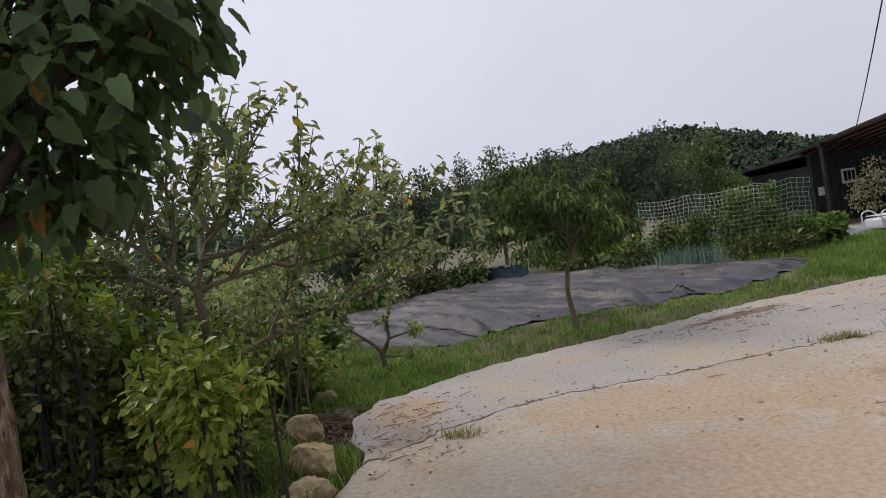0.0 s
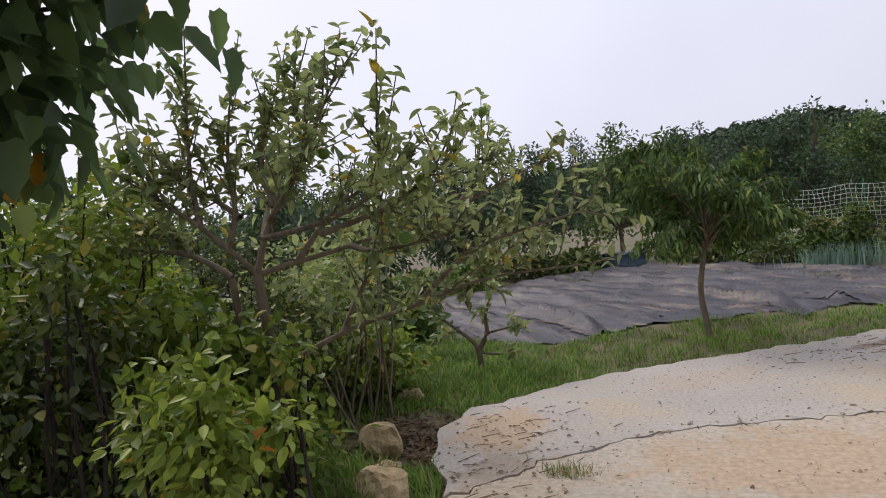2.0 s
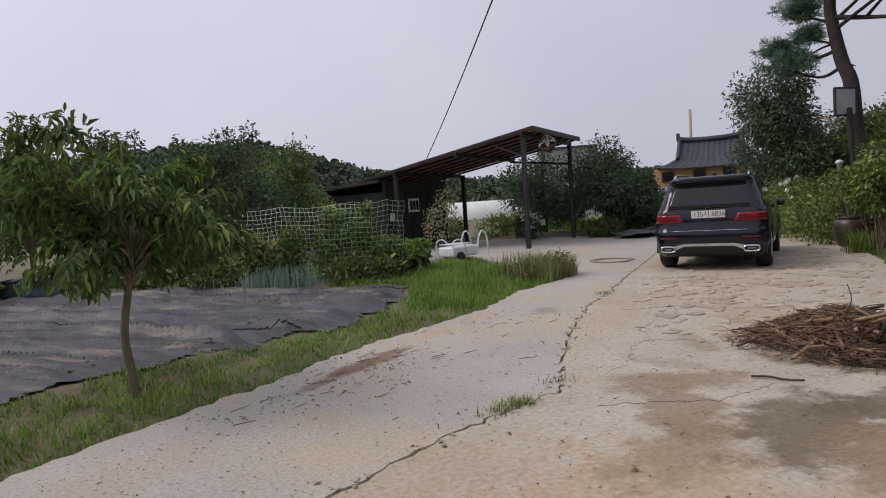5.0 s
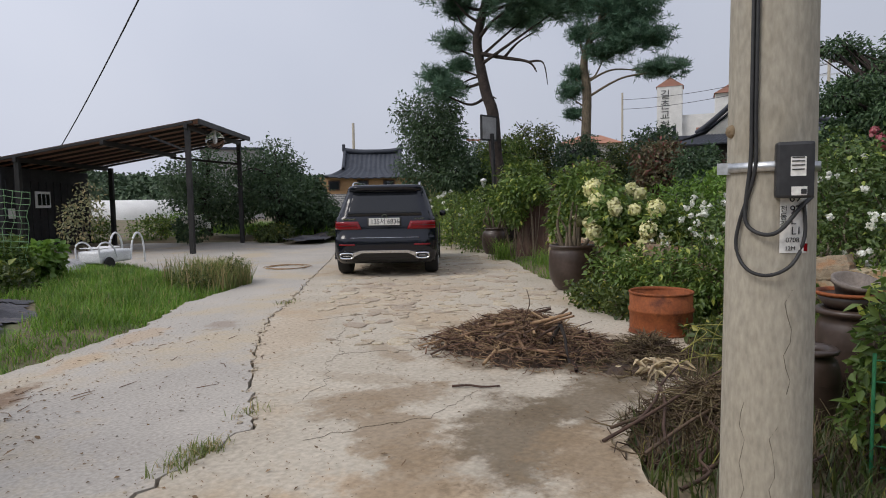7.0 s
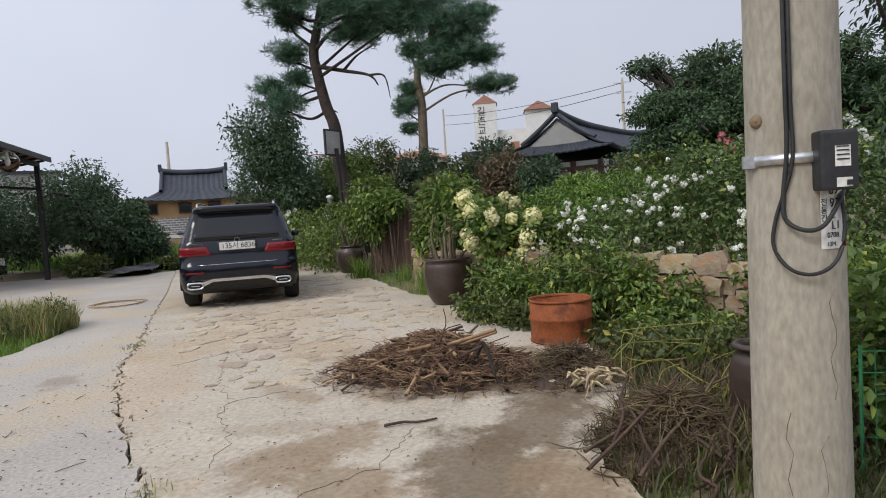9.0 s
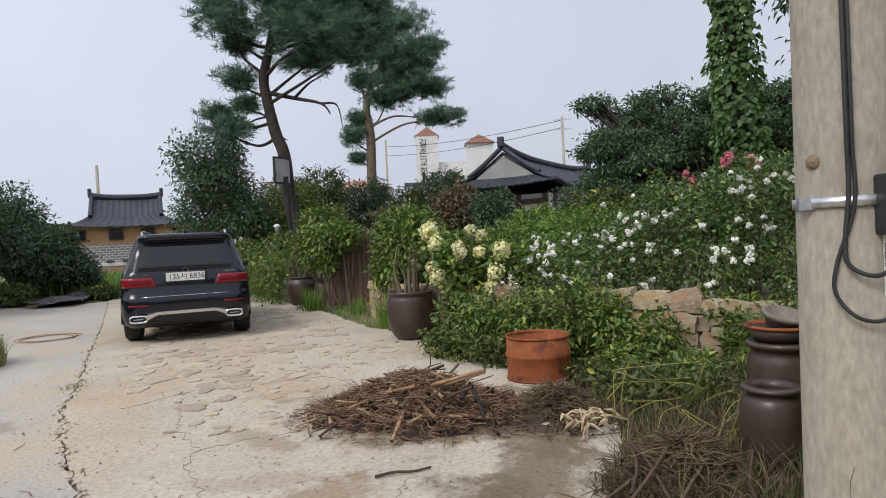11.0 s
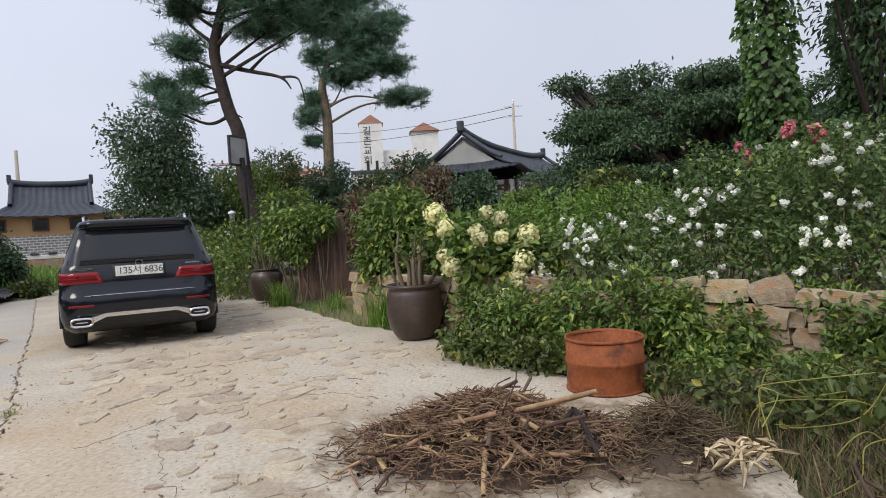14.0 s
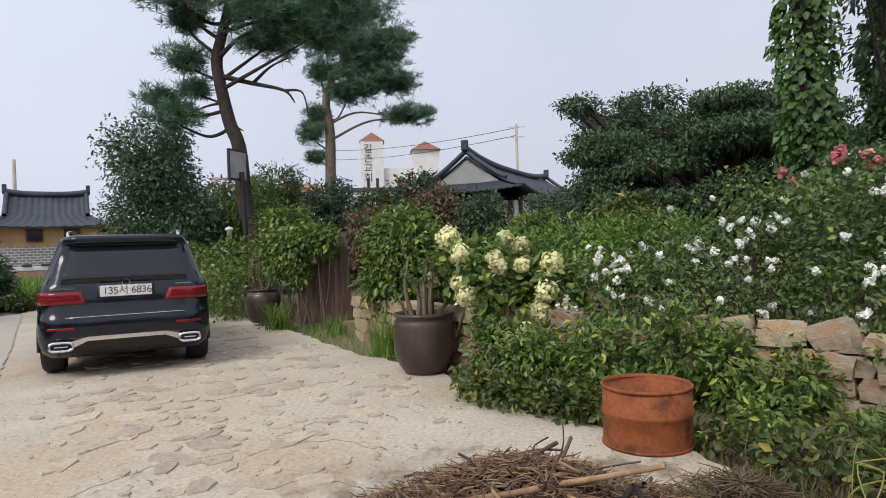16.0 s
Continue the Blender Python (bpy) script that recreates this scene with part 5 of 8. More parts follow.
for k, (x, y, z) in enumerate([(-1.25, 1.8, 0.5), (-1.35, 2.5, 0.6), (-1.0, 2.7, 0.45), (-1.7, 3.2, 0.65), (-1.9, 1.6, 0.7), (-2.3, 2.6, 0.75), (-1.9, 4.2, 0.6), (-2.7, 3.6, 0.8), (-2.4, 5.3, 0.65), (-3.1, 5.0, 0.9), (-1.6, 5.0, 0.35), (-2.9, 6.6, 0.75), (-2.2, 0.7, 0.8), (-3.6, 2.4, 1.0), (-1.9, 2.2, 1.0), (-2.5, 1.5, 1.1), (-2.6, 3.0, 1.15)]):
    low = k < 6
    top = r12.uniform(0.75, 1.2) if low else z * 1.5
    blobs = [(x - 0.15 * low, y + 0.1 * low, top * 0.82, 0.5, 0.5, 0.26 if low else z * 0.65), (x + 0.2 * r12.normal(), y + 0.25, top * 1.08, 0.28, 0.28, 0.22 if low else z * 0.4), (x - 0.3, y + 0.2, top, 0.35, 0.35, 0.25), (x + 0.25 * r12.normal(), y, top * 1.25, 0.12, 0.12, 0.16), (x, y + 0.1, 0.42, 0.5, 0.5, 0.3)]
    shrub(blobs, 1900 if low else 2500, (0.058, 0.075, 0.066)[k % 3], L_WEED if k % 3 else L_UNDER, "tangled green undergrowth of leafy weeds", "undergrowth", 40 + k, (0.5, 0.7, 0.6)[k % 3], 0.3, name="undergrowth", stems=4, bark=BARK_DARK, shell=0.1, shape=OVAL if low else None)
for x, y, seed in ((-0.5, 1.2, 61), (-0.95, 0.75, 62)):
    shrub([(x, y, 0.2, 0.16, 0.16, 0.13)], 26, 0.16, L_UNDER, "young plant with a few broad green leaves in the shade", "weeds", seed, 0.7, 0.2, name="broad_weed", stems=5, shell=0.2, shape=OVAL)
LEEK_BLUE = mat("pale_blue_plastic", (0.30, 0.38, 0.42), (0.40, 0.48, 0.52), 5, 0.6)
stake = thing("fence_stake", (-2.2, 3.5, 0), "pale bluish plastic stake among the weeds", "stake")
tube("rod", [(0, 0, 0), (0.01, 0, 0.3), (-0.01, 0.01, 0.62)], 0.022, LEEK_BLUE, stake)


# ---- apple tree with open, crooked limbs ----
def apple_tree():
    r = np.random.default_rng(5)
    t = thing("apple_tree", (0, 0, 0), "open apple tree with crooked limbs and broad green leaves", "tree")
    tubes, tips = [], []
    base = np.array([-0.98, 2.95, 0.0])
    fork = np.array([-0.99, 2.92, 1.36])
    tubes.append((bend([base, base + [0.02, 0.02, 0.6], fork], 10), np.linspace(0.036, 0.028, 10)))
    tubes.append((bend([base + [-0.14, 0.02, 0], base + [-0.15, 0.0, 0.7], fork + [-0.13, -0.06, 0.0]], 10), np.linspace(0.03, 0.02, 10)))
    low = np.array([-0.3, 3.5, 1.08])
    limbs = [[base + [0, 0, 0.8], (-0.75, 3.35, 0.95), low, (0.12, 3.56, 1.2), (0.62, 3.68, 1.23)], [low, (0.0, 3.7, 1.2), (0.3, 3.85, 1.42)], [low, (0.0, 3.4, 1.3), (0.3, 3.4, 1.45), (0.74, 3.43, 1.58)],
             [fork, (-1.2, 2.75, 1.75), (-1.35, 2.65, 1.95), (-1.48, 2.58, 2.15)], [(-1.2, 2.75, 1.75), (-1.28, 2.8, 2.2), (-1.28, 2.84, 2.68)], [fork + [-0.13, -0.06, 0], (-1.4, 2.85, 1.55), (-1.7, 2.8, 1.6), (-2.0, 2.75, 1.5)],
             [fork, (-0.85, 2.95, 1.85), (-0.6, 3.0, 2.3), (-0.44, 3.04, 2.6)], [(-0.85, 2.95, 1.85), (-0.95, 3.0, 2.2), (-0.9, 3.05, 2.45)], [(-0.93, 2.93, 1.62), (-0.5, 2.85, 1.68), (-0.1, 2.75, 1.85), (-0.01, 2.66, 2.22)], [(-0.5, 2.85, 1.6), (-0.1, 2.9, 1.75), (0.24, 2.89, 2.0)],
             [fork, (-0.6, 3.3, 1.5), (-0.1, 3.8, 1.75), (0.36, 4.15, 2.07)], [(-0.1, 3.8, 1.75), (0.0, 3.9, 1.95), (0.05, 4.0, 2.15)], [(-0.82, 3.08, 1.43), (-0.65, 3.25, 1.8), (-0.45, 3.4, 2.0), (-0.3, 3.5, 2.15)], [(-0.93, 2.93, 1.62), (-1.1, 3.2, 1.85), (-1.2, 3.4, 2.0), (-1.25, 3.5, 2.3)],
             [(-0.75, 3.35, 0.95), (-0.6, 3.5, 1.3), (-0.4, 3.6, 1.55)], [(-0.6, 3.3, 1.5), (-0.4, 3.15, 1.45), (-0.2, 3.1, 1.45), (0.1, 3.1, 1.5)], [(-0.88, 2.94, 1.75), (-0.72, 2.82, 1.85), (-0.55, 2.75, 2.0), (-0.45, 2.7, 2.2)], [(-1.1, 2.83, 1.55), (-1.08, 2.9, 1.85), (-1.1, 2.9, 2.15), (-1.05, 2.9, 2.5)], [(-1.05, 2.9, 1.8), (-1.3, 2.95, 2.0), (-1.55, 2.9, 2.2)], [(-0.85, 2.95, 1.85), (-0.75, 3.1, 2.2), (-0.75, 3.1, 2.6)], [(-1.4, 2.85, 1.55), (-1.6, 3.0, 1.65), (-1.85, 3.0, 1.8)]]
    for li in limbs:
        p = bend([np.array(q) for q in li], 16)
        p[:, 2] -= 0.22 * np.clip((p[:, 2] - 1.4) / 0.8, 0, 1)
        tubes.append((p, np.linspace(0.02, 0.005, 16)))
        for q in range(5, 16):
            for _ in range(1 + (q % 3 == 0)):
                d = unit(r, 1)[0] * (0.8 if _ == 0 else 0.3) + (p[q] - p[q - 1]) / np.linalg.norm(p[q] - p[q - 1]) * 0.6 + np.array([0, 0, 0.2 if _ == 0 else 0.45])
                d /= np.linalg.norm(d)
                ln = 0.14 + 0.2 * r.random() if _ == 0 else 0.22 + 0.2 * r.random()
                tw = [p[q] + d * ln * s + np.array([0, 0, 0.05 * s * s]) for s in np.linspace(0, 1, 6 if _ == 0 else 11)]
                tubes.append((np.array(tw), np.linspace(0.006, 0.0025, len(tw))))
                tips += [(w, d) for w in tw[1:]]
    wood("trunk", tubes, BARK_GREY, t)
    leaves("crown", tip_leaves(r, tips, 2, 0.072, 0.52, 0.035, 0.1, 0.25, OVAL), L_APPLE, t)
    for k in range(9):
        c = tips[int(r.integers(len(tips)))][0]
        bm = bmesh.new()
        bmesh.ops.create_uvsphere(bm, u_segments=12, v_segments=8, radius=0.034, matrix=Matrix.Translation(c - np.array([0, 0, 0.05])))
        part("apple", bm, L_BRIGHT, t, "small green apple", True)


apple_tree()
shrub([(-1.35, 4.35, 1.1, 0.55, 0.5, 0.5), (-1.95, 4.7, 1.25, 0.6, 0.6, 0.5), (-1.3, 4.7, 1.55, 0.45, 0.4, 0.3)], 900, 0.08, L_APPLE, "loose fruit tree foliage behind the apple tree", "shrub", 39, 0.52, 0.1, name="fruit_shrub", stems=6, bark=BARK_GREY, shell=0.1, shape=OVAL)


def young_tree():
    r = np.random.default_rng(8)
    t = thing("young_fruit_tree", (0, 0, 0), "small forked fruit tree with few leaves on the grass verge", "tree")
    b = np.array([-0.95, 6.19, 0.08])
    limbs = [[b, b + [-0.02, 0, 0.18], b + [-0.1, 0, 0.3], b + [-0.42, -0.05, 0.58], b + [-0.5, 0, 0.8]], [b + [-0.02, 0, 0.18], b + [0.08, 0.03, 0.35], b + [0.1, 0, 0.55], b + [0.2, 0.05, 0.85]],
             [b + [-0.1, 0, 0.3], b + [-0.3, 0.2, 0.34], b + [-0.6, 0.3, 0.3]], [b + [0.08, 0.03, 0.35], b + [0.3, 0, 0.4], b + [0.5, -0.1, 0.45]], [b + [0.0, 0.02, 0.15], b + [0.25, -0.1, 0.16], b + [0.42, -0.2, 0.22]]]
    tubes, tips = [], []
    for k, li in enumerate(limbs):
        p = bend(li, 14)
        tubes.append((p, np.linspace(0.036 if k < 2 else 0.015, 0.006, 14)))
        for q in range(8, 14):
            d = unit(r, 1)[0]
            tips.append((p[q], d))
            tips.append((p[q] + d * 0.08, d))
    wood("trunk", tubes, BARK, t, 8)
    leaves("crown", tip_leaves(r, tips, 5, 0.085, 0.5, 0.08), L_APPLE, t)


young_tree()


def peach_tree():
    r = np.random.default_rng(9)
    t = thing("peach_tree", (0, 0, 0), "peach tree with a slim trunk and drooping narrow leaves", "tree")
    tubes = [(bend([(1.24, 7.72, 0.0), (1.20, 7.72, 0.3), (1.18, 7.74, 0.6), (1.24, 7.74, 0.95), (1.3, 7.74, 1.25)], 14), np.linspace(0.042, 0.03, 14))]
    tips = []
    for k in range(46):
        a = 2 * math.pi * k * 0.618 + r.normal() * 0.2
        rise = -0.15 + 1.32 * r.random()
        out = 0.3 + 0.62 * r.random() * (1.15 - 0.85 * abs(rise - 0.3))
        s = np.array([1.28, 7.74, 1.0 + 0.25 * r.random()])
        e = s + np.array([math.cos(a) * out, math.sin(a) * out, rise])
        droop_ = e + np.array([math.cos(a) * 0.18, math.sin(a) * 0.18, -0.12 * r.random()])
        p = bend([s, s + (e - s) * 0.5 + np.array([0, 0, 0.12]), e, droop_], 14)
        tubes.append((p, np.linspace(0.016, 0.004, 14)))
        for q in range(4, 14):
            d = p[q] - p[q - 1]
            tips.append((p[q], d / np.linalg.norm(d)))
    wood("trunk", tubes, BARK_GREY, t)
    leaves("crown", tip_leaves(r, tips, 14, 0.115, 0.27, 0.14, 0.6, 0.3), L_PEACH, t)


peach_tree()

# ---- orchard trees and crops behind the field ----
r13 = np.random.default_rng(77)
for k, (x, y, h) in enumerate([(-7.5, 11.0, 2.6), (-6.3, 13.6, 2.9), (-4.9, 16.0, 3.0), (-3.2, 18.2, 3.3), (-1.2, 19.6, 3.7), (0.6, 20.6, 3.5), (2.4, 21.6, 3.8), (4.3, 21.2, 4.2), (6.0, 23.2, 3.9), (-9.5, 15.0, 3.2), (-6.5, 19.5, 3.6), (1.2, 24.8, 4.4), (5.0, 26.5, 4.2), (-3.0, 23.5, 4.0), (-5.2, 8.6, 2.2), (-8.5, 7.5, 2.6)]):
    h *= 1.12 if x < 1.0 else 1.0
    bl = [(x + r13.normal() * 0.5, y + r13.normal() * 0.5, h * f, 0.95 * (1.15 - f * 0.6), 0.95 * (1.15 - f * 0.6), h * 0.17) for f in (0.35, 0.45, 0.52, 0.62, 0.72, 0.85)]
    bl.append((x, y, h * 0.95, 0.25, 0.25, h * 0.12))
    blob_tree((x, y, 0), bl, 3400, 0.13, L_DARK if k % 4 else L_PEACH, BARK, "dark green orchard tree behind the field", seed=100 + k, r_trunk=0.08, group="orchard trees", hang=0.3, shell=0.3)
for k, (x, y, w, h) in enumerate([(-4.8, 12.6, 0.8, 0.5), (-4.2, 14.4, 0.8, 0.55), (-3.3, 16.4, 0.9, 0.5), (-2.3, 17.8, 0.7, 0.5), (1.0, 18.9, 0.8, 0.5), (1.6, 17.5, 0.8, 0.45), (2.4, 16.6, 0.6, 0.6), (-4.6, 10.6, 0.7, 0.5), (-3.6, 8.8, 0.7, 0.55), (-2.6, 7.5, 0.55, 0.4), (6.4, 14.9, 0.5, 0.55), (6.2, 16.0, 0.6, 0.6), (5.3, 14.1, 0.4, 0.35), (3.6, 15.6, 0.7, 0.5)]):
    shrub([(x, y, h * 0.6 + 0.05, w, w, h * 0.6), (x + 0.3, y - 0.2, h + 0.05, w * 0.5, w * 0.5, h * 0.4)], 900, 0.14, (L_HEDGE, L_BRIGHT, L_UNDER)[k % 3], "broad-leaved vegetable plants growing along the field", "crop plants", 140 + k, 0.7, 0.2, name="crop_plants")


# ---- field film ----
FIELD = [(-1.8, 7.6), (-0.47, 7.1), (0.3, 7.75), (0.9, 8.35), (2.1, 8.75), (3.5, 9.45), (4.4, 10.2), (4.95, 10.8), (5.5, 12.3), (4.6, 13.2), (3.6, 13.8), (2.0, 15.6), (0.1, 17.6), (-1.2, 17.0), (-3.0, 15.6), (-4.0, 11.4)]
nx, ny = 150, 170
fx, fy = np.meshgrid(np.linspace(-4.2, 5.7, nx), np.linspace(6.9, 17.8, ny))
fxy = np.column_stack([fx.ravel(), fy.ravel()])
wob = np.column_stack([fxy[:, 0] + 0.12 * np.sin(fxy[:, 1] * 5) + 0.06 * np.sin(fxy[:, 0] * 13), fxy[:, 1] + 0.10 * np.sin(fxy[:, 0] * 6)])
ok = inside(wob, FIELD)
along = fxy @ np.array([0.68, -0.73])
across = fxy @ np.array([0.73, 0.68])
rim = step(np.minimum(line_distance(fxy, FIELD + FIELD[:1]), 1.0), 0.0, 0.5)
fz = ground_height(fxy) + 0.006 + rim * 0.05 * (0.5 + 0.5 * np.sin(across * 2 * np.pi / 1.25)) ** 1.5
fz += rim * 0.095 * np.maximum(0, np.sin(across * 7.3 + 1.1 * np.sin(along * 0.9) + 0.5 * np.sin(along * 2.3))) ** 5 + rim * 0.05 * np.maximum(0, np.sin(across * 17 + 1.6 * np.sin(along * 1.1))) ** 4 + 0.02 * np.maximum(0, np.sin(along * 3.1 + 3 * np.sin(across * 1.4))) ** 8
fz += np.random.default_rng(2).normal(size=len(fz)) * 0.004
fi = np.arange(nx * ny).reshape(ny, nx)
quad = np.stack([fi[:-1, :-1], fi[:-1, 1:], fi[1:, 1:], fi[1:, :-1]], -1).reshape(-1, 4)
quad = quad[ok[quad].all(axis=1)]
film = thing("mulch_film", (0, 0, 0), "wrinkled black plastic mulch film, dusty and weathered, over the field", "plastic film")
sheet_no = np.floor((across + 0.05 * np.sin(along * 3))[quad].mean(axis=1) / 1.7).astype(int)
for k in np.unique(sheet_no):
    some = quad[sheet_no == k]
    used = np.unique(some)
    remap = np.zeros(nx * ny, int)
    remap[used] = np.arange(len(used))
    arrays("film_sheet", np.column_stack([fxy, fz + 0.014 * (k % 2)])[used], remap[some], TARP, film, True)
clods = thing("torn_film", (0, 0, 0), "torn crumpled piece of black film lying on the field", "plastic film")
r14 = np.random.default_rng(15)
bm = bmesh.new()
bmesh.ops.create_grid(bm, x_segments=14, y_segments=8, size=0.17, matrix=pose(0.72, 8.8, 0.15, 0, 0, 30))
for v in bm.verts:
    v.co.z += abs(r14.normal()) * 0.022
part("film_scrap", bm, TARP, clods)

pack = thing("covered_stack", (0, 0, 0), "low stack wrapped in a faded blue tarpaulin", "tarpaulin")
pack.matrix_world = pose(-1.0, 18.2, 0.08, 0, 0, -35)
bm = box(bmesh.new(), 1.05, 0.7, 0.42, None, 0.06)
bmesh.ops.subdivide_edges(bm, edges=bm.edges[:], cuts=3, use_grid_fill=True)
for v in bm.verts:
    v.co += Vector(r14.normal(size=3)) * 0.018
part("cover", bm, BLUE_TARP, pack, "", True)


# ---- trellis ----
def trellis():
    t = thing("bean_trellis", (0, 0, 0), "leaning trellis of white and green netting overgrown with vines", "trellis")
    a, b, c = np.array([2.75, 15.1, 0.1]), np.array([5.55, 14.45, 0.1]), np.array([6.1, 14.2, 0.1])
    r = np.random.default_rng(21)
    for p in (a, (a + b) / 2, b):
        tube("stake", [p, p + [0, 0.02, 1.68]], 0.014, GREEN_WIRE, t)
    def net(name, p, q, z0, z1, mesh_w, material, lean):
        out = []
        ln = np.linalg.norm(q - p)
        n = int(ln / mesh_w)
        m = int((z1 - z0) / mesh_w)
        def at(i, j):
            s, h = i / n, z0 + (z1 - z0) * j / m
            sag = 0.10 * math.sin(math.pi * s * 2.5) * (h / 1.7) * 0.6
            return p + (q - p) * s + np.array([0.02 * math.sin(i * 1.1 + j), lean * h + 0.03 * math.sin(j * 1.9 + i * 0.6), h - abs(sag)])
        for i in range(n + 1):
            pts = np.array([at(i, j) for j in range(m + 1)])
            out.append((pts, [0.0052] * (m + 1)))
        for j in range(m + 1):
            pts = np.array([at(i, j) for i in range(n + 1)])
            out.append((pts, [0.0052] * (n + 1)))
        v, f = joined([tube_arrays(p_, r_, 3) for p_, r_ in out])
        arrays(name, v, f, material, t)
    net("white_net", a, b, 0.15, 1.6, 0.09, WHITE_NET, -0.04)
    net("green_net", a + (b - a) * 0.62 + [0, -0.08, 0], c + [0, -0.1, 0], 0.0, 1.62, 0.10, GREEN_NET, -0.22)
    bl = [(3.3, 14.95, 0.7, 0.35, 0.15, 0.55), (4.0, 14.8, 0.8, 0.4, 0.15, 0.6), (4.8, 14.6, 0.75, 0.45, 0.15, 0.65), (5.4, 14.45, 0.9, 0.3, 0.18, 0.6), (5.9, 14.2, 0.5, 0.4, 0.25, 0.45), (4.9, 14.6, 1.4, 0.3, 0.12, 0.25), (5.5, 14.4, 1.55, 0.2, 0.1, 0.15)]
    leaves("vine_leaves", blob_leaves(r, bl, 4600, 0.085, 0.8, 0.2, 0.3, 0.1), L_HEDGE, t)
    leaves("vine_blossom", blob_leaves(r, [(3.4, 14.85, 0.95, 0.2, 0.1, 0.12)], 40, 0.09, 0.9), L_YELLOW_VINE, t)


trellis()
r15 = np.random.default_rng(22)
pts = np.column_stack([r15.normal(3.6, 0.45, 400), r15.normal(14.0, 0.2, 400)])
leek = thing("leek_row", (0, 0, 0), "row of upright blue-green leek leaves at the field's edge", "leeks")
leaves("leek_growth", blades(r15, pts, np.full(400, 0.08), 0.40, 0.020, 0.35), L_LEEK, leek, "", "stuff")
shrub([(4.9, 13.6, 0.35, 0.5, 0.3, 0.3), (5.5, 13.3, 0.3, 0.4, 0.3, 0.25), (2.5, 14.8, 0.4, 0.5, 0.3, 0.3)], 1600, 0.1, L_UNDER, "dark leafy vegetables below the netting", "crop plants", 161, name="crop_plants")

# ---- white cart, sacks, sapling by the shed ----
cart = thing("garden_cart", (0, 0, 0), "white steel garden cart with arched handles on the grass", "cart")
cart.matrix_world = pose(8.55, 16.4, 0.05, 0, 0, 24)
bm = box(bmesh.new(), 1.0, 0.55, 0.26, pose(0, 0, 0.18), 0.05)
part("tray", bm, WHITE_STEEL, cart, "", True)
for s in (-0.28, 0.28):
    tube("handle", bend([(0.42, s, 0.2), (0.5, s, 0.6), (0.66, s, 0.78), (0.84, s, 0.62), (0.9, s, 0.1)], 24), 0.022, WHITE_STEEL, cart)
    tube("rail", bend([(-0.5, s, 0.2), (-0.52, s, 0.55), (-0.3, s, 0.62), (-0.1, s, 0.5), (0.0, s, 0.3)], 20), 0.018, WHITE_STEEL, cart)
    part("wheel", lathe(bmesh.new(), [(0.0, -0.03), (0.14, -0.03), (0.16, 0), (0.14, 0.03), (0, 0.03)], 20, pose(-0.3, s * 1.15, 0.16, 90, 0, 0)), RUBBER, cart)
for x in (-0.4, -0.15, 0.1):
    tube("cross_bar", [(x, -0.28, 0.5), (x, 0.28, 0.5)], 0.014, WHITE_STEEL, cart)
sacks = thing("sack_heap", (0, 0, 0), "grey plastic sacks heaped on the grass", "sacks")
for k, (x, y, s) in enumerate(((7.35, 16.0, 0.3), (7.7, 16.2, 0.27), (7.5, 15.8, 0.22))):
    bm = bmesh.new()
    bmesh.ops.create_icosphere(bm, subdivisions=3, radius=s, matrix=Matrix.Translation((x, y, s * 0.6)) @ Matrix.Diagonal((1.3, 1, 0.75, 1)))
    for v in bm.verts:
        v.co += Vector(r15.normal(size=3)) * 0.012
    part("sack", bm, GREY_BRICK, sacks, "", True)
blob_tree((8.7, 17.6, 0), [(8.7, 17.6, 1.3, 0.5, 0.5, 0.35), (8.5, 17.5, 0.9, 0.45, 0.45, 0.3), (8.9, 17.7, 1.7, 0.3, 0.3, 0.35)], 700, 0.08, L_PALE, BARK, "thin yellowing sapling beside the shed", seed=171, r_trunk=0.025)

# ---- plants round the shelter ----
for k, (x, y, h, w) in enumerate([(18.6, 22.8, 4.0, 2.2), (20.0, 23.6, 3.5, 1.9), (19.6, 21.6, 2.5, 1.05), (17.4, 25.6, 3.7, 2.0), (21.4, 25.8, 3.2, 1.7)]):
    bl = [(x + w * 0.5 * math.cos(a), y + w * 0.5 * math.sin(a), h * f, w * 0.6, w * 0.6, h * 0.2) for a, f in ((0, 0.4), (2, 0.5), (4, 0.45), (1, 0.68), (3.2, 0.7), (5, 0.3))] + [(x, y, h * 0.88, w * 0.35, w * 0.35, h * 0.14)]
    blob_tree((x, y, 0), bl, 8200, 0.13, L_DARK, BARK_DARK, "dense dark green fruit tree beside the yard", seed=180 + k, r_trunk=0.12, group="yard trees", shell=0.3)
for k, (x, y, w, h, m) in enumerate([(20.8, 22.4, 0.7, 0.5, L_PALE), (17.2, 21.4, 0.7, 0.45, L_UNDER), (15.6, 27.0, 0.9, 0.7, L_HEDGE), (17.5, 28, 1.2, 0.8, L_BRIGHT), (13.2, 27.2, 1.0, 0.7, L_HEDGE), (19.0, 19.6, 0.5, 0.3, L_UNDER), (20.4, 29.5, 1.5, 1.0, L_HEDGE), (12.2, 29.2, 1.4, 0.9, L_UNDER)]):
    shrub([(x, y, h * 0.7, w, w, h * 0.7), (x + w * 0.4, y, h, w * 0.6, w * 0.6, h * 0.5)], 1400, 0.11, m, "low garden shrub beside the yard", seed=190 + k)
whitef = thing("hydrangea", (0, 0, 0), "shrub with round white flower heads beside the shelter", "shrub")
leaves("foliage", blob_leaves(r15, [(15.3, 23.6, 0.6, 0.7, 0.5, 0.5)], 900, 0.12, 0.6), L_DARK, whitef)
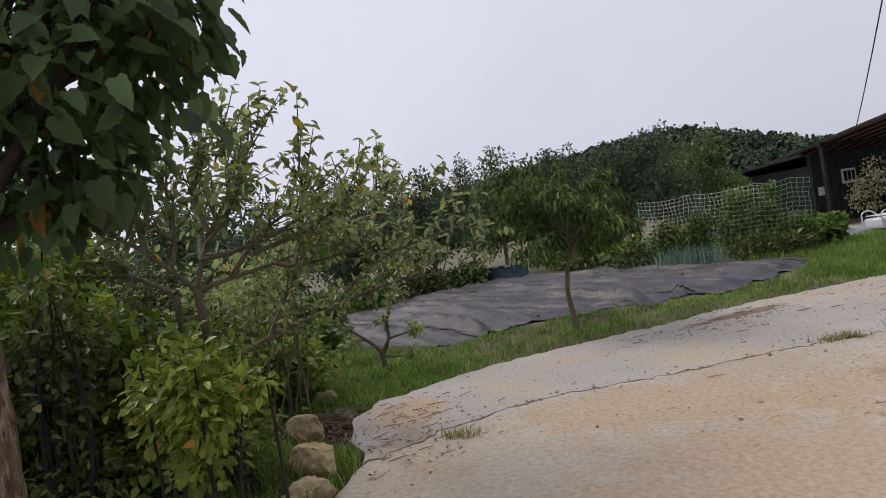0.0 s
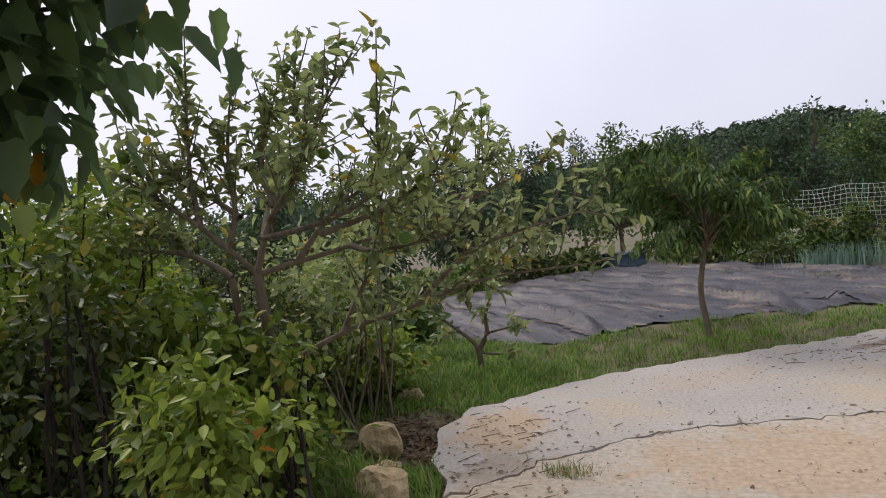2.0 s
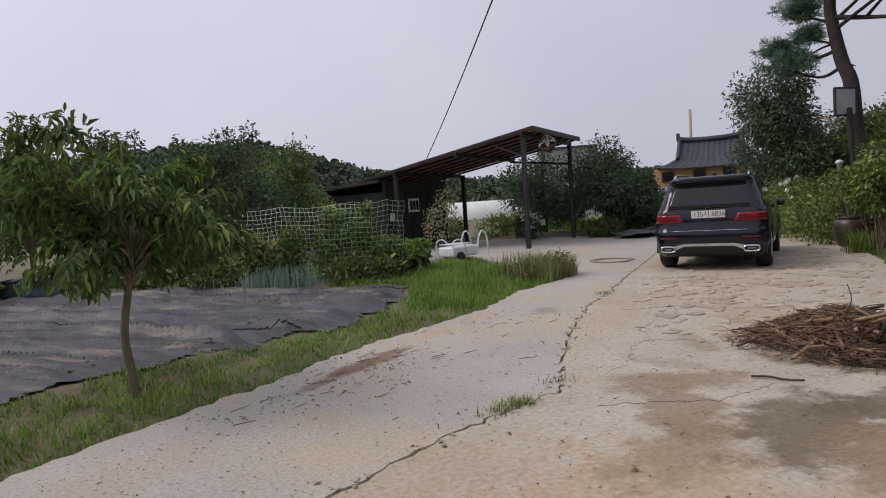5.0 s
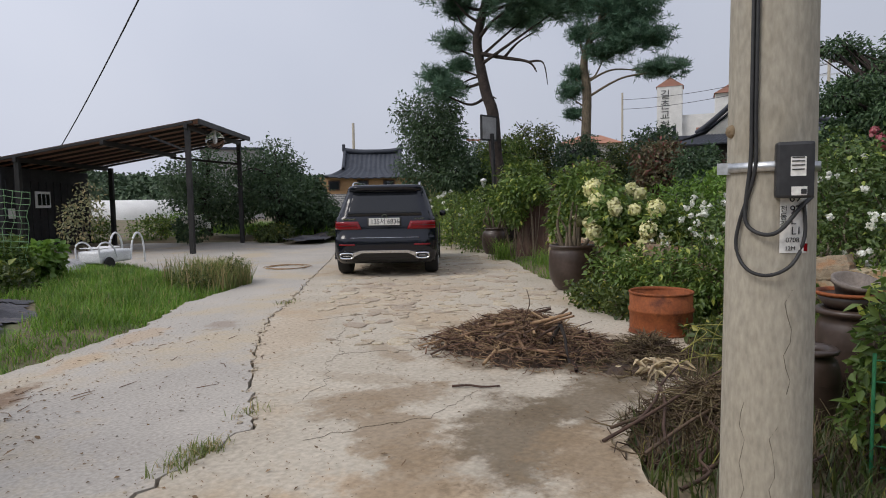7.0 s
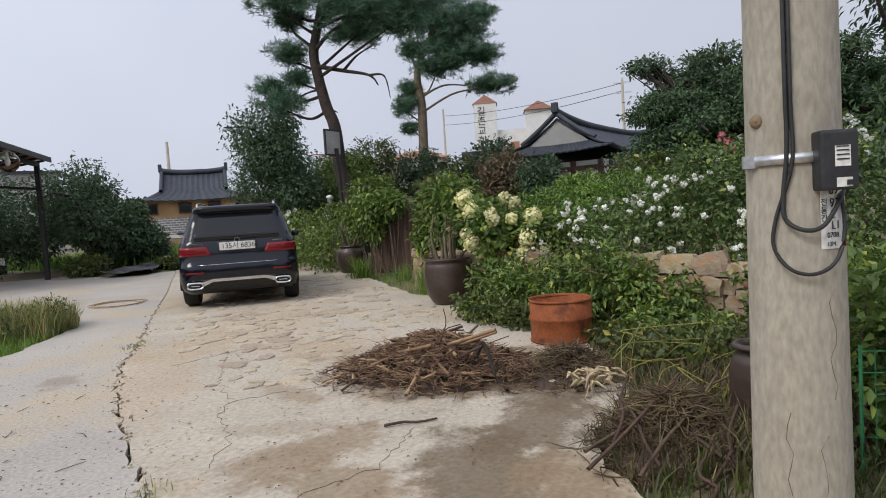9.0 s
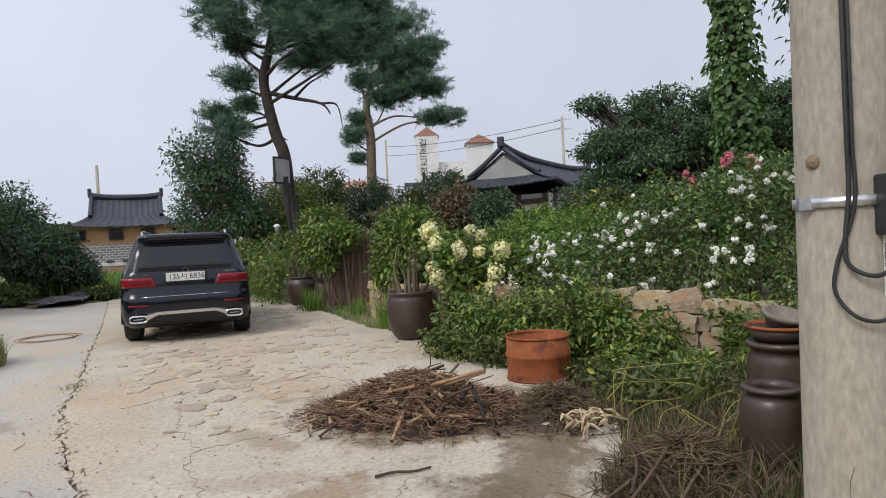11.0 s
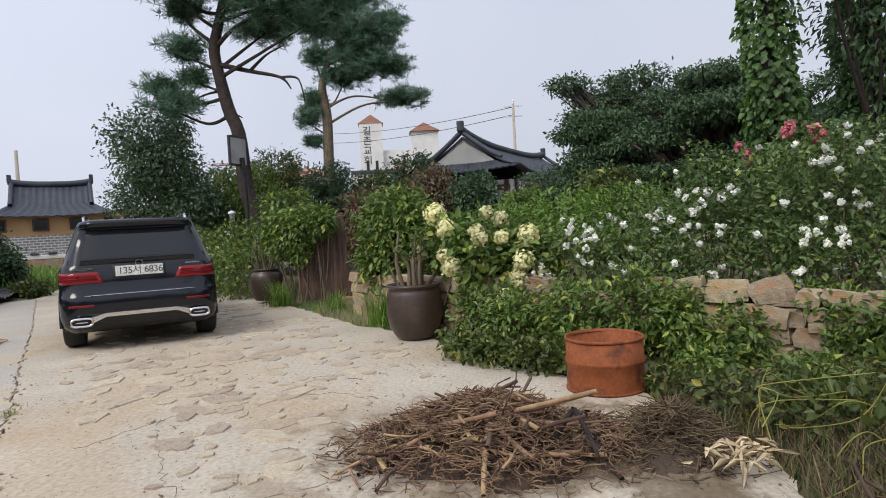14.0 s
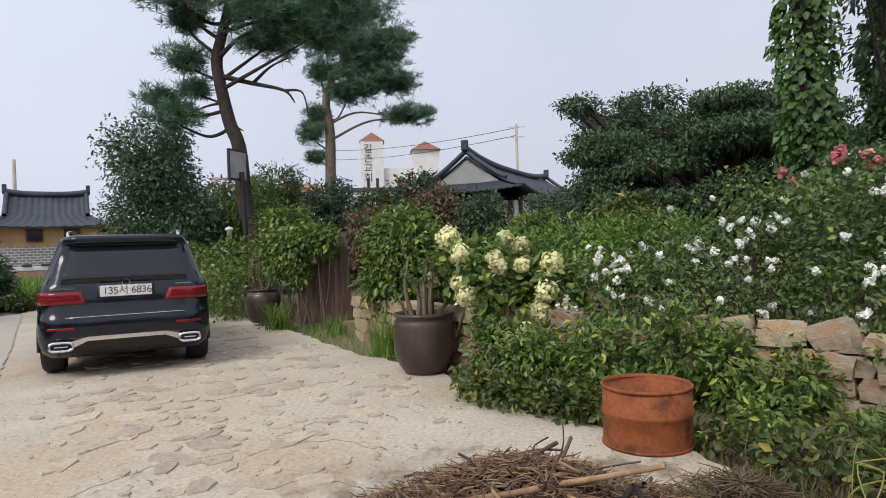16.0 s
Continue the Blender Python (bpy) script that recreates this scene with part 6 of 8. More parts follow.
for k in range(9):
    c = (15.3 + r15.normal() * 0.35, 23.3 + r15.normal() * 0.15, 0.8 + r15.normal() * 0.15)
    leaves("flower_head", blob_leaves(r15, [(*c, 0.11, 0.11, 0.1)], 45, 0.07, 0.9, shell=0.8), L_WHITE, whitef)
edging = thing("black_sheet", (0, 0, 0), "black sheeting weighed down with stones along the bed", "plastic sheet")
edging.matrix_world = pose(18.6, 20.3, 0.06, 0, 0, 28)
bm = bmesh.new()
bmesh.ops.create_grid(bm, x_segments=40, y_segments=10, size=0.5, matrix=Matrix.Diagonal((4.6, 1.3, 1, 1)))
for v in bm.verts:
    v.co.z += 0.12 + 0.10 * math.sin(v.co.x * 3) * math.cos(v.co.y * 3) + r15.normal() * 0.02
part("sheet", bm, TARP, edging, "", True)
green = thing("greenhouse", (0, 0, 0), "long white plastic greenhouse in the distance", "greenhouse")
green.matrix_world = pose(37, 66, -0.3, 0, 0, -30)
bm = bmesh.new()
ring = []
for k in range(13):
    a = math.pi * k / 12
    ring.append((bm.verts.new((-9, -2.4 * math.cos(a), 2.4 * math.sin(a) ** 0.7)), bm.verts.new((9, -2.4 * math.cos(a), 2.4 * math.sin(a) ** 0.7))))
for a, b in zip(ring, ring[1:]):
    bm.faces.new((a[0], a[1], b[1], b[0]))
bm.faces.new([q[0] for q in ring])
bm.faces.new([q[1] for q in ring][::-1])
part("cover", bm, WHITE_WALL, green, "", True)
store = thing("store_building", (0, 0, 0), "plain grey building far behind the shelter", "building")
store.matrix_world = pose(38, 52, 0, 0, 0, -35)
part("wall", box(bmesh.new(), 5, 6, 6.2), GREY_BRICK, store)
part("roof", box(bmesh.new(), 5.4, 6.4, 0.2, pose(0, 0, 6.2)), TILE, store)

# ---- pines ----
def pine(path, radii, pads, label, seed, n_per, limbs, bark=BARK_DARK):
    r = np.random.default_rng(seed)
    t = thing("pine_tree", (0, 0, 0), label, "pine", group="pines")
    p = bend(path, 40)
    tubes = [(p, np.interp(np.linspace(0, 1, 40), np.linspace(0, 1, len(radii)), radii))]
    for li, rad in limbs:
        tubes.append((bend(li, 16), np.linspace(rad, rad * 0.25, 16)))
    V = []
    for (x, y, z, a, b, c) in pads:
        j = np.argmin(np.linalg.norm(p - np.array([x, y, z - 0.8]), axis=1))
        root = p[j]
        end = np.array([x, y, z - c * 0.4])
        tubes.append((bend([root, (root + end) / 2 + r.normal(size=3) * 0.15, end], 12), np.linspace(0.06, 0.02, 12)))
        m = int(n_per * (a * b) ** 0.5)
        q = unit(r, m)
        q[:, 2] = q[:, 2] * 0.75 + 0.1
        tuft = np.array([x, y, z]) + q * np.array([a * 1.5, b * 1.5, c * 2.3]) * (0.35 + 0.65 * r.random((m, 1))) * (0.8 + 0.35 * np.sin(4 * q[:, :1] + 5 * q[:, 1:2] + x))
        for w in tuft[:6]:
            tubes.append((bend([end, (end + w) / 2, w], 6), np.linspace(0.018, 0.006, 6)))
        k = 20
        pos = np.repeat(tuft, k, axis=0)
        ax = unit(r, m * k)
        ax[:, 2] = ax[:, 2] * 0.7 + 0.35
        ln = 0.24 * (0.7 + 0.6 * r.random(m * k))
        V.append(leaf_arrays(pos, ax, unit(r, m * k), ln, np.full(m * k, 0.019), 0.1, 0.05))
    wood("trunk", tubes, bark, t, 8)
    leaves("needles", joined(V), L_PINE, t)


pine([(19.0, 12.35, 0.0), (18.95, 12.5, 1.8), (18.9, 12.74, 2.64), (18.9, 12.85, 4.1), (18.9, 13.09, 4.77), (18.9, 13.31, 5.76), (18.9, 13.39, 6.42), (18.95, 13.21, 7.21), (19.0, 13.03, 8.0), (19.0, 13.04, 8.65), (19.0, 12.58, 10.0)], [0.26, 0.24, 0.21, 0.19, 0.18, 0.16, 0.15, 0.13, 0.11, 0.09, 0.05],
     [(18.9, 14.83, 8.6, 0.55, 0.6, 0.28), (18.6, 14.2, 8.0, 0.65, 0.7, 0.3), (19.3, 14.4, 7.6, 0.5, 0.45, 0.2), (18.9, 12.5, 7.8, 0.85, 0.8, 0.42), (18.6, 11.4, 7.5, 0.9, 0.95, 0.48), (19.3, 12.1, 6.95, 0.8, 0.8, 0.3), (18.8, 10.7, 6.95, 0.8, 0.8, 0.4), (18.9, 14.28, 6.43, 0.42, 0.45, 0.22), (18.9, 15.0, 5.5, 0.36, 0.38, 0.18), (18.7, 14.54, 4.97, 0.5, 0.55, 0.3), (18.9, 14.04, 5.67, 0.3, 0.32, 0.16),
      (18.9, 13.6, 9.2, 0.9, 0.95, 0.45), (18.7, 12.2, 9.0, 1.0, 1.0, 0.5), (19.2, 11.0, 8.6, 0.9, 0.95, 0.45), (18.9, 12.6, 10.4, 0.9, 0.95, 0.5), (19.0, 14.4, 9.7, 0.7, 0.75, 0.35), (18.9, 11.6, 9.8, 0.8, 0.85, 0.4), (19.6, 10.2, 7.8, 0.6, 0.6, 0.3), (19.2, 11.8, 7.9, 0.8, 0.8, 0.4), (18.7, 10.2, 7.4, 0.6, 0.7, 0.4), (18.8, 9.9, 8.3, 0.7, 0.7, 0.4), (19.0, 12.6, 8.5, 0.8, 0.8, 0.4)],
     "tall leaning red pine with dark trunk and cloud-like needle pads", 201, 330,
     [([(18.9, 13.3, 6.0), (18.9, 12.43, 5.75), (18.85, 11.57, 5.5), (18.8, 11.28, 5.17)], 0.075), ([(18.85, 11.57, 5.5), (18.8, 11.07, 5.4), (18.8, 10.92, 4.75)], 0.04), ([(18.9, 12.43, 5.75), (18.8, 11.9, 6.1), (18.8, 11.4, 6.3)], 0.05), ([(18.9, 13.09, 4.72), (18.9, 12.85, 4.62), (18.9, 12.72, 4.55)], 0.04), ([(18.9, 13.2, 5.3), (18.9, 13.7, 5.25), (18.8, 14.4, 5.0)], 0.045), ([(18.9, 13.39, 6.42), (18.7, 12.6, 6.9), (18.7, 11.8, 7.1)], 0.07)])
pine([(27.1, 13.25, 0.0), (27.0, 13.22, 1.87), (27.0, 13.19, 3.73), (27.0, 13.14, 5.82), (27.0, 13.27, 6.99), (27.0, 13.01, 7.9), (27.0, 12.53, 8.77), (27.0, 12.22, 10.35)], [0.26, 0.25, 0.22, 0.2, 0.17, 0.14, 0.1, 0.05],
     [(27.0, 13.89, 5.88, 0.5, 0.45, 0.42), (27.0, 13.61, 6.56, 0.4, 0.35, 0.25), (27.0, 12.35, 7.37, 0.9, 0.95, 0.4), (27.0, 11.37, 7.74, 1.0, 1.05, 0.45), (27.0, 10.1, 6.35, 0.8, 0.85, 0.24), (27.2, 10.43, 7.64, 0.65, 0.65, 0.35), (27.0, 10.6, 9.24, 0.75, 0.75, 0.35), (27.0, 11.74, 10.29, 1.0, 1.1, 0.45), (26.8, 13.16, 10.9, 1.0, 1.0, 0.4), (27.0, 13.68, 4.93, 0.32, 0.3, 0.16), (26.7, 12.0, 9.1, 1.0, 1.0, 0.45), (27.2, 13.3, 9.4, 0.9, 0.9, 0.4), (27.0, 12.1, 8.3, 0.9, 0.9, 0.4), (27.1, 11.0, 8.6, 0.8, 0.8, 0.4), (26.9, 13.4, 8.2, 0.5, 0.5, 0.35)],
     "second pine with reddish trunk and layered needle pads", 202, 300, [([(27.0, 13.2, 6.2), (27.0, 12.0, 6.6), (27.0, 10.3, 6.25)], 0.06)], BARK_GREY)

# ---- far right trees ----
r16 = np.random.default_rng(33)
bl = []
for k in range(120):
    d = unit(r16, 1)[0] * (0.55 + 0.45 * r16.random() ** 0.5)
    bl.append((22.4 + 2.6 * d[0], 0.35 + 3.9 * d[1], 3.2 + 2.5 * d[2] - 0.45 * d[1] + 0.2 * r16.normal(), *[0.45 + 0.8 * r16.random()] * 2, 0.14 + 0.16 * r16.random()))
for k in range(22):
    bl.append((22.2 + 0.8 * r16.normal(), 2.9 + 0.7 * r16.normal(), 2.4 + 1.8 * r16.random(), 0.7, 0.7, 0.3))
for k in range(26):
    bl.append((24.5 + 0.8 * r16.normal(), 2.6 + 0.8 * r16.normal(), 4.4 + 1.5 * r16.random(), 0.6, 0.6, 0.25))
blob_tree((22.2, -0.1, 0), bl, 110000, 0.12, L_CEDAR, BARK_DARK, "broad dark evergreen tree with layered spreading branches", seed=210, r_trunk=0.2, aspect=0.4, hang=0.25, shell=0.2)
for k, (x, y, h, w, m) in enumerate([(20.8, 15.8, 5.2, 2.15, L_DARK), (24.0, 13.5, 4.2, 1.6, L_UNDER), (26, 17.5, 4.0, 1.6, L_DARK), (19.6, 7.6, 2.9, 1.2, L_RED), (18.6, 6.4, 2.6, 1.0, L_DARK), (17.6, 8.8, 2.3, 1.0, L_RED), (22.5, 8.6, 3.6, 1.3, L_DARK), (25, 10.5, 3.4, 1.5, L_UNDER), (17.8, 10.8, 2.4, 1.1, L_HEDGE), (33, 27, 2.6, 1.3, L_PALE), (27.0, 21.0, 2.6, 1.1, L_PALE), (16.5, 5.2, 2.0, 0.9, L_HEDGE), (14.8, 3.6, 2.2, 1.1, L_UNDER), (30, 4.5, 3.5, 1.8, L_DARK), (29, 12.5, 3.2, 1.8, L_DARK), (21.6, 13.4, 3.5, 1.5, L_HEDGE), (23.4, 11.6, 3.6, 1.5, L_DARK), (24.5, 15.2, 4.0, 1.6, L_UNDER)]):
    bl = [(x + w * 0.45 * math.cos(a), y + w * 0.45 * math.sin(a), h * f, w * 0.55, w * 0.55, h * 0.16) for a, f in ((0, 0.4), (2, 0.5), (4, 0.45), (1, 0.66), (3.2, 0.7), (5, 0.33), (2.6, 0.85))] + [(x, y, h * 0.92, w * 0.25, w * 0.25, h * 0.12)]
    blob_tree((x, y, 0), bl, 9000 + (13000 if h > 5 else 0), 0.11, m, BARK_DARK, "garden tree with dense green crown behind the hedge", seed=220 + k, r_trunk=0.1, group="garden trees", shell=0.3)


def ivy_trunk(x, y, h, r0, r1, n, label, seed, lean=(0, 0)):
    r = np.random.default_rng(seed)
    t = thing("ivy_covered_tree", (0, 0, 0), label, "tree")
    path = bend([(x, y, 0), (x + lean[0] * 0.4, y + lean[1] * 0.4, h * 0.4), (x + lean[0], y + lean[1], h)], 16)
    tube("trunk", path, np.linspace(r0 * 0.45, r1 * 0.35, 16), BARK_DARK, t)
    s = r.random(n)
    a = r.random(n) * 2 * np.pi
    c = np.column_stack([np.interp(s, np.linspace(0, 1, 16), path[:, i]) for i in range(3)])
    rad = (r0 + (r1 - r0) * s) * (0.85 + 0.2 * np.sin(s * 40 + 2 * a) + 0.12 * r.normal(size=n))
    d = np.column_stack([np.cos(a), np.sin(a), np.zeros(n)])
    ax = d * 0.5 + unit(r, n) * 0.4 + np.array([0, 0, -0.6])
    ln = 0.105 * (0.7 + 0.6 * r.random(n))
    leaves("ivy", leaf_arrays(c + d * rad[:, None], ax, d + unit(r, n) * 0.4, ln, ln * 0.85, 0.15, 0.2), L_IVY, t)
    return t


ivy_trunk(12.45, 1.65, 7.5, 0.36, 0.30, 6500, "tall tree trunk wrapped thickly in green ivy", 230, (0.1, 0.25))
ivy_trunk(15.8, -0.9, 8.5, 0.6, 0.5, 13000, "second ivy-covered trunk standing behind the roses", 231, (-0.2, -0.2))
blob_tree((15.5, -1.0, 0), [(14.5, 0.0, 5.6, 0.9, 0.9, 0.5), (15.0, -1.0, 4.6, 1.2, 1.2, 0.9), (13.6, 0.4, 6.8, 1.0, 1.2, 0.6), (14.6, -0.6, 7.4, 1.4, 1.4, 0.8), (12.7, 0.9, 7.2, 0.9, 0.9, 0.5), (15.5, -2.0, 6.0, 1.5, 1.5, 1.0), (15.8, -1.5, 3.2, 1.4, 1.4, 1.0), (15.2, -0.3, 2.2, 1.2, 1.2, 0.9)], 9000, 0.15, L_CEDAR, BARK_DARK,
          "dark overhanging tree behind the roses", seed=232, r_trunk=0.07, hang=0.8, aspect=0.35, shell=0.3)

# ---- far hills and woods ----
HILL_TOP = [(-180, 9), (-120, 8), (-60, 7), (-38, 8.5), (-20, 11), (-5, 16), (4, 19), (9, 20), (13, 16), (19, 11), (28, 7), (40, 6.5), (60, 7), (75, 8), (84, 10), (92, 13), (100, 16), (115, 14), (140, 10), (180, 9)]
th = np.radians(np.arange(-180, 180, 0.4))
top = np.interp(np.degrees(th), [a for a, _ in HILL_TOP], [b for _, b in HILL_TOP])
hv, nt = [], len(th)
r17 = np.random.default_rng(55)
for d, f in ((128, -0.02), (134, 0.35), (141, 0.62), (148, 0.82), (156, 0.97), (164, 1.0), (185, 0.9), (230, 0.5)):
    nz = r17.normal(size=nt) * 0.5 + 0.6 * np.sin(np.arange(nt) * 1.9 + d)
    hv.append(np.column_stack([d * np.sin(th), d * np.cos(th), np.maximum(top * f + (nz if f > 0 else 0), -0.5)]))
hv = np.concatenate(hv)
ii = np.arange(nt)
hf = np.concatenate([np.stack([k * nt + ii, k * nt + (ii + 1) % nt, (k + 1) * nt + (ii + 1) % nt, (k + 1) * nt + ii], -1) for k in range(7)])
tagged(arrays("hill_ground", hv, hf, HILL, None, True), "low hills covered in dark woods on the horizon", "hill", kind="structure")
n = 15000
a = r17.random(n) * 2 * np.pi - np.pi
s = r17.random(n)
d = 130 + 34 * s
hz = np.interp(np.degrees(a), [q for q, _ in HILL_TOP], [q for _, q in HILL_TOP]) * np.interp(s, [0, 0.2, 0.5, 1], [0, 0.45, 0.8, 1.0])
cl = np.column_stack([d * np.sin(a), d * np.cos(a), hz])
k = 14
pos = np.repeat(cl, k, axis=0)
dr = unit(r17, n * k)
dr[:, 2] = np.abs(dr[:, 2])
pos = pos + dr * np.array([1.6, 1.6, 1.9]) * (0.7 + 0.3 * r17.random((n * k, 1)))
lv = leaf_arrays(pos, unit(r17, n * k), dr, np.full(n * k, 1.0), np.full(n * k, 0.8), 0.1, 0.1)
tagged(leaves("far_woods", lv, L_FAR), "far dark woodland crowns on the hills", "woods", kind="stuff")


# ---- rubble wall under the roses ----
WALL = [(6.9, 0.2), (8.1, 1.9), (8.85, 2.9), (9.35, 3.9), (9.9, 4.9), (10.6, 5.75), (11.7, 6.75), (13.3, 8.1)]
wall_thing = thing("stone_wall", (0, 0, 0), "low dry-stone retaining wall of tan rubble, partly overgrown", "wall", kind="structure")
for a, b in zip(WALL, WALL[1:]):
    d = Vector((b[0] - a[0], b[1] - a[1], 0))
    m = Matrix.Translation((a[0], a[1], 0)) @ d.to_track_quat("X", "Z").to_matrix().to_4x4()
    part("wall_core", box(bmesh.new(), d.length, 0.30, 0.60, m @ pose(d.length / 2, -0.20, 0)), MORTAR, wall_thing)
r20 = np.random.default_rng(61)
stone_meshes = []
for k in range(12):
    bm = box(bmesh.new(), 1, 1, 1, pose(0, 0, -0.5))
    bmesh.ops.subdivide_edges(bm, edges=bm.edges[:], cuts=1, use_grid_fill=True)
    for v in bm.verts:
        v.co = Vector((v.co.x * (1 - 0.18 * abs(v.co.z)), v.co.y, v.co.z * (1 - 0.12 * abs(v.co.x)))) + Vector(r20.normal(size=3)) * 0.045
    me = bpy.data.meshes.new("stone")
    bm.to_mesh(me)
    bm.free()
    me.materials.append(STONE)
    stone_meshes.append(me)
for a, b in zip(WALL[1:], WALL[2:]):
    d = Vector((b[0] - a[0], b[1] - a[1], 0))
    ln = d.length
    m = Matrix.Translation((a[0], a[1], 0)) @ d.to_track_quat("X", "Z").to_matrix().to_4x4()
    z = 0.0
    while z < 0.60:
        h = 0.13 + 0.10 * r20.random()
        x = -0.05 * r20.random()
        while x < ln:
            w = 0.18 + 0.30 * r20.random() ** 1.3
            o = new("stone", stone_meshes[int(r20.integers(12))])
            o.parent = wall_thing
            o.matrix_world = m @ pose(x + w / 2, 0.0, z + h / 2, r20.normal() * 3, r20.normal() * 4, r20.normal() * 5) @ Matrix.Diagonal((w * 1.0, 0.17 + 0.05 * r20.random(), h * 0.97, 1))
            x += w
        z += h
slab("planting_bed", [(x, y) for x, y in WALL] + [(20, 9), (20, -3), (8, -3)], 0.58, 0.55, SOIL, "raised planting bed of dark soil behind the wall", "garden bed")


# ---- hedge, roses, climbers ----
def climber(name, blobs, n, size, leaf, label, seed, category="climber", aspect=0.6, hang=0.4, base_z=0.1, shell=0.45, stems=4):
    return shrub(blobs, n, size, leaf, label, category, seed, aspect, hang, 0.2, name, stems, BARK, shell, base_z)


ROSE_BLOBS = [(9.45, 0.7, 1.25, 0.8, 0.8, 0.7), (9.9, 1.7, 1.3, 0.8, 0.75, 0.72), (9.85, 2.5, 1.3, 0.75, 0.7, 0.68), (9.95, 3.3, 1.12, 0.7, 0.65, 0.55), (10.15, 4.0, 0.98, 0.65, 0.6, 0.48), (10.5, 4.7, 0.95, 0.6, 0.6, 0.45),
              (10.6, 2.2, 1.55, 0.7, 0.8, 0.6), (9.25, 2.75, 1.0, 0.35, 0.5, 0.35), (9.15, 1.7, 0.95, 0.5, 0.6, 0.4), (10.9, 3.3, 1.3, 0.8, 0.9, 0.6), (9.55, 3.75, 0.85, 0.35, 0.5, 0.38), (8.6, 0.9, 0.95, 0.6, 0.6, 0.5), (9.6, 2.0, 1.9, 0.45, 0.5, 0.3), (10.3, 3.0, 1.7, 0.5, 0.5, 0.3)]
rose = climber("rose_hedge", ROSE_BLOBS, 15000, 0.062, L_ROSE, "sprawling rose hedge with clusters of white flowers over the wall", 301, "rose hedge", 0.6, 0.15, 0.5)
r21 = np.random.default_rng(302)


def blossoms(parent, centres, rad, petals, size, material, name="flower_head"):
    for c in centres:
        k = rad * (0.75 + 0.5 * r21.random())
        d = unit(r21, petals)
        ax = np.cross(d, unit(r21, petals))
        ln = size * (0.8 + 0.4 * r21.random(petals))
        leaves(name, leaf_arrays(np.array(c) + d * k * (0.55 + 0.4 * r21.random((petals, 1))) - ax * ln[:, None] * 0.4, ax + d * 0.25, d, ln, ln * 0.95, -0.12, 0.1), material, parent)


def skin(blobs, n, toward=(-0.85, 0.1, 0.35), out=1.02):
    """Points on the outer side of blobs that faces the road."""
    res = []
    b = np.array(blobs)
    t = np.array(toward)
    while len(res) < n:
        q = b[int(r21.integers(len(b)))]
        d = unit(r21, 1)[0]
        if d @ t < 0.25:
            continue
        p = q[:3] + d * q[3:] * out
        if all(np.sum(((p - o[:3]) / o[3:]) ** 2) > 0.85 for o in b):
            res.append(p)
    return res


singles, clusters = skin(ROSE_BLOBS[:8] + ROSE_BLOBS[9:13], 95), skin(ROSE_BLOBS[1:8], 18)
blossoms(rose, singles, 0.033, 32, 0.035, L_WHITE)
for c in clusters:
    blossoms(rose, [c + r21.normal(size=3) * 0.045 for _ in range(4)], 0.026, 26, 0.028, L_WHITE)
pink = climber("climbing_rose", [(10.9, 2.6, 1.8, 0.35, 0.4, 0.35), (10.6, 2.05, 2.05, 0.4, 0.35, 0.3), (10.8, 3.1, 1.9, 0.25, 0.25, 0.35), (10.5, 1.6, 1.9, 0.4, 0.4, 0.35)], 2200, 0.06, L_ROSE, "climbing rose with pink-red blooms above the hedge", 303, "rose", base_z=0.5)
blossoms(pink, [(10.55, 2.78, 2.13), (10.5, 2.72, 2.03), (10.55, 2.70, 1.95), (10.4, 2.30, 2.30), (10.35, 2.34, 2.22), (10.4, 2.05, 2.25), (10.38, 1.98, 2.18), (10.42, 2.02, 2.12)], 0.055, 55, 0.05, L_PINK)
face = climber("wall_creeper", [(9.15, 4.15, 0.5, 0.3, 0.4, 0.45), (9.45, 4.75, 0.45, 0.3, 0.35, 0.4), (9.0, 3.8, 0.4, 0.25, 0.25, 0.4), (9.2, 4.5, 0.2, 0.4, 0.45, 0.22), (8.65, 3.6, 0.15, 0.3, 0.3, 0.16), (9.75, 5.3, 0.4, 0.3, 0.35, 0.35), (8.3, 3.0, 0.1, 0.3, 0.35, 0.1), (10.1, 5.75, 0.35, 0.3, 0.3, 0.35), (7.95, 2.4, 0.2, 0.35, 0.4, 0.2), (8.35, 1.85, 0.5, 0.25, 0.3, 0.45), (7.9, 3.1, 0.16, 0.4, 0.4, 0.16), (9.0, 2.75, 0.66, 0.14, 0.5, 0.10), (9.1, 3.3, 0.6, 0.12, 0.2, 0.14), (8.75, 3.35, 0.3, 0.2, 0.3, 0.3), (8.25, 2.3, 0.4, 0.16, 0.3, 0.35), (8.45, 2.55, 0.25, 0.16, 0.25, 0.25), (8.1, 2.0, 0.5, 0.2, 0.3, 0.3), (8.3, 2.15, 0.3, 0.15, 0.3, 0.3), (8.65, 2.6, 0.6, 0.12, 0.3, 0.1), (8.5, 2.5, 0.45, 0.14, 0.25, 0.22), (8.28, 2.2, 0.5, 0.16, 0.25, 0.22)], 14500, 0.075, L_HEDGE,
               "five-leaved creeper hanging over the stone wall", 304, "creeper", 0.45, 0.35, 0.0, 0.3)
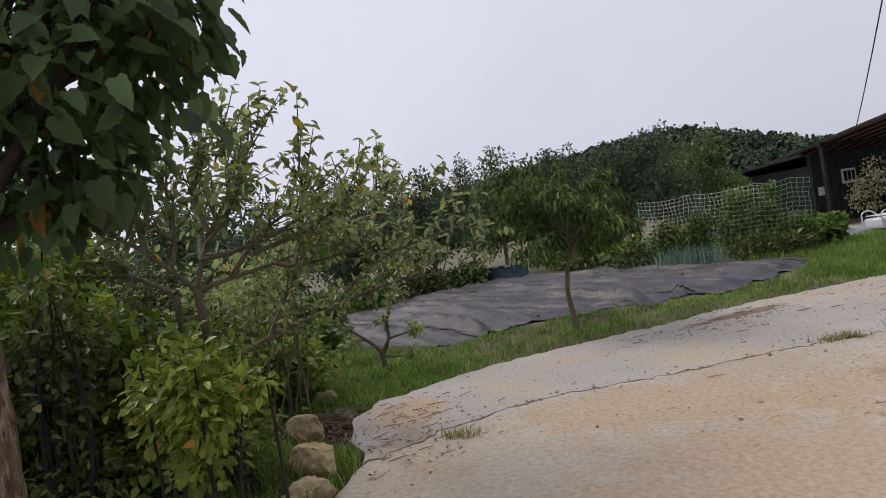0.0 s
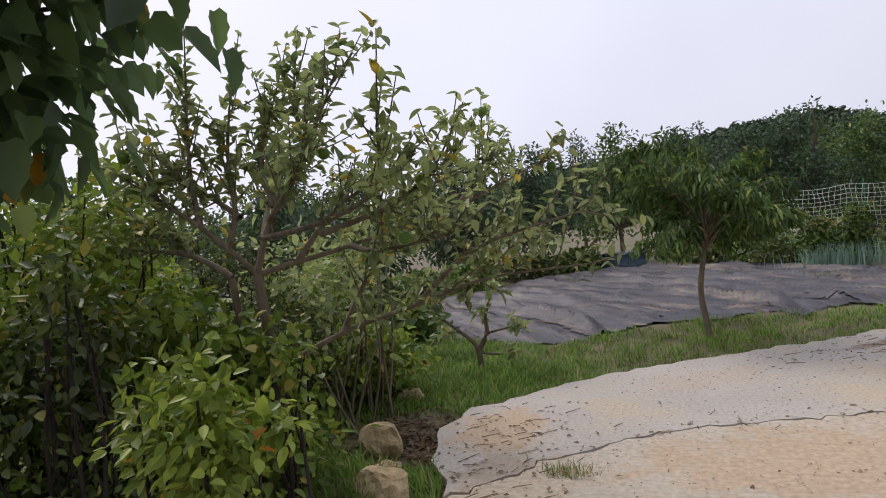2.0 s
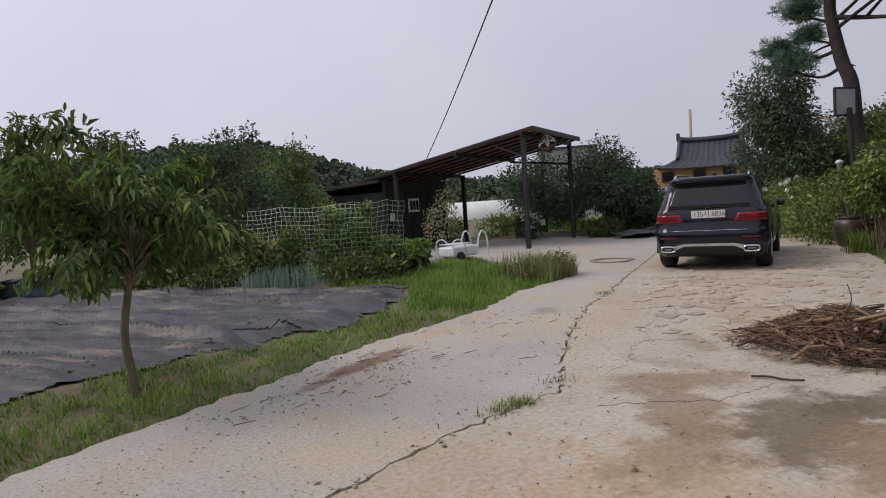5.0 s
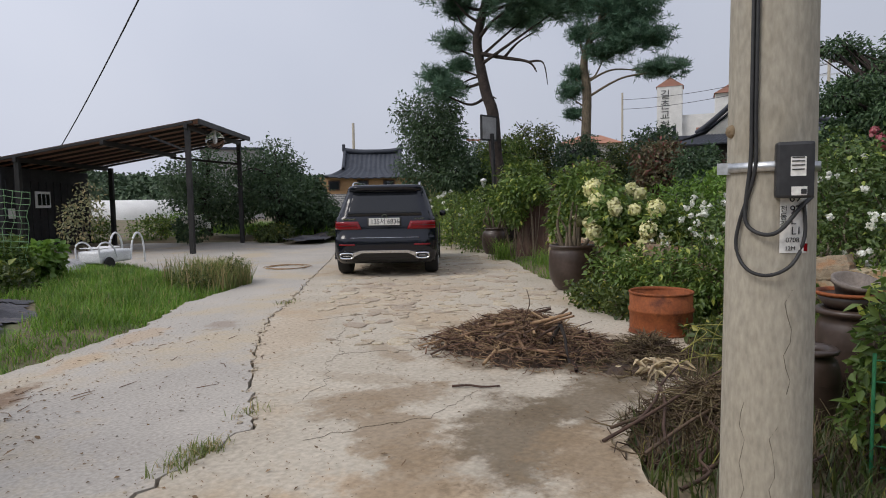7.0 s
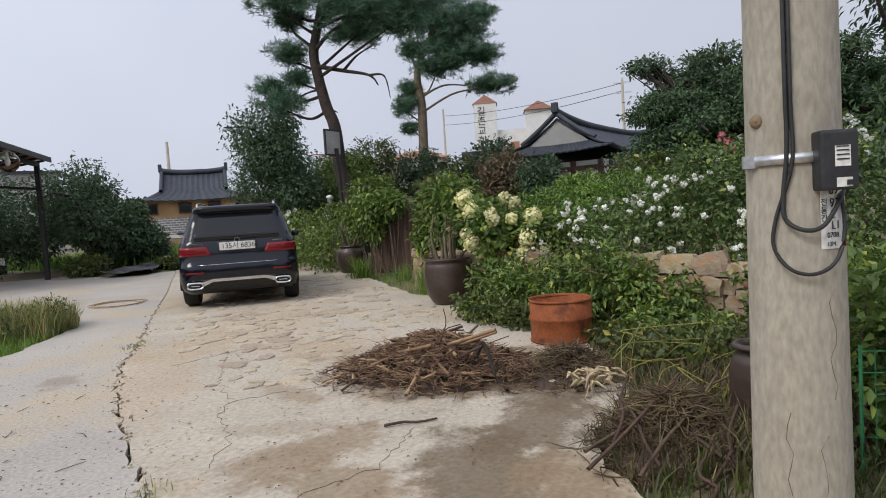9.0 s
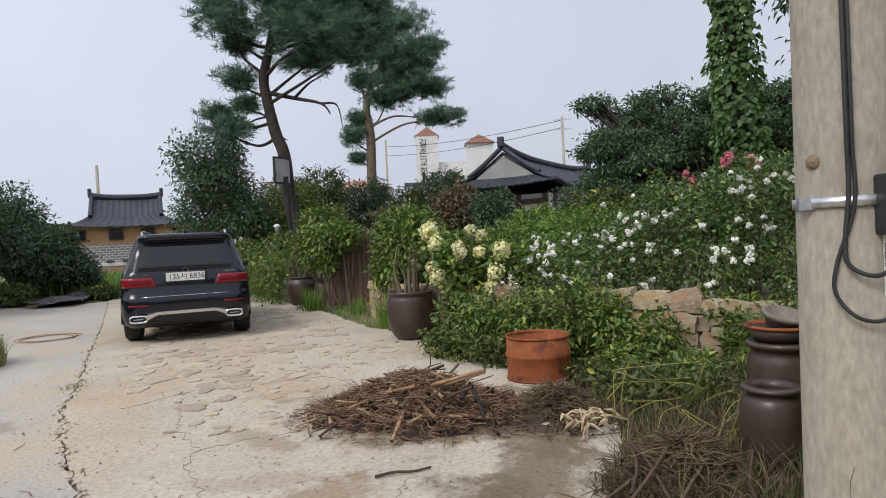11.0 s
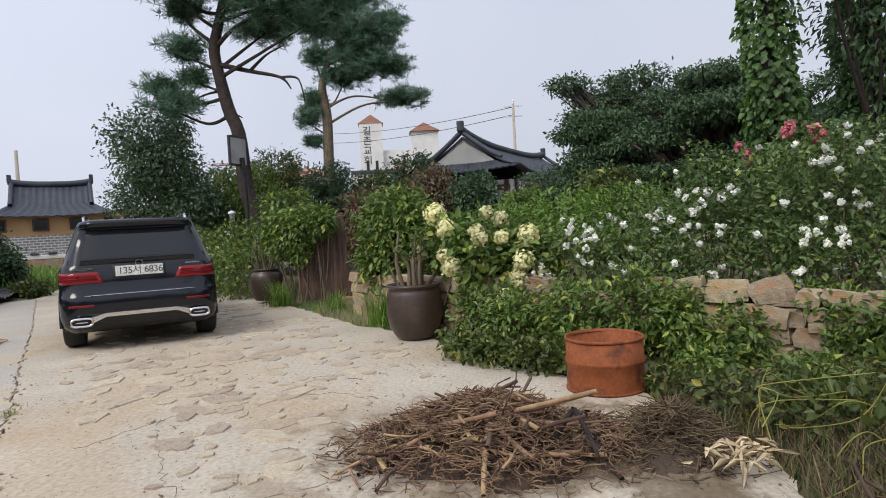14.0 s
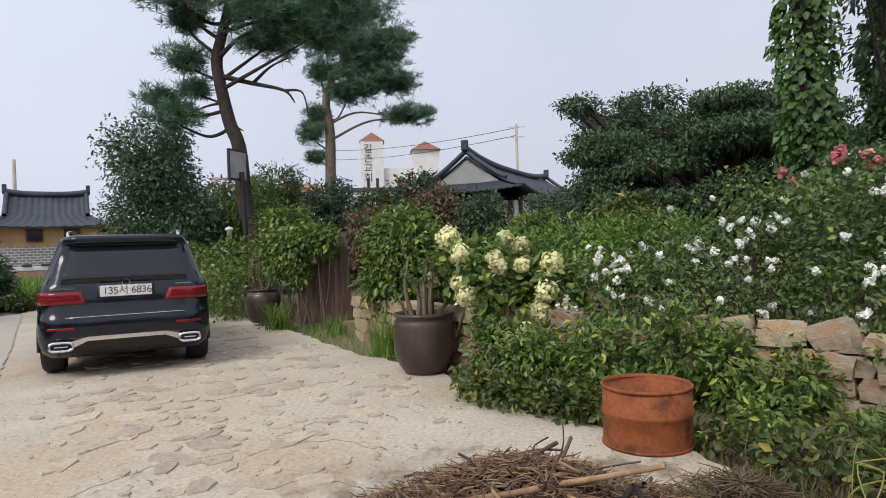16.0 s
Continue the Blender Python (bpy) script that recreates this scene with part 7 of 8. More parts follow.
climber("ground_creeper", [(9.35, 5.45, 0.14, 0.42, 0.4, 0.16), (9.1, 5.05, 0.14, 0.4, 0.35, 0.15), (9.6, 5.85, 0.16, 0.35, 0.3, 0.16), (8.95, 4.75, 0.12, 0.3, 0.3, 0.14), (7.75, 3.75, 0.12, 0.35, 0.3, 0.13), (8.2, 4.05, 0.1, 0.25, 0.2, 0.12), (7.2, 3.3, 0.16, 0.5, 0.4, 0.16)], 3600, 0.07, L_UNDER, "leafy green creeper spreading over the concrete edge", 305, "creeper", 0.6, 0.0, 0.0, 0.2)
climber("golden_shrub", [(12.2, 4.6, 1.35, 0.7, 0.8, 0.45), (11.6, 3.9, 1.45, 0.6, 0.7, 0.4), (12.6, 5.4, 1.25, 0.7, 0.7, 0.42)], 3600, 0.09, L_BRIGHT, "yellow-green feathery shrub behind the hydrangea", 306, "shrub", 0.35, 0.1, 0.5)
HYD = [(10.75, 5.75, 1.1, 0.5, 0.5, 0.4), (10.6, 5.2, 1.0, 0.45, 0.45, 0.35), (11.0, 6.2, 1.2, 0.35, 0.35, 0.35), (10.4, 5.6, 0.7, 0.35, 0.4, 0.35)]
hyd = climber("hydrangea", HYD, 2400, 0.11, L_HEDGE, "hydrangea with big cream-green flower heads over the wall", 307, "hydrangea", 0.6, 0.2, 0.4)
blossoms(hyd, skin(HYD, 24, (-0.9, 0.0, 0.25), 1.12), 0.118, 170, 0.05, L_CREAM)
ARB = [(12.95, 7.3, 1.55, 0.6, 0.6, 0.5), (12.75, 7.45, 1.0, 0.48, 0.5, 0.55), (13.1, 7.0, 0.95, 0.5, 0.5, 0.5), (12.6, 7.15, 1.35, 0.4, 0.4, 0.5)]
climber("creeper_mound", ARB, 7500, 0.10, L_HEDGE, "hanging mound of five-leaved creeper beside the gate", 308, "creeper", 0.5, 0.4, 0.1, 0.5)
climber("gate_creeper", [(14.55, 9.6, 1.5, 0.35, 0.4, 0.38), (14.8, 10.0, 1.42, 0.35, 0.4, 0.42), (14.5, 9.2, 1.62, 0.3, 0.35, 0.28), (15.5, 10.3, 1.55, 0.4, 0.35, 0.35), (14.45, 9.6, 1.1, 0.15, 0.22, 0.3)], 5600, 0.10, L_HEDGE, "creeper hanging over the top of the wooden gate", 309, "creeper", 0.5, 0.4, 0.1, 0.45)
climber("mixed_hedge", [(16.4, 11.8, 0.7, 0.7, 0.8, 0.75), (17.2, 12.9, 0.75, 0.8, 0.8, 0.8), (18.2, 14.0, 0.75, 0.8, 0.9, 0.8), (19.3, 15.2, 0.7, 0.8, 0.9, 0.8), (16.4, 11.2, 1.2, 0.6, 0.6, 0.6), (17.9, 12.6, 1.3, 0.7, 0.7, 0.6), (20.4, 16.6, 0.7, 0.9, 0.9, 0.75)], 8200, 0.085, L_HEDGE, "thick green garden hedge along the yard", 310, "hedge", 0.55, 0.05, 0.0, 0.5)
pale = thing("flower_shrub", (0, 0, 0), "hedge shrub dotted with pale flowers", "shrub")
leaves("foliage", blob_leaves(r21, [(18.0, 13.9, 1.4, 0.5, 0.8, 0.3)], 900, 0.08, 0.5), L_HEDGE, pale)
blossoms(pale, skin([(18.0, 13.8, 1.3, 0.6, 1.0, 0.4)], 16, (-0.8, -0.4, 0.3)), 0.06, 24, 0.05, L_WHITE)
for at, h, seed in ((JAR1, 0.62, 311), (JAR2, 0.6, 312)):
    t = thing("jar_plant", (0, 0, 0), "gnarled woody plant with few leaves growing in the jar", "plant")
    r = np.random.default_rng(seed)
    tubes, tips = [], []
    for k in range(9):
        a = 2 * math.pi * k / 9
        s = np.array([at[0] + 0.12 * math.cos(a), at[1] + 0.12 * math.sin(a), at[2] + h - 0.02])
        e = s + np.array([0.28 * math.cos(a) * r.random(), 0.28 * math.sin(a) * r.random(), 0.3 + 0.5 * r.random()])
        p = bend([s, (s + e) / 2 + r.normal(size=3) * 0.06, e], 10)
        tubes.append((p, np.linspace(0.035, 0.012, 10)))
        tips += [(p[q], (p[q] - p[q - 1]) / np.linalg.norm(p[q] - p[q - 1])) for q in range(6, 10)]
    wood("woody_growth", tubes, BARK_GREY, t)
    leaves("foliage", tip_leaves(r, tips, 5, 0.08, 0.5, 0.12), L_HEDGE, t)

# ---- wooden gate, backboard, statue, garden lamp ----
gate = thing("wooden_gate", (0, 0, 0), "leaning dark red-brown plank gate with iron studs", "gate")
gate.matrix_world = pose(14.72, 9.28, 0.06, 4, 0, 110)
for k in range(5):
    plank = part("plank", box(bmesh.new(), 0.158, 0.04, 1.28 + 0.02 * (k % 2), pose(-0.32 + 0.162 * k, 0.002 * (k % 3), 0.05), 0.008), WOOD_DARK, gate)
for k in range(12):
    bm = bmesh.new()
    bmesh.ops.create_icosphere(bm, subdivisions=1, radius=0.014, matrix=pose(-0.38 + 0.065 * k, -0.022, 0.72))
    part("stud", bm, STEEL, gate)
part("gate_post", box(bmesh.new(), 0.16, 0.14, 1.72, pose(-0.50, 0.0, 0.0, 0, 3, 0), 0.02), WOOD_DARK, gate, "weathered leaning gate post")
part("foot_stone", box(bmesh.new(), 0.3, 0.22, 0.12, pose(-0.52, 0.02, -0.05), 0.03), STONE, gate)

hoop = thing("basketball_backboard", (0, 0, 0), "worn grey basketball backboard with hoop on a dark post", "backboard")
hoop.matrix_world = pose(18.25, 12.42, 0, 0, 0, -10)
tube("post", [(0, 0.0, 0), (-0.04, 0, 2.0), (-0.10, 0, 3.4)], 0.06, BLACK_STEEL, hoop)
part("board", box(bmesh.new(), 0.66, 0.05, 0.72, pose(-0.16, 0.08, 3.2), 0.01), GREY_BRICK, hoop, "grey weathered board")
for p_, w_, h_ in (((-0.16, 3.19), 0.68, 0.05), ((-0.16, 3.89), 0.68, 0.05)):
    part("board_rim", box(bmesh.new(), w_, 0.06, h_, pose(p_[0], 0.08, p_[1])), BLACK_STEEL, hoop)
for x_ in (-0.49, 0.17):
    part("board_rim", box(bmesh.new(), 0.04, 0.06, 0.72, pose(x_, 0.08, 3.2)), BLACK_STEEL, hoop)
ring_pts = [(-0.36 + 0.22 * math.cos(a) - 0.15, 0.36 + 0.22 * math.sin(a), 3.22) for a in np.linspace(0, 2 * np.pi, 24)]
tube("hoop_ring", ring_pts, 0.012, RUST, hoop, 6)

statue = thing("garden_statue", (22.3, 8.72, 0), "pale stone garden statue standing among shrubs", "statue")
part("figure", lathe(bmesh.new(), [(0.0, 0.0), (0.25, 0.0), (0.25, 1.5), (0.2, 1.55), (0.15, 1.6), (0.17, 1.8), (0.13, 2.1), (0.16, 2.3), (0.10, 2.45), (0.09, 2.5), (0.10, 2.58), (0.07, 2.68), (0.0, 2.7)], 20), STATUE, statue, "", True)
for x, y, z in ((18.7, 13.1, 2.05),):
    gl = thing("garden_lamp", (x, y, 0), "short garden lamp with a white head above the hedge", "lamp", group="garden lamps")
    tube("post", [(0, 0, 0), (0, 0, z - 0.25)], 0.03, BLACK_STEEL, gl)
    part("lamp_head", lathe(bmesh.new(), [(0.0, z - 0.25), (0.06, z - 0.25), (0.07, z - 0.05), (0.11, z - 0.03), (0.09, z + 0.02), (0.0, z + 0.06)], 14), WHITE_STEEL, gl, "", True)
    gl.matrix_world = pose(x, y, 0)

# ---- wire fence behind the pole ----
fence = thing("wire_fence", (0, 0, 0), "low green coated wire mesh fence among weeds", "fence")
fa, fb = np.array([5.15, 2.62, 0.0]), np.array([5.5, 0.2, 0.0])
fl = np.linalg.norm(fb - fa)
for k in range(3):
    p = fa + (fb - fa) * k / 2
    tube("fence_post", [p, p + [0, 0, 0.68]], 0.008, GREEN_WIRE, fence)
out = []
for k in range(int(fl / 0.06) + 1):
    p = fa + (fb - fa) * (k * 0.06 / fl)
    out.append((np.array([p + [0, 0, 0.03], p + [0, 0, 0.66]]), [0.0028, 0.0028]))
for k in range(7):
    z = 0.05 + 0.1 * k
    out.append((np.array([fa + [0, 0, z], fb + [0, 0, z]]), [0.003, 0.003]))
v, f = joined([tube_arrays(p, q, 4) for p, q in out])
arrays("wire_mesh", v, f, GREEN_WIRE, fence)

# ---- heaps of branches ----
def stick(name, a, b, r0, r1, material, parent, r, kink=0.04, seg=7):
    a, b = np.array(a, float), np.array(b, float)
    mid = [a + (b - a) * s + r.normal(size=3) * kink * np.array([1, 1, 0.4]) for s in (0.33, 0.66)]
    return tube(name, bend([a, *mid, b], 9), np.linspace(r0, r1, 9), material, parent, seg)


PALE_STICK = mat("split_pale_wood", (0.24, 0.145, 0.075), (0.40, 0.27, 0.15), 6, 0.85, bump=0.6, fine=30, vary=0.3)
BROWN_STICK = mat("brown_branch", (0.055, 0.034, 0.024), (0.13, 0.082, 0.053), 7, 0.9, bump=0.7, fine=30, vary=0.35)
CHARRED = mat("charred_branch", (0.018, 0.015, 0.014), (0.05, 0.04, 0.034), 9, 0.9, bump=0.8, fine=40, vary=0.2)
HEAP_LITTER = mat("twig_litter", (0.05, 0.033, 0.024), (0.11, 0.075, 0.05), 9, 0.95, bump=1.0, fine=60, bump_dist=0.02)
heap = thing("branch_pile", (0, 0, 0), "pile of cut dry branches and twigs on the concrete", "branch pile")
r22 = np.random.default_rng(71)
HC = np.array([6.95, 5.38])
for k in range(190):
    s = min(abs(r22.normal()) * 0.33, 0.62)
    a = r22.random() * 2 * math.pi
    c = HC + np.array([0.62 * s * math.cos(a) - 0.1 * s * math.sin(a), 0.95 * s * math.sin(a)]) * 1.5
    hgt = max(0.03, 0.31 * math.exp(-(s / 0.42) ** 2) * r22.random() + 0.03)
    ang = r22.random() * math.pi
    ln = 0.22 + 0.42 * r22.random()
    d = np.array([math.cos(ang), math.sin(ang), r22.normal() * 0.24])
    p, q = np.array([*c, hgt]) - d * ln / 2, np.array([*c, hgt]) + d * ln / 2
    p[2], q[2] = max(p[2], 0.015), max(q[2], 0.015)
    rad = 0.005 + 0.013 * r22.random() ** 2
    stick("branch", p, q, rad, rad * 0.55, PALE_STICK if k % 4 == 0 else BROWN_STICK, heap, r22, 0.045)
# thick broken limbs lying on top, and a charred fork
r24 = np.random.default_rng(58)
for k in range(64):
    a, s = r24.random() * 2 * math.pi, 0.62 * r24.random() ** 0.5
    c = HC + np.array([0.80 * s * math.cos(a) - 0.16, 1.05 * s * math.sin(a) + 0.04])
    top = 0.25 * math.exp(-(s / 0.42) ** 2) + 0.05
    ang = math.pi / 2 + r24.normal() * 0.75
    ln = 0.2 + 0.4 * r24.random()
    d = np.array([math.cos(ang), math.sin(ang), r24.normal() * 0.22]) * ln / 2
    p, q = np.array([*c, top]) - d, np.array([*c, top]) + d
    p[2], q[2] = max(p[2], 0.03), max(q[2], 0.03)
    rad = 0.008 + 0.010 * r24.random()
    stick("branch", p, q, rad, rad * 0.8, PALE_STICK if k % 3 else BROWN_STICK, heap, r24, 0.012, 7)
stick("branch", (6.62, 5.06, 0.03), (6.62, 4.86, 0.34), 0.020, 0.016, CHARRED, heap, r24, 0.02, 7)
stick("branch", (6.62, 4.86, 0.34), (6.50, 4.72, 0.05), 0.016, 0.010, CHARRED, heap, r24, 0.02, 7)
stick("branch", (6.85, 5.5, 0.18), (6.55, 4.73, 0.46), 0.018, 0.013, PALE_STICK, heap, r22, 0.015, 8)
stick("branch", (6.9, 5.25, 0.22), (6.65, 4.75, 0.42), 0.014, 0.010, PALE_STICK, heap, r22, 0.015, 8)
stick("branch", (6.75, 5.05, 0.05), (6.42, 4.8, 0.36), 0.016, 0.011, BROWN_STICK, heap, r22, 0.05, 8)
stick("branch", (6.75, 5.3, 0.2), (6.62, 5.18, 0.62), 0.008, 0.003, BROWN_STICK, heap, r22, 0.03, 5)
out = []
for k in range(4200):
    s = min(abs(r22.normal()) * 0.44, 0.48 + 0.28 * (k * 0.618 % 1))
    a = r22.random() * 2 * math.pi
    c = HC + np.array([0.7 * s * math.cos(a) - 0.04, 1.0 * s * math.sin(a)]) * 1.45
    z = max(0.008, 0.18 * max(0.0, 1 - 1.9 * s * s) + 0.17 * math.exp(-(s / 0.45) ** 2) * (0.2 + 0.9 * r22.random()))
    d = unit(r22, 1)[0] * np.array([1, 1, 0.35])
    ln = 0.05 + 0.12 * r22.random()
    p, q = np.array([*c, z]), np.array([*c, z]) + d * ln
    q[2] = max(q[2], 0.006)
    out.append((np.array([p, (p + q) / 2 + r22.normal(size=3) * 0.012, q]), [0.0042, 0.0036, 0.0018]))
v, f = joined([tube_arrays(p, q, 4) for p, q in out])
tagged(arrays("twig_tangle", v, f, TWIG, heap), kind="stuff")
bm = bmesh.new()
bmesh.ops.create_grid(bm, x_segments=44, y_segments=44, size=1.0)
for w in bm.verts:
    x, y = w.co.x, w.co.y
    s = math.hypot(x, y) + 0.10 * math.sin(5 * math.atan2(y, x)) + 0.05 * math.sin(11 * math.atan2(y, x))
    w.co = Vector((HC[0] + x * 0.72, HC[1] + y * 0.95, (0.17 * (1 - s * s * 1.25) ** 1.2 - 0.014 + r22.normal() * 0.006) if s < 0.88 else -0.2))
part("litter_mound", bm, HEAP_LITTER, heap, "dark fine litter")

hay = thing("straw_heap", (0, 0, 0), "grey-brown heap of dry stalks and roots beside the branches", "straw heap")
out = []
for k in range(5600):
    big_ = k % 5 < 2
    cx, cy, rx, ry, hh = (7.05, 4.25, 0.42, 0.35, 0.20) if big_ else (5.6, 3.44, 0.42, 0.36, 0.28)
    s = np.minimum(abs(r22.normal()) * 0.45, 1.2)
    a = r22.random() * 2 * math.pi
    z = max(0.01, hh * math.exp(-(s / 0.55) ** 2) * (0.2 + 0.9 * r22.random()))
    c = np.array([cx + rx * 1.3 * s * math.cos(a), cy + ry * 1.3 * s * math.sin(a), z])
    d = unit(r22, 1)[0] * np.array([1, 1, 0.5])
    ln = 0.07 + 0.18 * r22.random()
    q = c + d * ln
    q[2] = max(q[2], 0.006)
    out.append((np.array([c, (c + q) / 2 + r22.normal(size=3) * 0.02, q]), [0.0042, 0.0038, 0.002]))
v, f = joined([tube_arrays(p, q, 4) for p, q in out])
tagged(arrays("stalk_tangle", v, f, DEAD_WEED, hay), kind="stuff")
for cx, cy, rx, ry, hh in ((7.05, 4.25, 0.6, 0.5, 0.10), (5.6, 3.44, 0.6, 0.5, 0.15)):
    bm = bmesh.new()
    bmesh.ops.create_grid(bm, x_segments=26, y_segments=26, size=1.0)
    for w in bm.verts:
        s = math.hypot(w.co.x, w.co.y) + 0.1 * math.sin(4 * math.atan2(w.co.y, w.co.x))
        w.co = Vector((cx + w.co.x * rx, cy + w.co.y * ry, (hh * (1 - s * s * 1.2) - 0.02 + r22.normal() * 0.008) if s < 0.9 else -0.25))
    part("mound", bm, HEAP_LITTER, hay)
for a, b in (((5.25, 3.85, 0.06), (6.1, 3.4, 0.40)), ((5.2, 3.6, 0.06), (6.05, 3.2, 0.40)), ((5.15, 3.3, 0.05), (5.85, 3.1, 0.28)), ((5.2, 3.35, 0.03), (5.7, 3.0, 0.22)), ((6.2, 3.1, 0.3), (7.0, 2.9, 0.45)), ((5.5, 3.9, 0.05), (6.3, 3.1, 0.33)), ((5.4, 3.2, 0.1), (6.1, 3.7, 0.30)), ((5.3, 3.5, 0.08), (5.9, 3.75, 0.3)), ((4.95, 3.35, 0.03), (5.3, 3.3, 0.16)), ((5.5, 3.75, 0.1), (6.2, 3.7, 0.35)), ((5.05, 3.0, 0.02), (5.4, 2.8, 0.2))):
    stick("stalk", (a[0] - 0.25, a[1], a[2]), (b[0] - 0.25, b[1], b[2] * 0.85), 0.011, 0.007, BROWN_STICK, hay, r22, 0.03)
husk = thing("corn_husks", (0, 0, 0), "torn pale corn husks lying on the straw", "corn husks")
n = 60
pos = np.column_stack([r22.normal(6.55, 0.09, n), r22.normal(4.0, 0.085, n), 0.10 + 0.07 * r22.random(n)])
ax = unit(r22, n) * np.array([0.7, 1.2, 0.12]) + np.array([-0.1, -0.2, -0.08])
leaves("husk_leaves", leaf_arrays(pos, ax, unit(r22, n) * 0.7 + np.array([-0.4, 0, 0.8]), 0.05 + 0.10 * r22.random(n), 0.014 + 0.014 * r22.random(n), 0.5, 0.4), HUSK, husk)
vine = thing("yellow_vine", (0, 0, 0), "yellowing pumpkin vine curling over the weeds", "vine")
for k in range(16):
    s = np.array([5.9 + 1.0 * r22.random(), 3.0 + 0.9 * r22.random(), 0.14])
    pts = [s, s + [0.1, -0.1, 0.12], s + [0.22, -0.3, 0.10], s + [0.2, -0.5, 0.2 * r22.random()]]
    tube("runner", bend([np.array(p) + r22.normal(size=3) * 0.09 for p in pts], 16), 0.0036, L_YELLOW_VINE, vine, 6)
weeds_pts = np.column_stack([4.3 + 3.3 * r22.random(5200), 1.6 + 2.5 * r22.random(5200)])
keep = ~inside(weeds_pts, ROAD) & (np.hypot(weeds_pts[:, 0] - PX, weeds_pts[:, 1] - PY) > 0.22) & (np.hypot(weeds_pts[:, 0] - 5.6, weeds_pts[:, 1] - 3.44) > 0.3)
weeds_pts = weeds_pts[keep]
tagged(leaves("roadside_weeds", blades(r22, weeds_pts, ground_height(weeds_pts) - 0.01, 0.17, 0.010, 1.2), L_UNDER), "half-dry grass and weeds around the pole", "weeds", kind="stuff")
shrub([(6.2, 2.2, 0.3, 0.6, 0.5, 0.3), (5.4, 2.1, 0.3, 0.5, 0.5, 0.3), (7.2, 2.2, 0.4, 0.5, 0.4, 0.35), (7.7, 2.0, 0.35, 0.4, 0.4, 0.35), (7.95, 1.6, 0.45, 0.35, 0.4, 0.45), (7.3, 2.8, 0.2, 0.4, 0.35, 0.2), (8.15, 2.2, 0.4, 0.25, 0.3, 0.4), (5.9, 1.2, 0.6, 0.8, 0.7, 0.6), (6.6, 0.9, 0.9, 0.7, 0.7, 0.8), (7.6, 1.2, 0.7, 0.6, 0.6, 0.6)], 9500, 0.062, L_UNDER, "leafy weeds crowding behind the pole and jar", "weeds", 330, 0.45, 0.2, name="weed_thicket", stems=5)

shrub([(5.4, 2.58, 0.3, 0.24, 0.16, 0.32), (5.5, 2.52, 0.7, 0.26, 0.17, 0.3), (5.75, 2.38, 0.55, 0.3, 0.18, 0.5), (5.35, 2.3, 0.5, 0.3, 0.25, 0.5)], 2600, 0.075, L_HEDGE, "tall leafy weeds growing beside the jar and wire fence", "weeds", 333, 0.42, 0.2, name="weed_clump", stems=6)

dry_pts = np.column_stack([5.0 + 3.0 * r22.random(5200), 2.3 + 1.9 * r22.random(5200)])
dry_pts = dry_pts[~inside(dry_pts, ROAD) & (np.hypot(dry_pts[:, 0] - 5.8, dry_pts[:, 1] - 2.86) > 0.3)]
tagged(leaves("dry_weeds", blades(r22, dry_pts, ground_height(dry_pts), 0.2, 0.007, 1.6), DEAD_WEED), "tangle of dead brown weed stalks below the wall", "weeds", kind="stuff")

# ---- verge grass and weeds ----
r23 = np.random.default_rng(81)


def scatter(n, x0, x1, y0, y1):
    return np.column_stack([x0 + (x1 - x0) * r23.random(n), y0 + (y1 - y0) * r23.random(n)])


VERGE_LINE = LEFT_EDGE[i0:]
p = scatter(230000, -2.6, 10.0, 3.4, 17.5)
dist = line_distance(p, VERGE_LINE)
reach = 1.3 + 0.35 * np.sin(p[:, 0] * 1.7) * np.sin(p[:, 1] * 2.3)
bare = np.hypot((p[:, 0] + 0.85) / 0.5, (p[:, 1] - 4.25) / 0.65) < 0.8 + 0.4 * r23.random(len(p))
clump = 0.5 + 0.5 * np.sin(p[:, 0] * 7 + 2 * np.sin(p[:, 1] * 5)) * np.sin(p[:, 1] * 8 + 1.5 * np.sin(p[:, 0] * 4))
keep = ~inside(p, ROAD) & (dist < reach) & ~inside(p, FIELD) & (dist > 0.02) & ~bare & (r23.random(len(p)) < 0.6 + 0.5 * clump)
p = p[keep]
hgt = ground_height(p)
tagged(leaves("verge_grass", blades(r23, p, hgt - 0.01, 0.05 + 0.05 * clump[keep], 0.010, 1.4), L_GRASS), "short green grass along the road's edge", "grass", kind="stuff")
p = scatter(52000, -3.2, 0.6, 3.4, 8.4)
bare = np.hypot((p[:, 0] + 0.85) / 0.5, (p[:, 1] - 4.25) / 0.65) < 0.8 + 0.4 * r23.random(len(p))
p = p[~inside(p, ROAD) & ~inside(p, FIELD) & ~bare & (r23.random(len(p)) > step(p[:, 0] + 0.5 * np.sin(p[:, 1] * 3), -1.0, 0.5))]
tagged(leaves("orchard_grass", blades(r23, p, ground_height(p) - 0.01, 0.065, 0.010, 1.4), L_GRASS), "grass under the fruit trees", "grass", kind="stuff")
p = scatter(60000, 4.6, 10.5, 10.0, 22.0)
p = p[~inside(p, ROAD) & ~inside(p, FIELD)]
tagged(leaves("meadow_grass", blades(r23, p, ground_height(p) - 0.01, 0.13, 0.011, 0.9), L_GRASS), "longer grass between field and shed", "grass", kind="stuff")
p = np.column_stack([r23.normal(8.45, 0.42, 2600), r23.normal(12.15, 0.30, 2600)])
p = p[~inside(p, ROAD)]
tagged(leaves("tall_weeds", blades(r23, p, ground_height(p), 0.36, 0.013, 0.8), L_DRYGRASS), "tall weeds at the end of the grass verge", "weeds", kind="stuff")
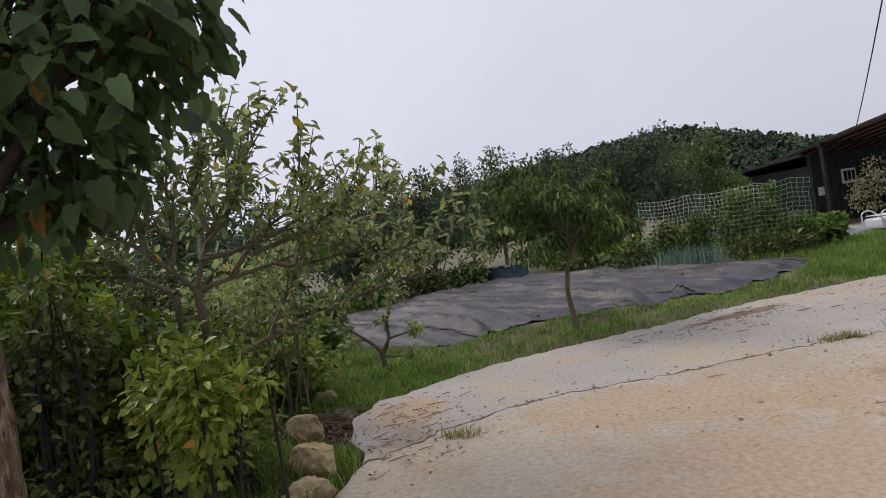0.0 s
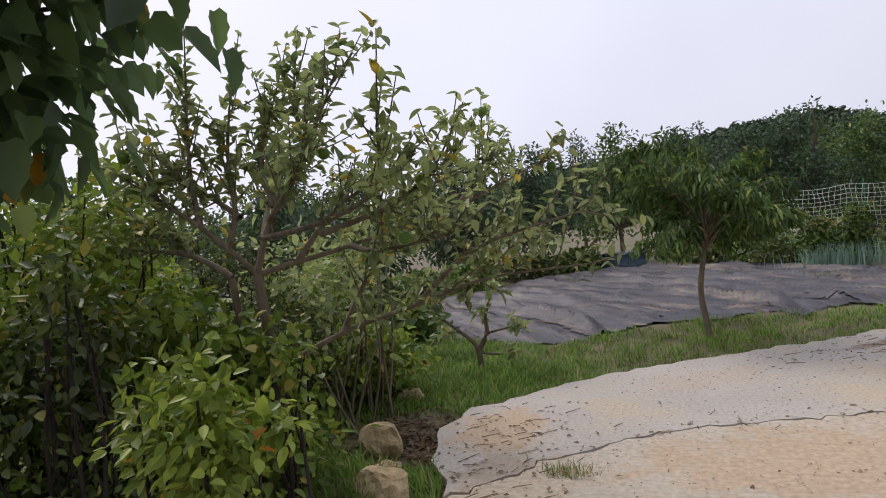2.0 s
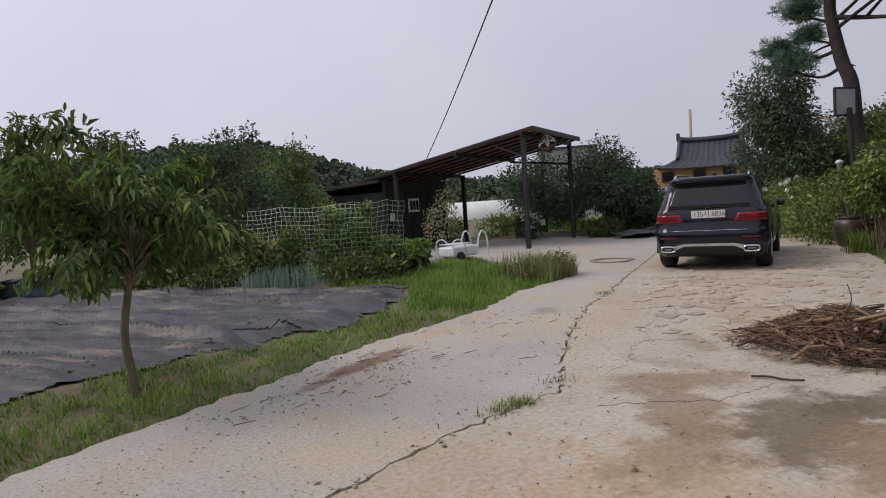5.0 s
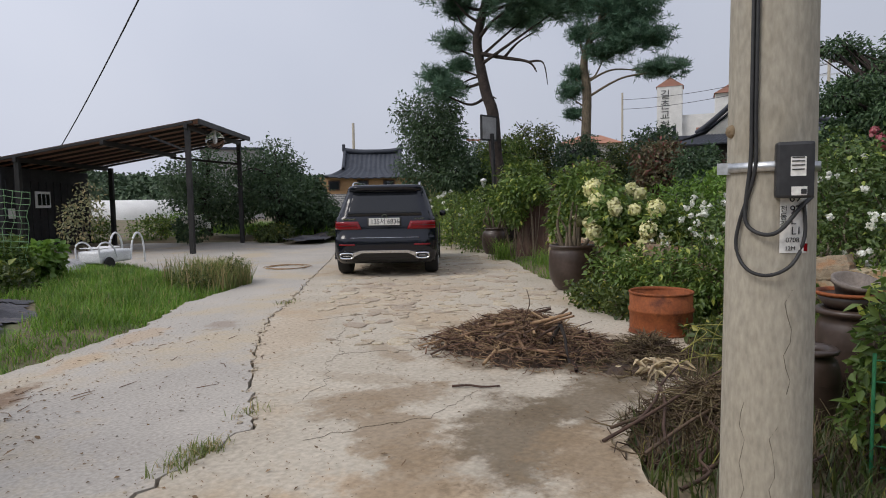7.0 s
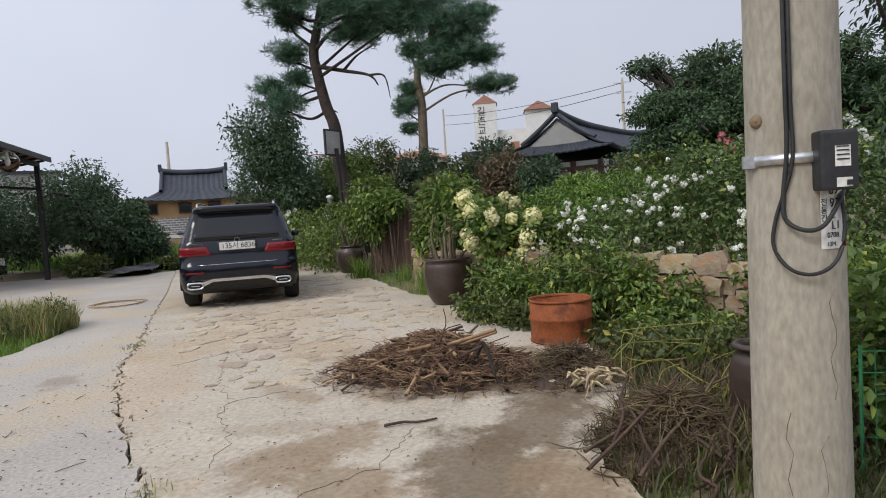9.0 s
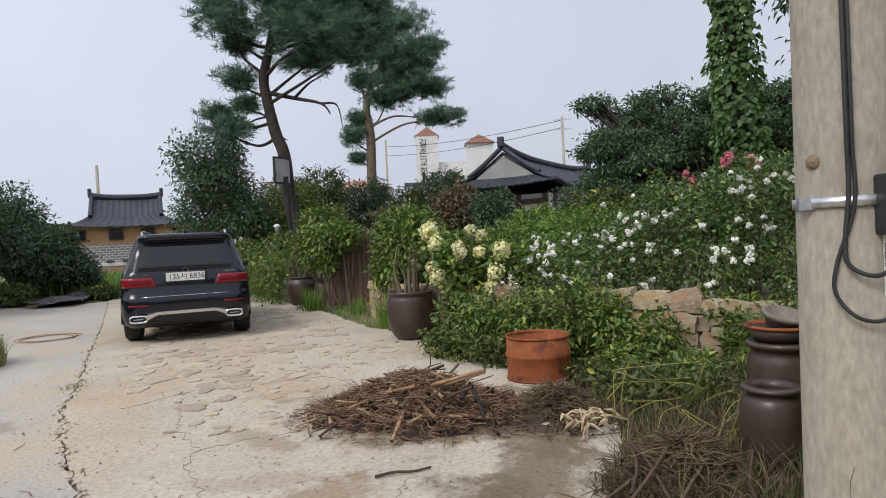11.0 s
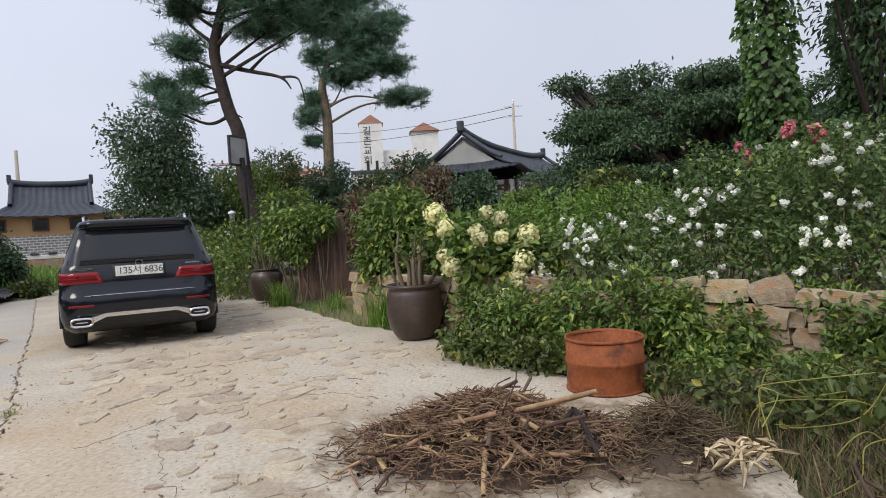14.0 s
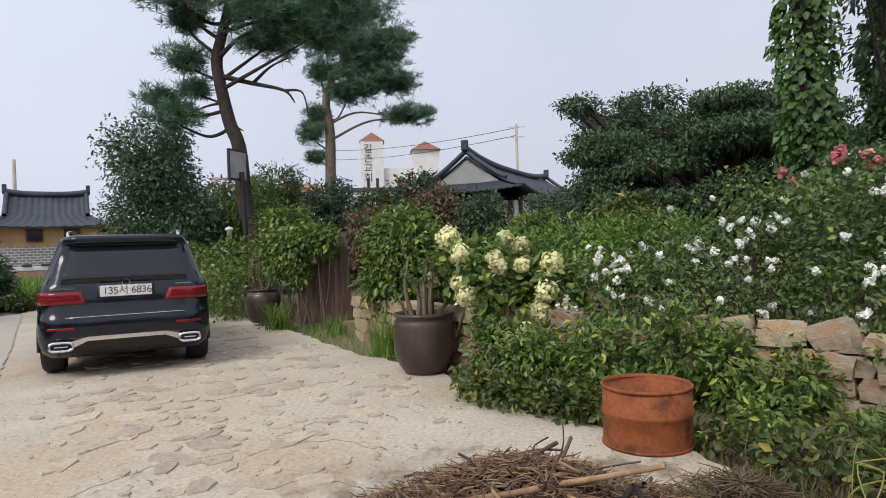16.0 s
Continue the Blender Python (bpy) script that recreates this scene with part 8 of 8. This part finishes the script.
shrub([(8.3, 12.2, 0.22, 0.4, 0.35, 0.2), (8.8, 12.35, 0.25, 0.3, 0.3, 0.22), (7.7, 12.0, 0.18, 0.35, 0.3, 0.16)], 1500, 0.06, L_UNDER, "leafy mugwort weeds at the verge's end", "weeds", 331, 0.3, 0.0, name="weed_clump", stems=8)
p = scatter(40000, 9.0, 21.0, 5.0, 17.0)
dist = line_distance(p, RIGHT_EDGE)
p = p[~inside(p, ROAD) & (dist < 0.55)]
tagged(leaves("hedge_foot_grass", blades(r23, p, ground_height(p) - 0.01, 0.10, 0.010, 0.9), L_GRASS), "fringe of grass at the foot of the hedge", "grass", kind="stuff")
for c, n, h in (((12.0, 7.35), 260, 0.45), ((14.75, 10.15), 220, 0.4), ((13.9, 8.7), 100, 0.3)):
    p = np.column_stack([r23.normal(c[0], 0.12, n), r23.normal(c[1], 0.12, n)])
    tf = thing("grass_tuft", (0, 0, 0), "tuft of long arching grass beside the jar", "grass tuft", group="grass tufts")
    leaves("grass_growth", blades(r23, p, np.zeros(n), h, 0.012, 1.2), L_GRASS, tf, "", "stuff")
p = scatter(9000, 19, 33, 17, 31)
p = p[~inside(p, ROAD)]
tagged(leaves("field_grass", blades(r23, p, ground_height(p), 0.35, 0.05, 0.6), L_BRIGHT), "pale green grass beyond the yard", "grass", kind="stuff")
p = scatter(11000, -2.8, 0.05, 0.2, 3.6)
p = p[~inside(p, ROAD)]
tagged(leaves("shade_grass", blades(r23, p, ground_height(p) - 0.01, 0.14, 0.011, 1.0), L_GRASS), "grass and weeds under the dark tree", "grass", kind="stuff")
for c, n in (((3.76, 5.76), 230), ((7.67, 9.57), 70), ((0.45, 3.75), 150), ((3.55, 5.68), 90), ((4.35, 6.1), 40)):
    p = np.column_stack([r23.normal(c[0], 0.085, n), r23.normal(c[1], 0.05, n)])
    tf = thing("crack_weed", (0, 0, 0), "small grass tuft growing in the concrete crack", "grass tuft", group="crack weeds")
    leaves("grass_growth", blades(r23, p, np.full(n, -0.01), 0.055, 0.007, 1.5), L_DRYGRASS, tf, "", "stuff")

# ---- rocks by the shrub ----
for k, (x, y, sx, sy, sz, turn) in enumerate(((-0.85, 3.86, 0.23, 0.2, 0.22, 20), (-0.44, 3.14, 0.30, 0.2, 0.19, -25), (-0.28, 2.68, 0.25, 0.2, 0.13, 40), (-1.25, 5.15, 0.2, 0.16, 0.12, 10), (-0.62, 3.48, 0.17, 0.15, 0.1, 55))):
    rock = thing("rock", (x, y, 0), "rough tan boulder half sunk in the weeds", "rock", group="edge rocks")
    rock.matrix_world = pose(x, y, 0.0, 0, 0, turn)
    bm = bmesh.new()
    bmesh.ops.create_icosphere(bm, subdivisions=3, radius=0.5)
    for v in bm.verts:
        q = v.co.copy()
        for ax_ in (Vector((1, 0.2, 0.3)), Vector((-0.7, 0.6, 0.4)), Vector((0.1, -1, 0.5)), Vector((0.2, 0.1, 1)), Vector((0.6, 0.8, -0.2))):
            ax_ = ax_.normalized()
            over = q.dot(ax_) - 0.33
            if over > 0:
                q -= ax_ * over * 0.85
        v.co = Vector((q.x * sx * 1.45, q.y * sy * 1.4, (q.z + 0.36) * sz * 1.45)) + Vector(r23.normal(size=3)) * 0.006
    part("boulder", bm, ROCK, rock)

# ---- dirt, ring, litter on the road ----
ring_ob = thing("vine_ring", (0, 0, 0), "loose ring of dried vine lying on the concrete", "vine ring")
for k in range(3):
    pts = [(11.05 + (0.42 + 0.03 * k) * math.cos(a) + 0.05 * math.sin(3 * a + 2 * k), 13.48 + (0.44 + 0.02 * k) * math.sin(a), 0.014 + 0.008 * k) for a in np.linspace(0, 2 * np.pi, 40)]
    tube("strand", pts, 0.007, PALE_STICK, ring_ob, 5)
n = 700
groups = [((-0.1, 4.3), (0.35, 0.5), 0.2), ((3.3, 7.75), (0.45, 0.3), 0.2), ((2.4, 6.9), (0.5, 0.3), 0.1), ((5.0, 8.9), (0.6, 0.4), 0.07), ((8.5, 7.0), (1.8, 1.6), 0.15), ((3.0, 5.0), (2.0, 1.6), 0.1), ((0.1, 3.5), (0.3, 0.4), 0.1)]
LP = np.concatenate([np.column_stack([r23.normal(c[0], s[0], int(n * w)), r23.normal(c[1], s[1], int(n * w))]) for c, s, w in groups])
LP = LP[inside(LP, ROAD)]
m_ = len(LP)
ax = unit(r23, m_) * np.array([1, 1, 0.15])
tagged(leaves("leaf_litter", leaf_arrays(np.column_stack([LP, np.full(m_, 0.008)]), ax, np.tile([0, 0, 1.0], (m_, 1)) + 0.3 * unit(r23, m_), 0.02 + 0.05 * r23.random(m_) ** 2, 0.010 + 0.018 * r23.random(m_), 0.15, 0.05), L_LITTER), "dry fallen leaves scattered on the road", "leaf litter", kind="stuff")
out = []
for c, s, w in groups:
    for k in range(int(110 * w) + 4):
        x, y = r23.normal(c[0], s[0]), r23.normal(c[1], s[1])
        if not inside(np.array([[x, y]]), ROAD)[0]:
            continue
        a = r23.normal() * 0.6 + 0.6
        ln = 0.05 + 0.14 * r23.random()
        out.append((np.array([(x, y, 0.006), (x + ln * 0.5 * math.cos(a), y + ln * 0.5 * math.sin(a), 0.012), (x + ln * math.cos(a + 0.2), y + ln * math.sin(a + 0.2), 0.006)]), [0.003, 0.003, 0.0015]))
v, f = joined([tube_arrays(p, q, 4) for p, q in out])
tagged(arrays("twig_litter", v, f, TWIG), "small dry twigs scattered on the road", "twigs", kind="stuff")
loose = thing("dry_stick", (0, 0, 0), "single dry stick lying on the concrete", "stick")
stick("branch", (5.55, 5.25, 0.012), (5.75, 4.95, 0.012), 0.01, 0.007, BROWN_STICK, loose, r23, 0.006)

# ---- flat stones bedded in the yard ----
flat_meshes = []
for k in range(14):
    bm = bmesh.new()
    m_ = int(r23.integers(5, 9))
    pts = [((0.6 + 0.55 * r23.random()) * math.cos(2 * math.pi * i / m_ + 0.3 * r23.random()), (0.6 + 0.55 * r23.random()) * math.sin(2 * math.pi * i / m_)) for i in range(m_)]
    lo = [bm.verts.new((x * 1.04, y * 1.04, -0.02)) for x, y in pts]
    hi = [bm.verts.new((x * 0.95, y * 0.95, 0.005 + 0.008 * r23.random())) for x, y in pts]
    for i in range(m_):
        bm.faces.new((lo[i], lo[(i + 1) % m_], hi[(i + 1) % m_], hi[i]))
    bm.faces.new(hi)
    me = bpy.data.meshes.new("flat_stone")
    bm.to_mesh(me)
    bm.free()
    me.materials.append(PAVER)
    flat_meshes.append(me)
YARD = [(5.6, 6.2), (8.0, 6.2), (9.6, 6.1), (11.0, 7.0), (13.6, 9.2), (15.6, 11.2), (13.0, 12.8), (9.2, 10.4), (6.8, 8.2)]
made = 0
while made < 300:
    x, y = 5.6 + 10 * r23.random(), 6.0 + 6.8 * r23.random()
    if not inside(np.array([[x, y]]), YARD)[0]:
        continue
    s = 0.05 + 0.13 * r23.random() ** 1.6
    o = new("flat_stone", flat_meshes[int(r23.integers(14))])
    o.parent = road_right
    o.matrix_world = pose(x, y, 0.0, r23.normal() * 1.2, r23.normal() * 1.2, r23.random() * 360) @ Matrix.Diagonal((s * (0.9 + 0.9 * r23.random()), s, 1, 1))
    made += 1
lp = np.concatenate([np.column_stack([r23.normal(-0.85, 0.28, 900), r23.normal(4.25, 0.38, 900)]), np.column_stack([-1.6 + 1.5 * r23.random(1500), 0.8 + 3.2 * r23.random(1500)])])
lp = lp[~inside(lp, ROAD)]
m_ = len(lp)
tagged(leaves("verge_litter", leaf_arrays(np.column_stack([lp, ground_height(lp) + 0.012]), unit(r23, m_) * np.array([1, 1, 0.3]), np.tile([0, 0, 1.0], (m_, 1)) + 0.5 * unit(r23, m_), 0.05 + 0.05 * r23.random(m_), 0.02 + 0.02 * r23.random(m_), 0.2, 0.1), L_LITTER), "brown rotting leaves heaped beside the road", "leaf litter", kind="stuff")

# ---- straw caught in the folds of the field film ----
q = scatter(9000, -4.0, 5.5, 7.0, 17.6)
q = q[inside(q, FIELD)]
al, ac = q @ np.array([0.68, -0.73]), q @ np.array([0.73, 0.68])
band = np.sin(ac * 5.0 + 1.6 * np.sin(al * 0.9)) + 0.6 * np.sin(al * 2.3 + ac)
q = q[band > 1.0]
m_ = len(q)
iu = np.clip(((q[:, 0] + 4.2) / 9.9 * (nx - 1)).round().astype(int), 0, nx - 1)
iv = np.clip(((q[:, 1] - 6.9) / 10.9 * (ny - 1)).round().astype(int), 0, ny - 1)
qz = fz.reshape(ny, nx)[iv, iu] + 0.008
tagged(leaves("field_straw", leaf_arrays(np.column_stack([q, qz]), unit(r23, m_) * np.array([1, 1, 0.1]), np.tile([0, 0, 1.0], (m_, 1)), 0.05 + 0.10 * r23.random(m_), 0.012 + 0.02 * r23.random(m_), 0.1, 0.05), STRAW), "pale straw and dust caught in the film's folds", "straw", kind="stuff")
for c, n in (((3.0, 12.2), 90), ((4.2, 12.4), 80), ((1.6, 13.6), 90), ((0.4, 15.0), 90), ((-1.6, 13.8), 70), ((3.9, 11.3), 40)):
    p = np.column_stack([r23.normal(c[0], 0.16, n), r23.normal(c[1], 0.10, n)])
    tf = thing("field_weed", (0, 0, 0), "small weed tuft growing through the black film", "grass tuft", group="field weeds")
    leaves("grass_growth", blades(r23, p, np.full(n, 0.12), 0.12, 0.012, 1.2), L_GRASS, tf, "", "stuff")

# ---- tyres stacked beyond the yard ----
for k in range(6):
    ty = thing("old_tyre", (20.6, 18.9, 0.0), "worn black tyre in a stack beyond the yard", "tyre", group="tyre stack")
    part("tread", lathe(bmesh.new(), [(0.19, 0.03), (0.26, 0.0), (0.32, 0.02), (0.335, 0.1), (0.32, 0.18), (0.26, 0.2), (0.19, 0.17), (0.19, 0.03)], 28), RUBBER, ty, "", True)
    ty.matrix_world = pose(20.6 + 0.03 * math.sin(k * 2.1), 18.9 + 0.03 * math.cos(k * 1.7), 0.2 * k)

# ---- grit and chips on the concrete ----
gp = np.column_stack([0.4 + 11.0 * r23.random(9000), 3.4 + 7.4 * r23.random(9000)])
gp = gp[inside(gp, ROAD)]
m_ = len(gp)
tagged(leaves("grit", leaf_arrays(np.column_stack([gp, np.full(m_, 0.003)]), unit(r23, m_) * np.array([1, 1, 0.1]), np.tile([0, 0, 1.0], (m_, 1)) + 0.25 * unit(r23, m_), 0.006 + 0.022 * r23.random(m_) ** 3, 0.006 + 0.012 * r23.random(m_) ** 2, 0.2, 0.1), L_LITTER), "fine brown grit and chips strewn over the concrete", "grit", kind="stuff")

# ---- hairline cracks and crumbs along the joint ----
for k, line in enumerate(([(7.3, 7.95), (6.4, 7.3), (5.9, 6.75), (5.55, 6.6), (5.2, 6.2), (4.73, 5.99)], [(5.9, 6.75), (6.2, 6.5), (6.4, 6.2)], [(6.9, 8.3), (7.6, 8.0), (8.1, 7.4), (8.9, 7.2)], [(8.1, 7.4), (8.3, 6.9), (8.1, 6.5)], [(9.4, 8.6), (10.0, 8.1), (10.4, 7.5)], [(4.2, 5.4), (5.0, 5.0), (5.6, 5.05)], [(7.2, 7.2), (7.5, 6.7), (7.3, 6.3)])):
    pts = jagged(line, 90 + k, 0.02, 0.06)
    crack_ob = tube("hairline_crack", [(x, y, -0.0005) for x, y in pts], 0.0013, CRACK, road_right, 4, False)
crumb = []
for k in range(14):
    bm = bmesh.new()
    bmesh.ops.create_icosphere(bm, subdivisions=1, radius=0.5)
    for v in bm.verts:
        v.co = Vector((v.co.x, v.co.y, v.co.z * 0.6)) + Vector(r23.normal(size=3)) * 0.08
    me = bpy.data.meshes.new("concrete_crumb")
    bm.to_mesh(me)
    bm.free()
    me.materials.append(PAVER)
    crumb.append(me)
for k in range(230):
    i = int(r23.integers(20, min(len(crack) - 1, 190)))
    s = 0.010 + 0.028 * r23.random() ** 2
    o = new("concrete_crumb", crumb[int(r23.integers(14))])
    o.parent = road_right
    o.matrix_world = pose(crack[i][0] + r23.normal() * 0.045, crack[i][1] + r23.normal() * 0.045, s * 0.15, 0, 0, r23.random() * 360) @ Matrix.Diagonal((s, s * 1.2, s, 1))
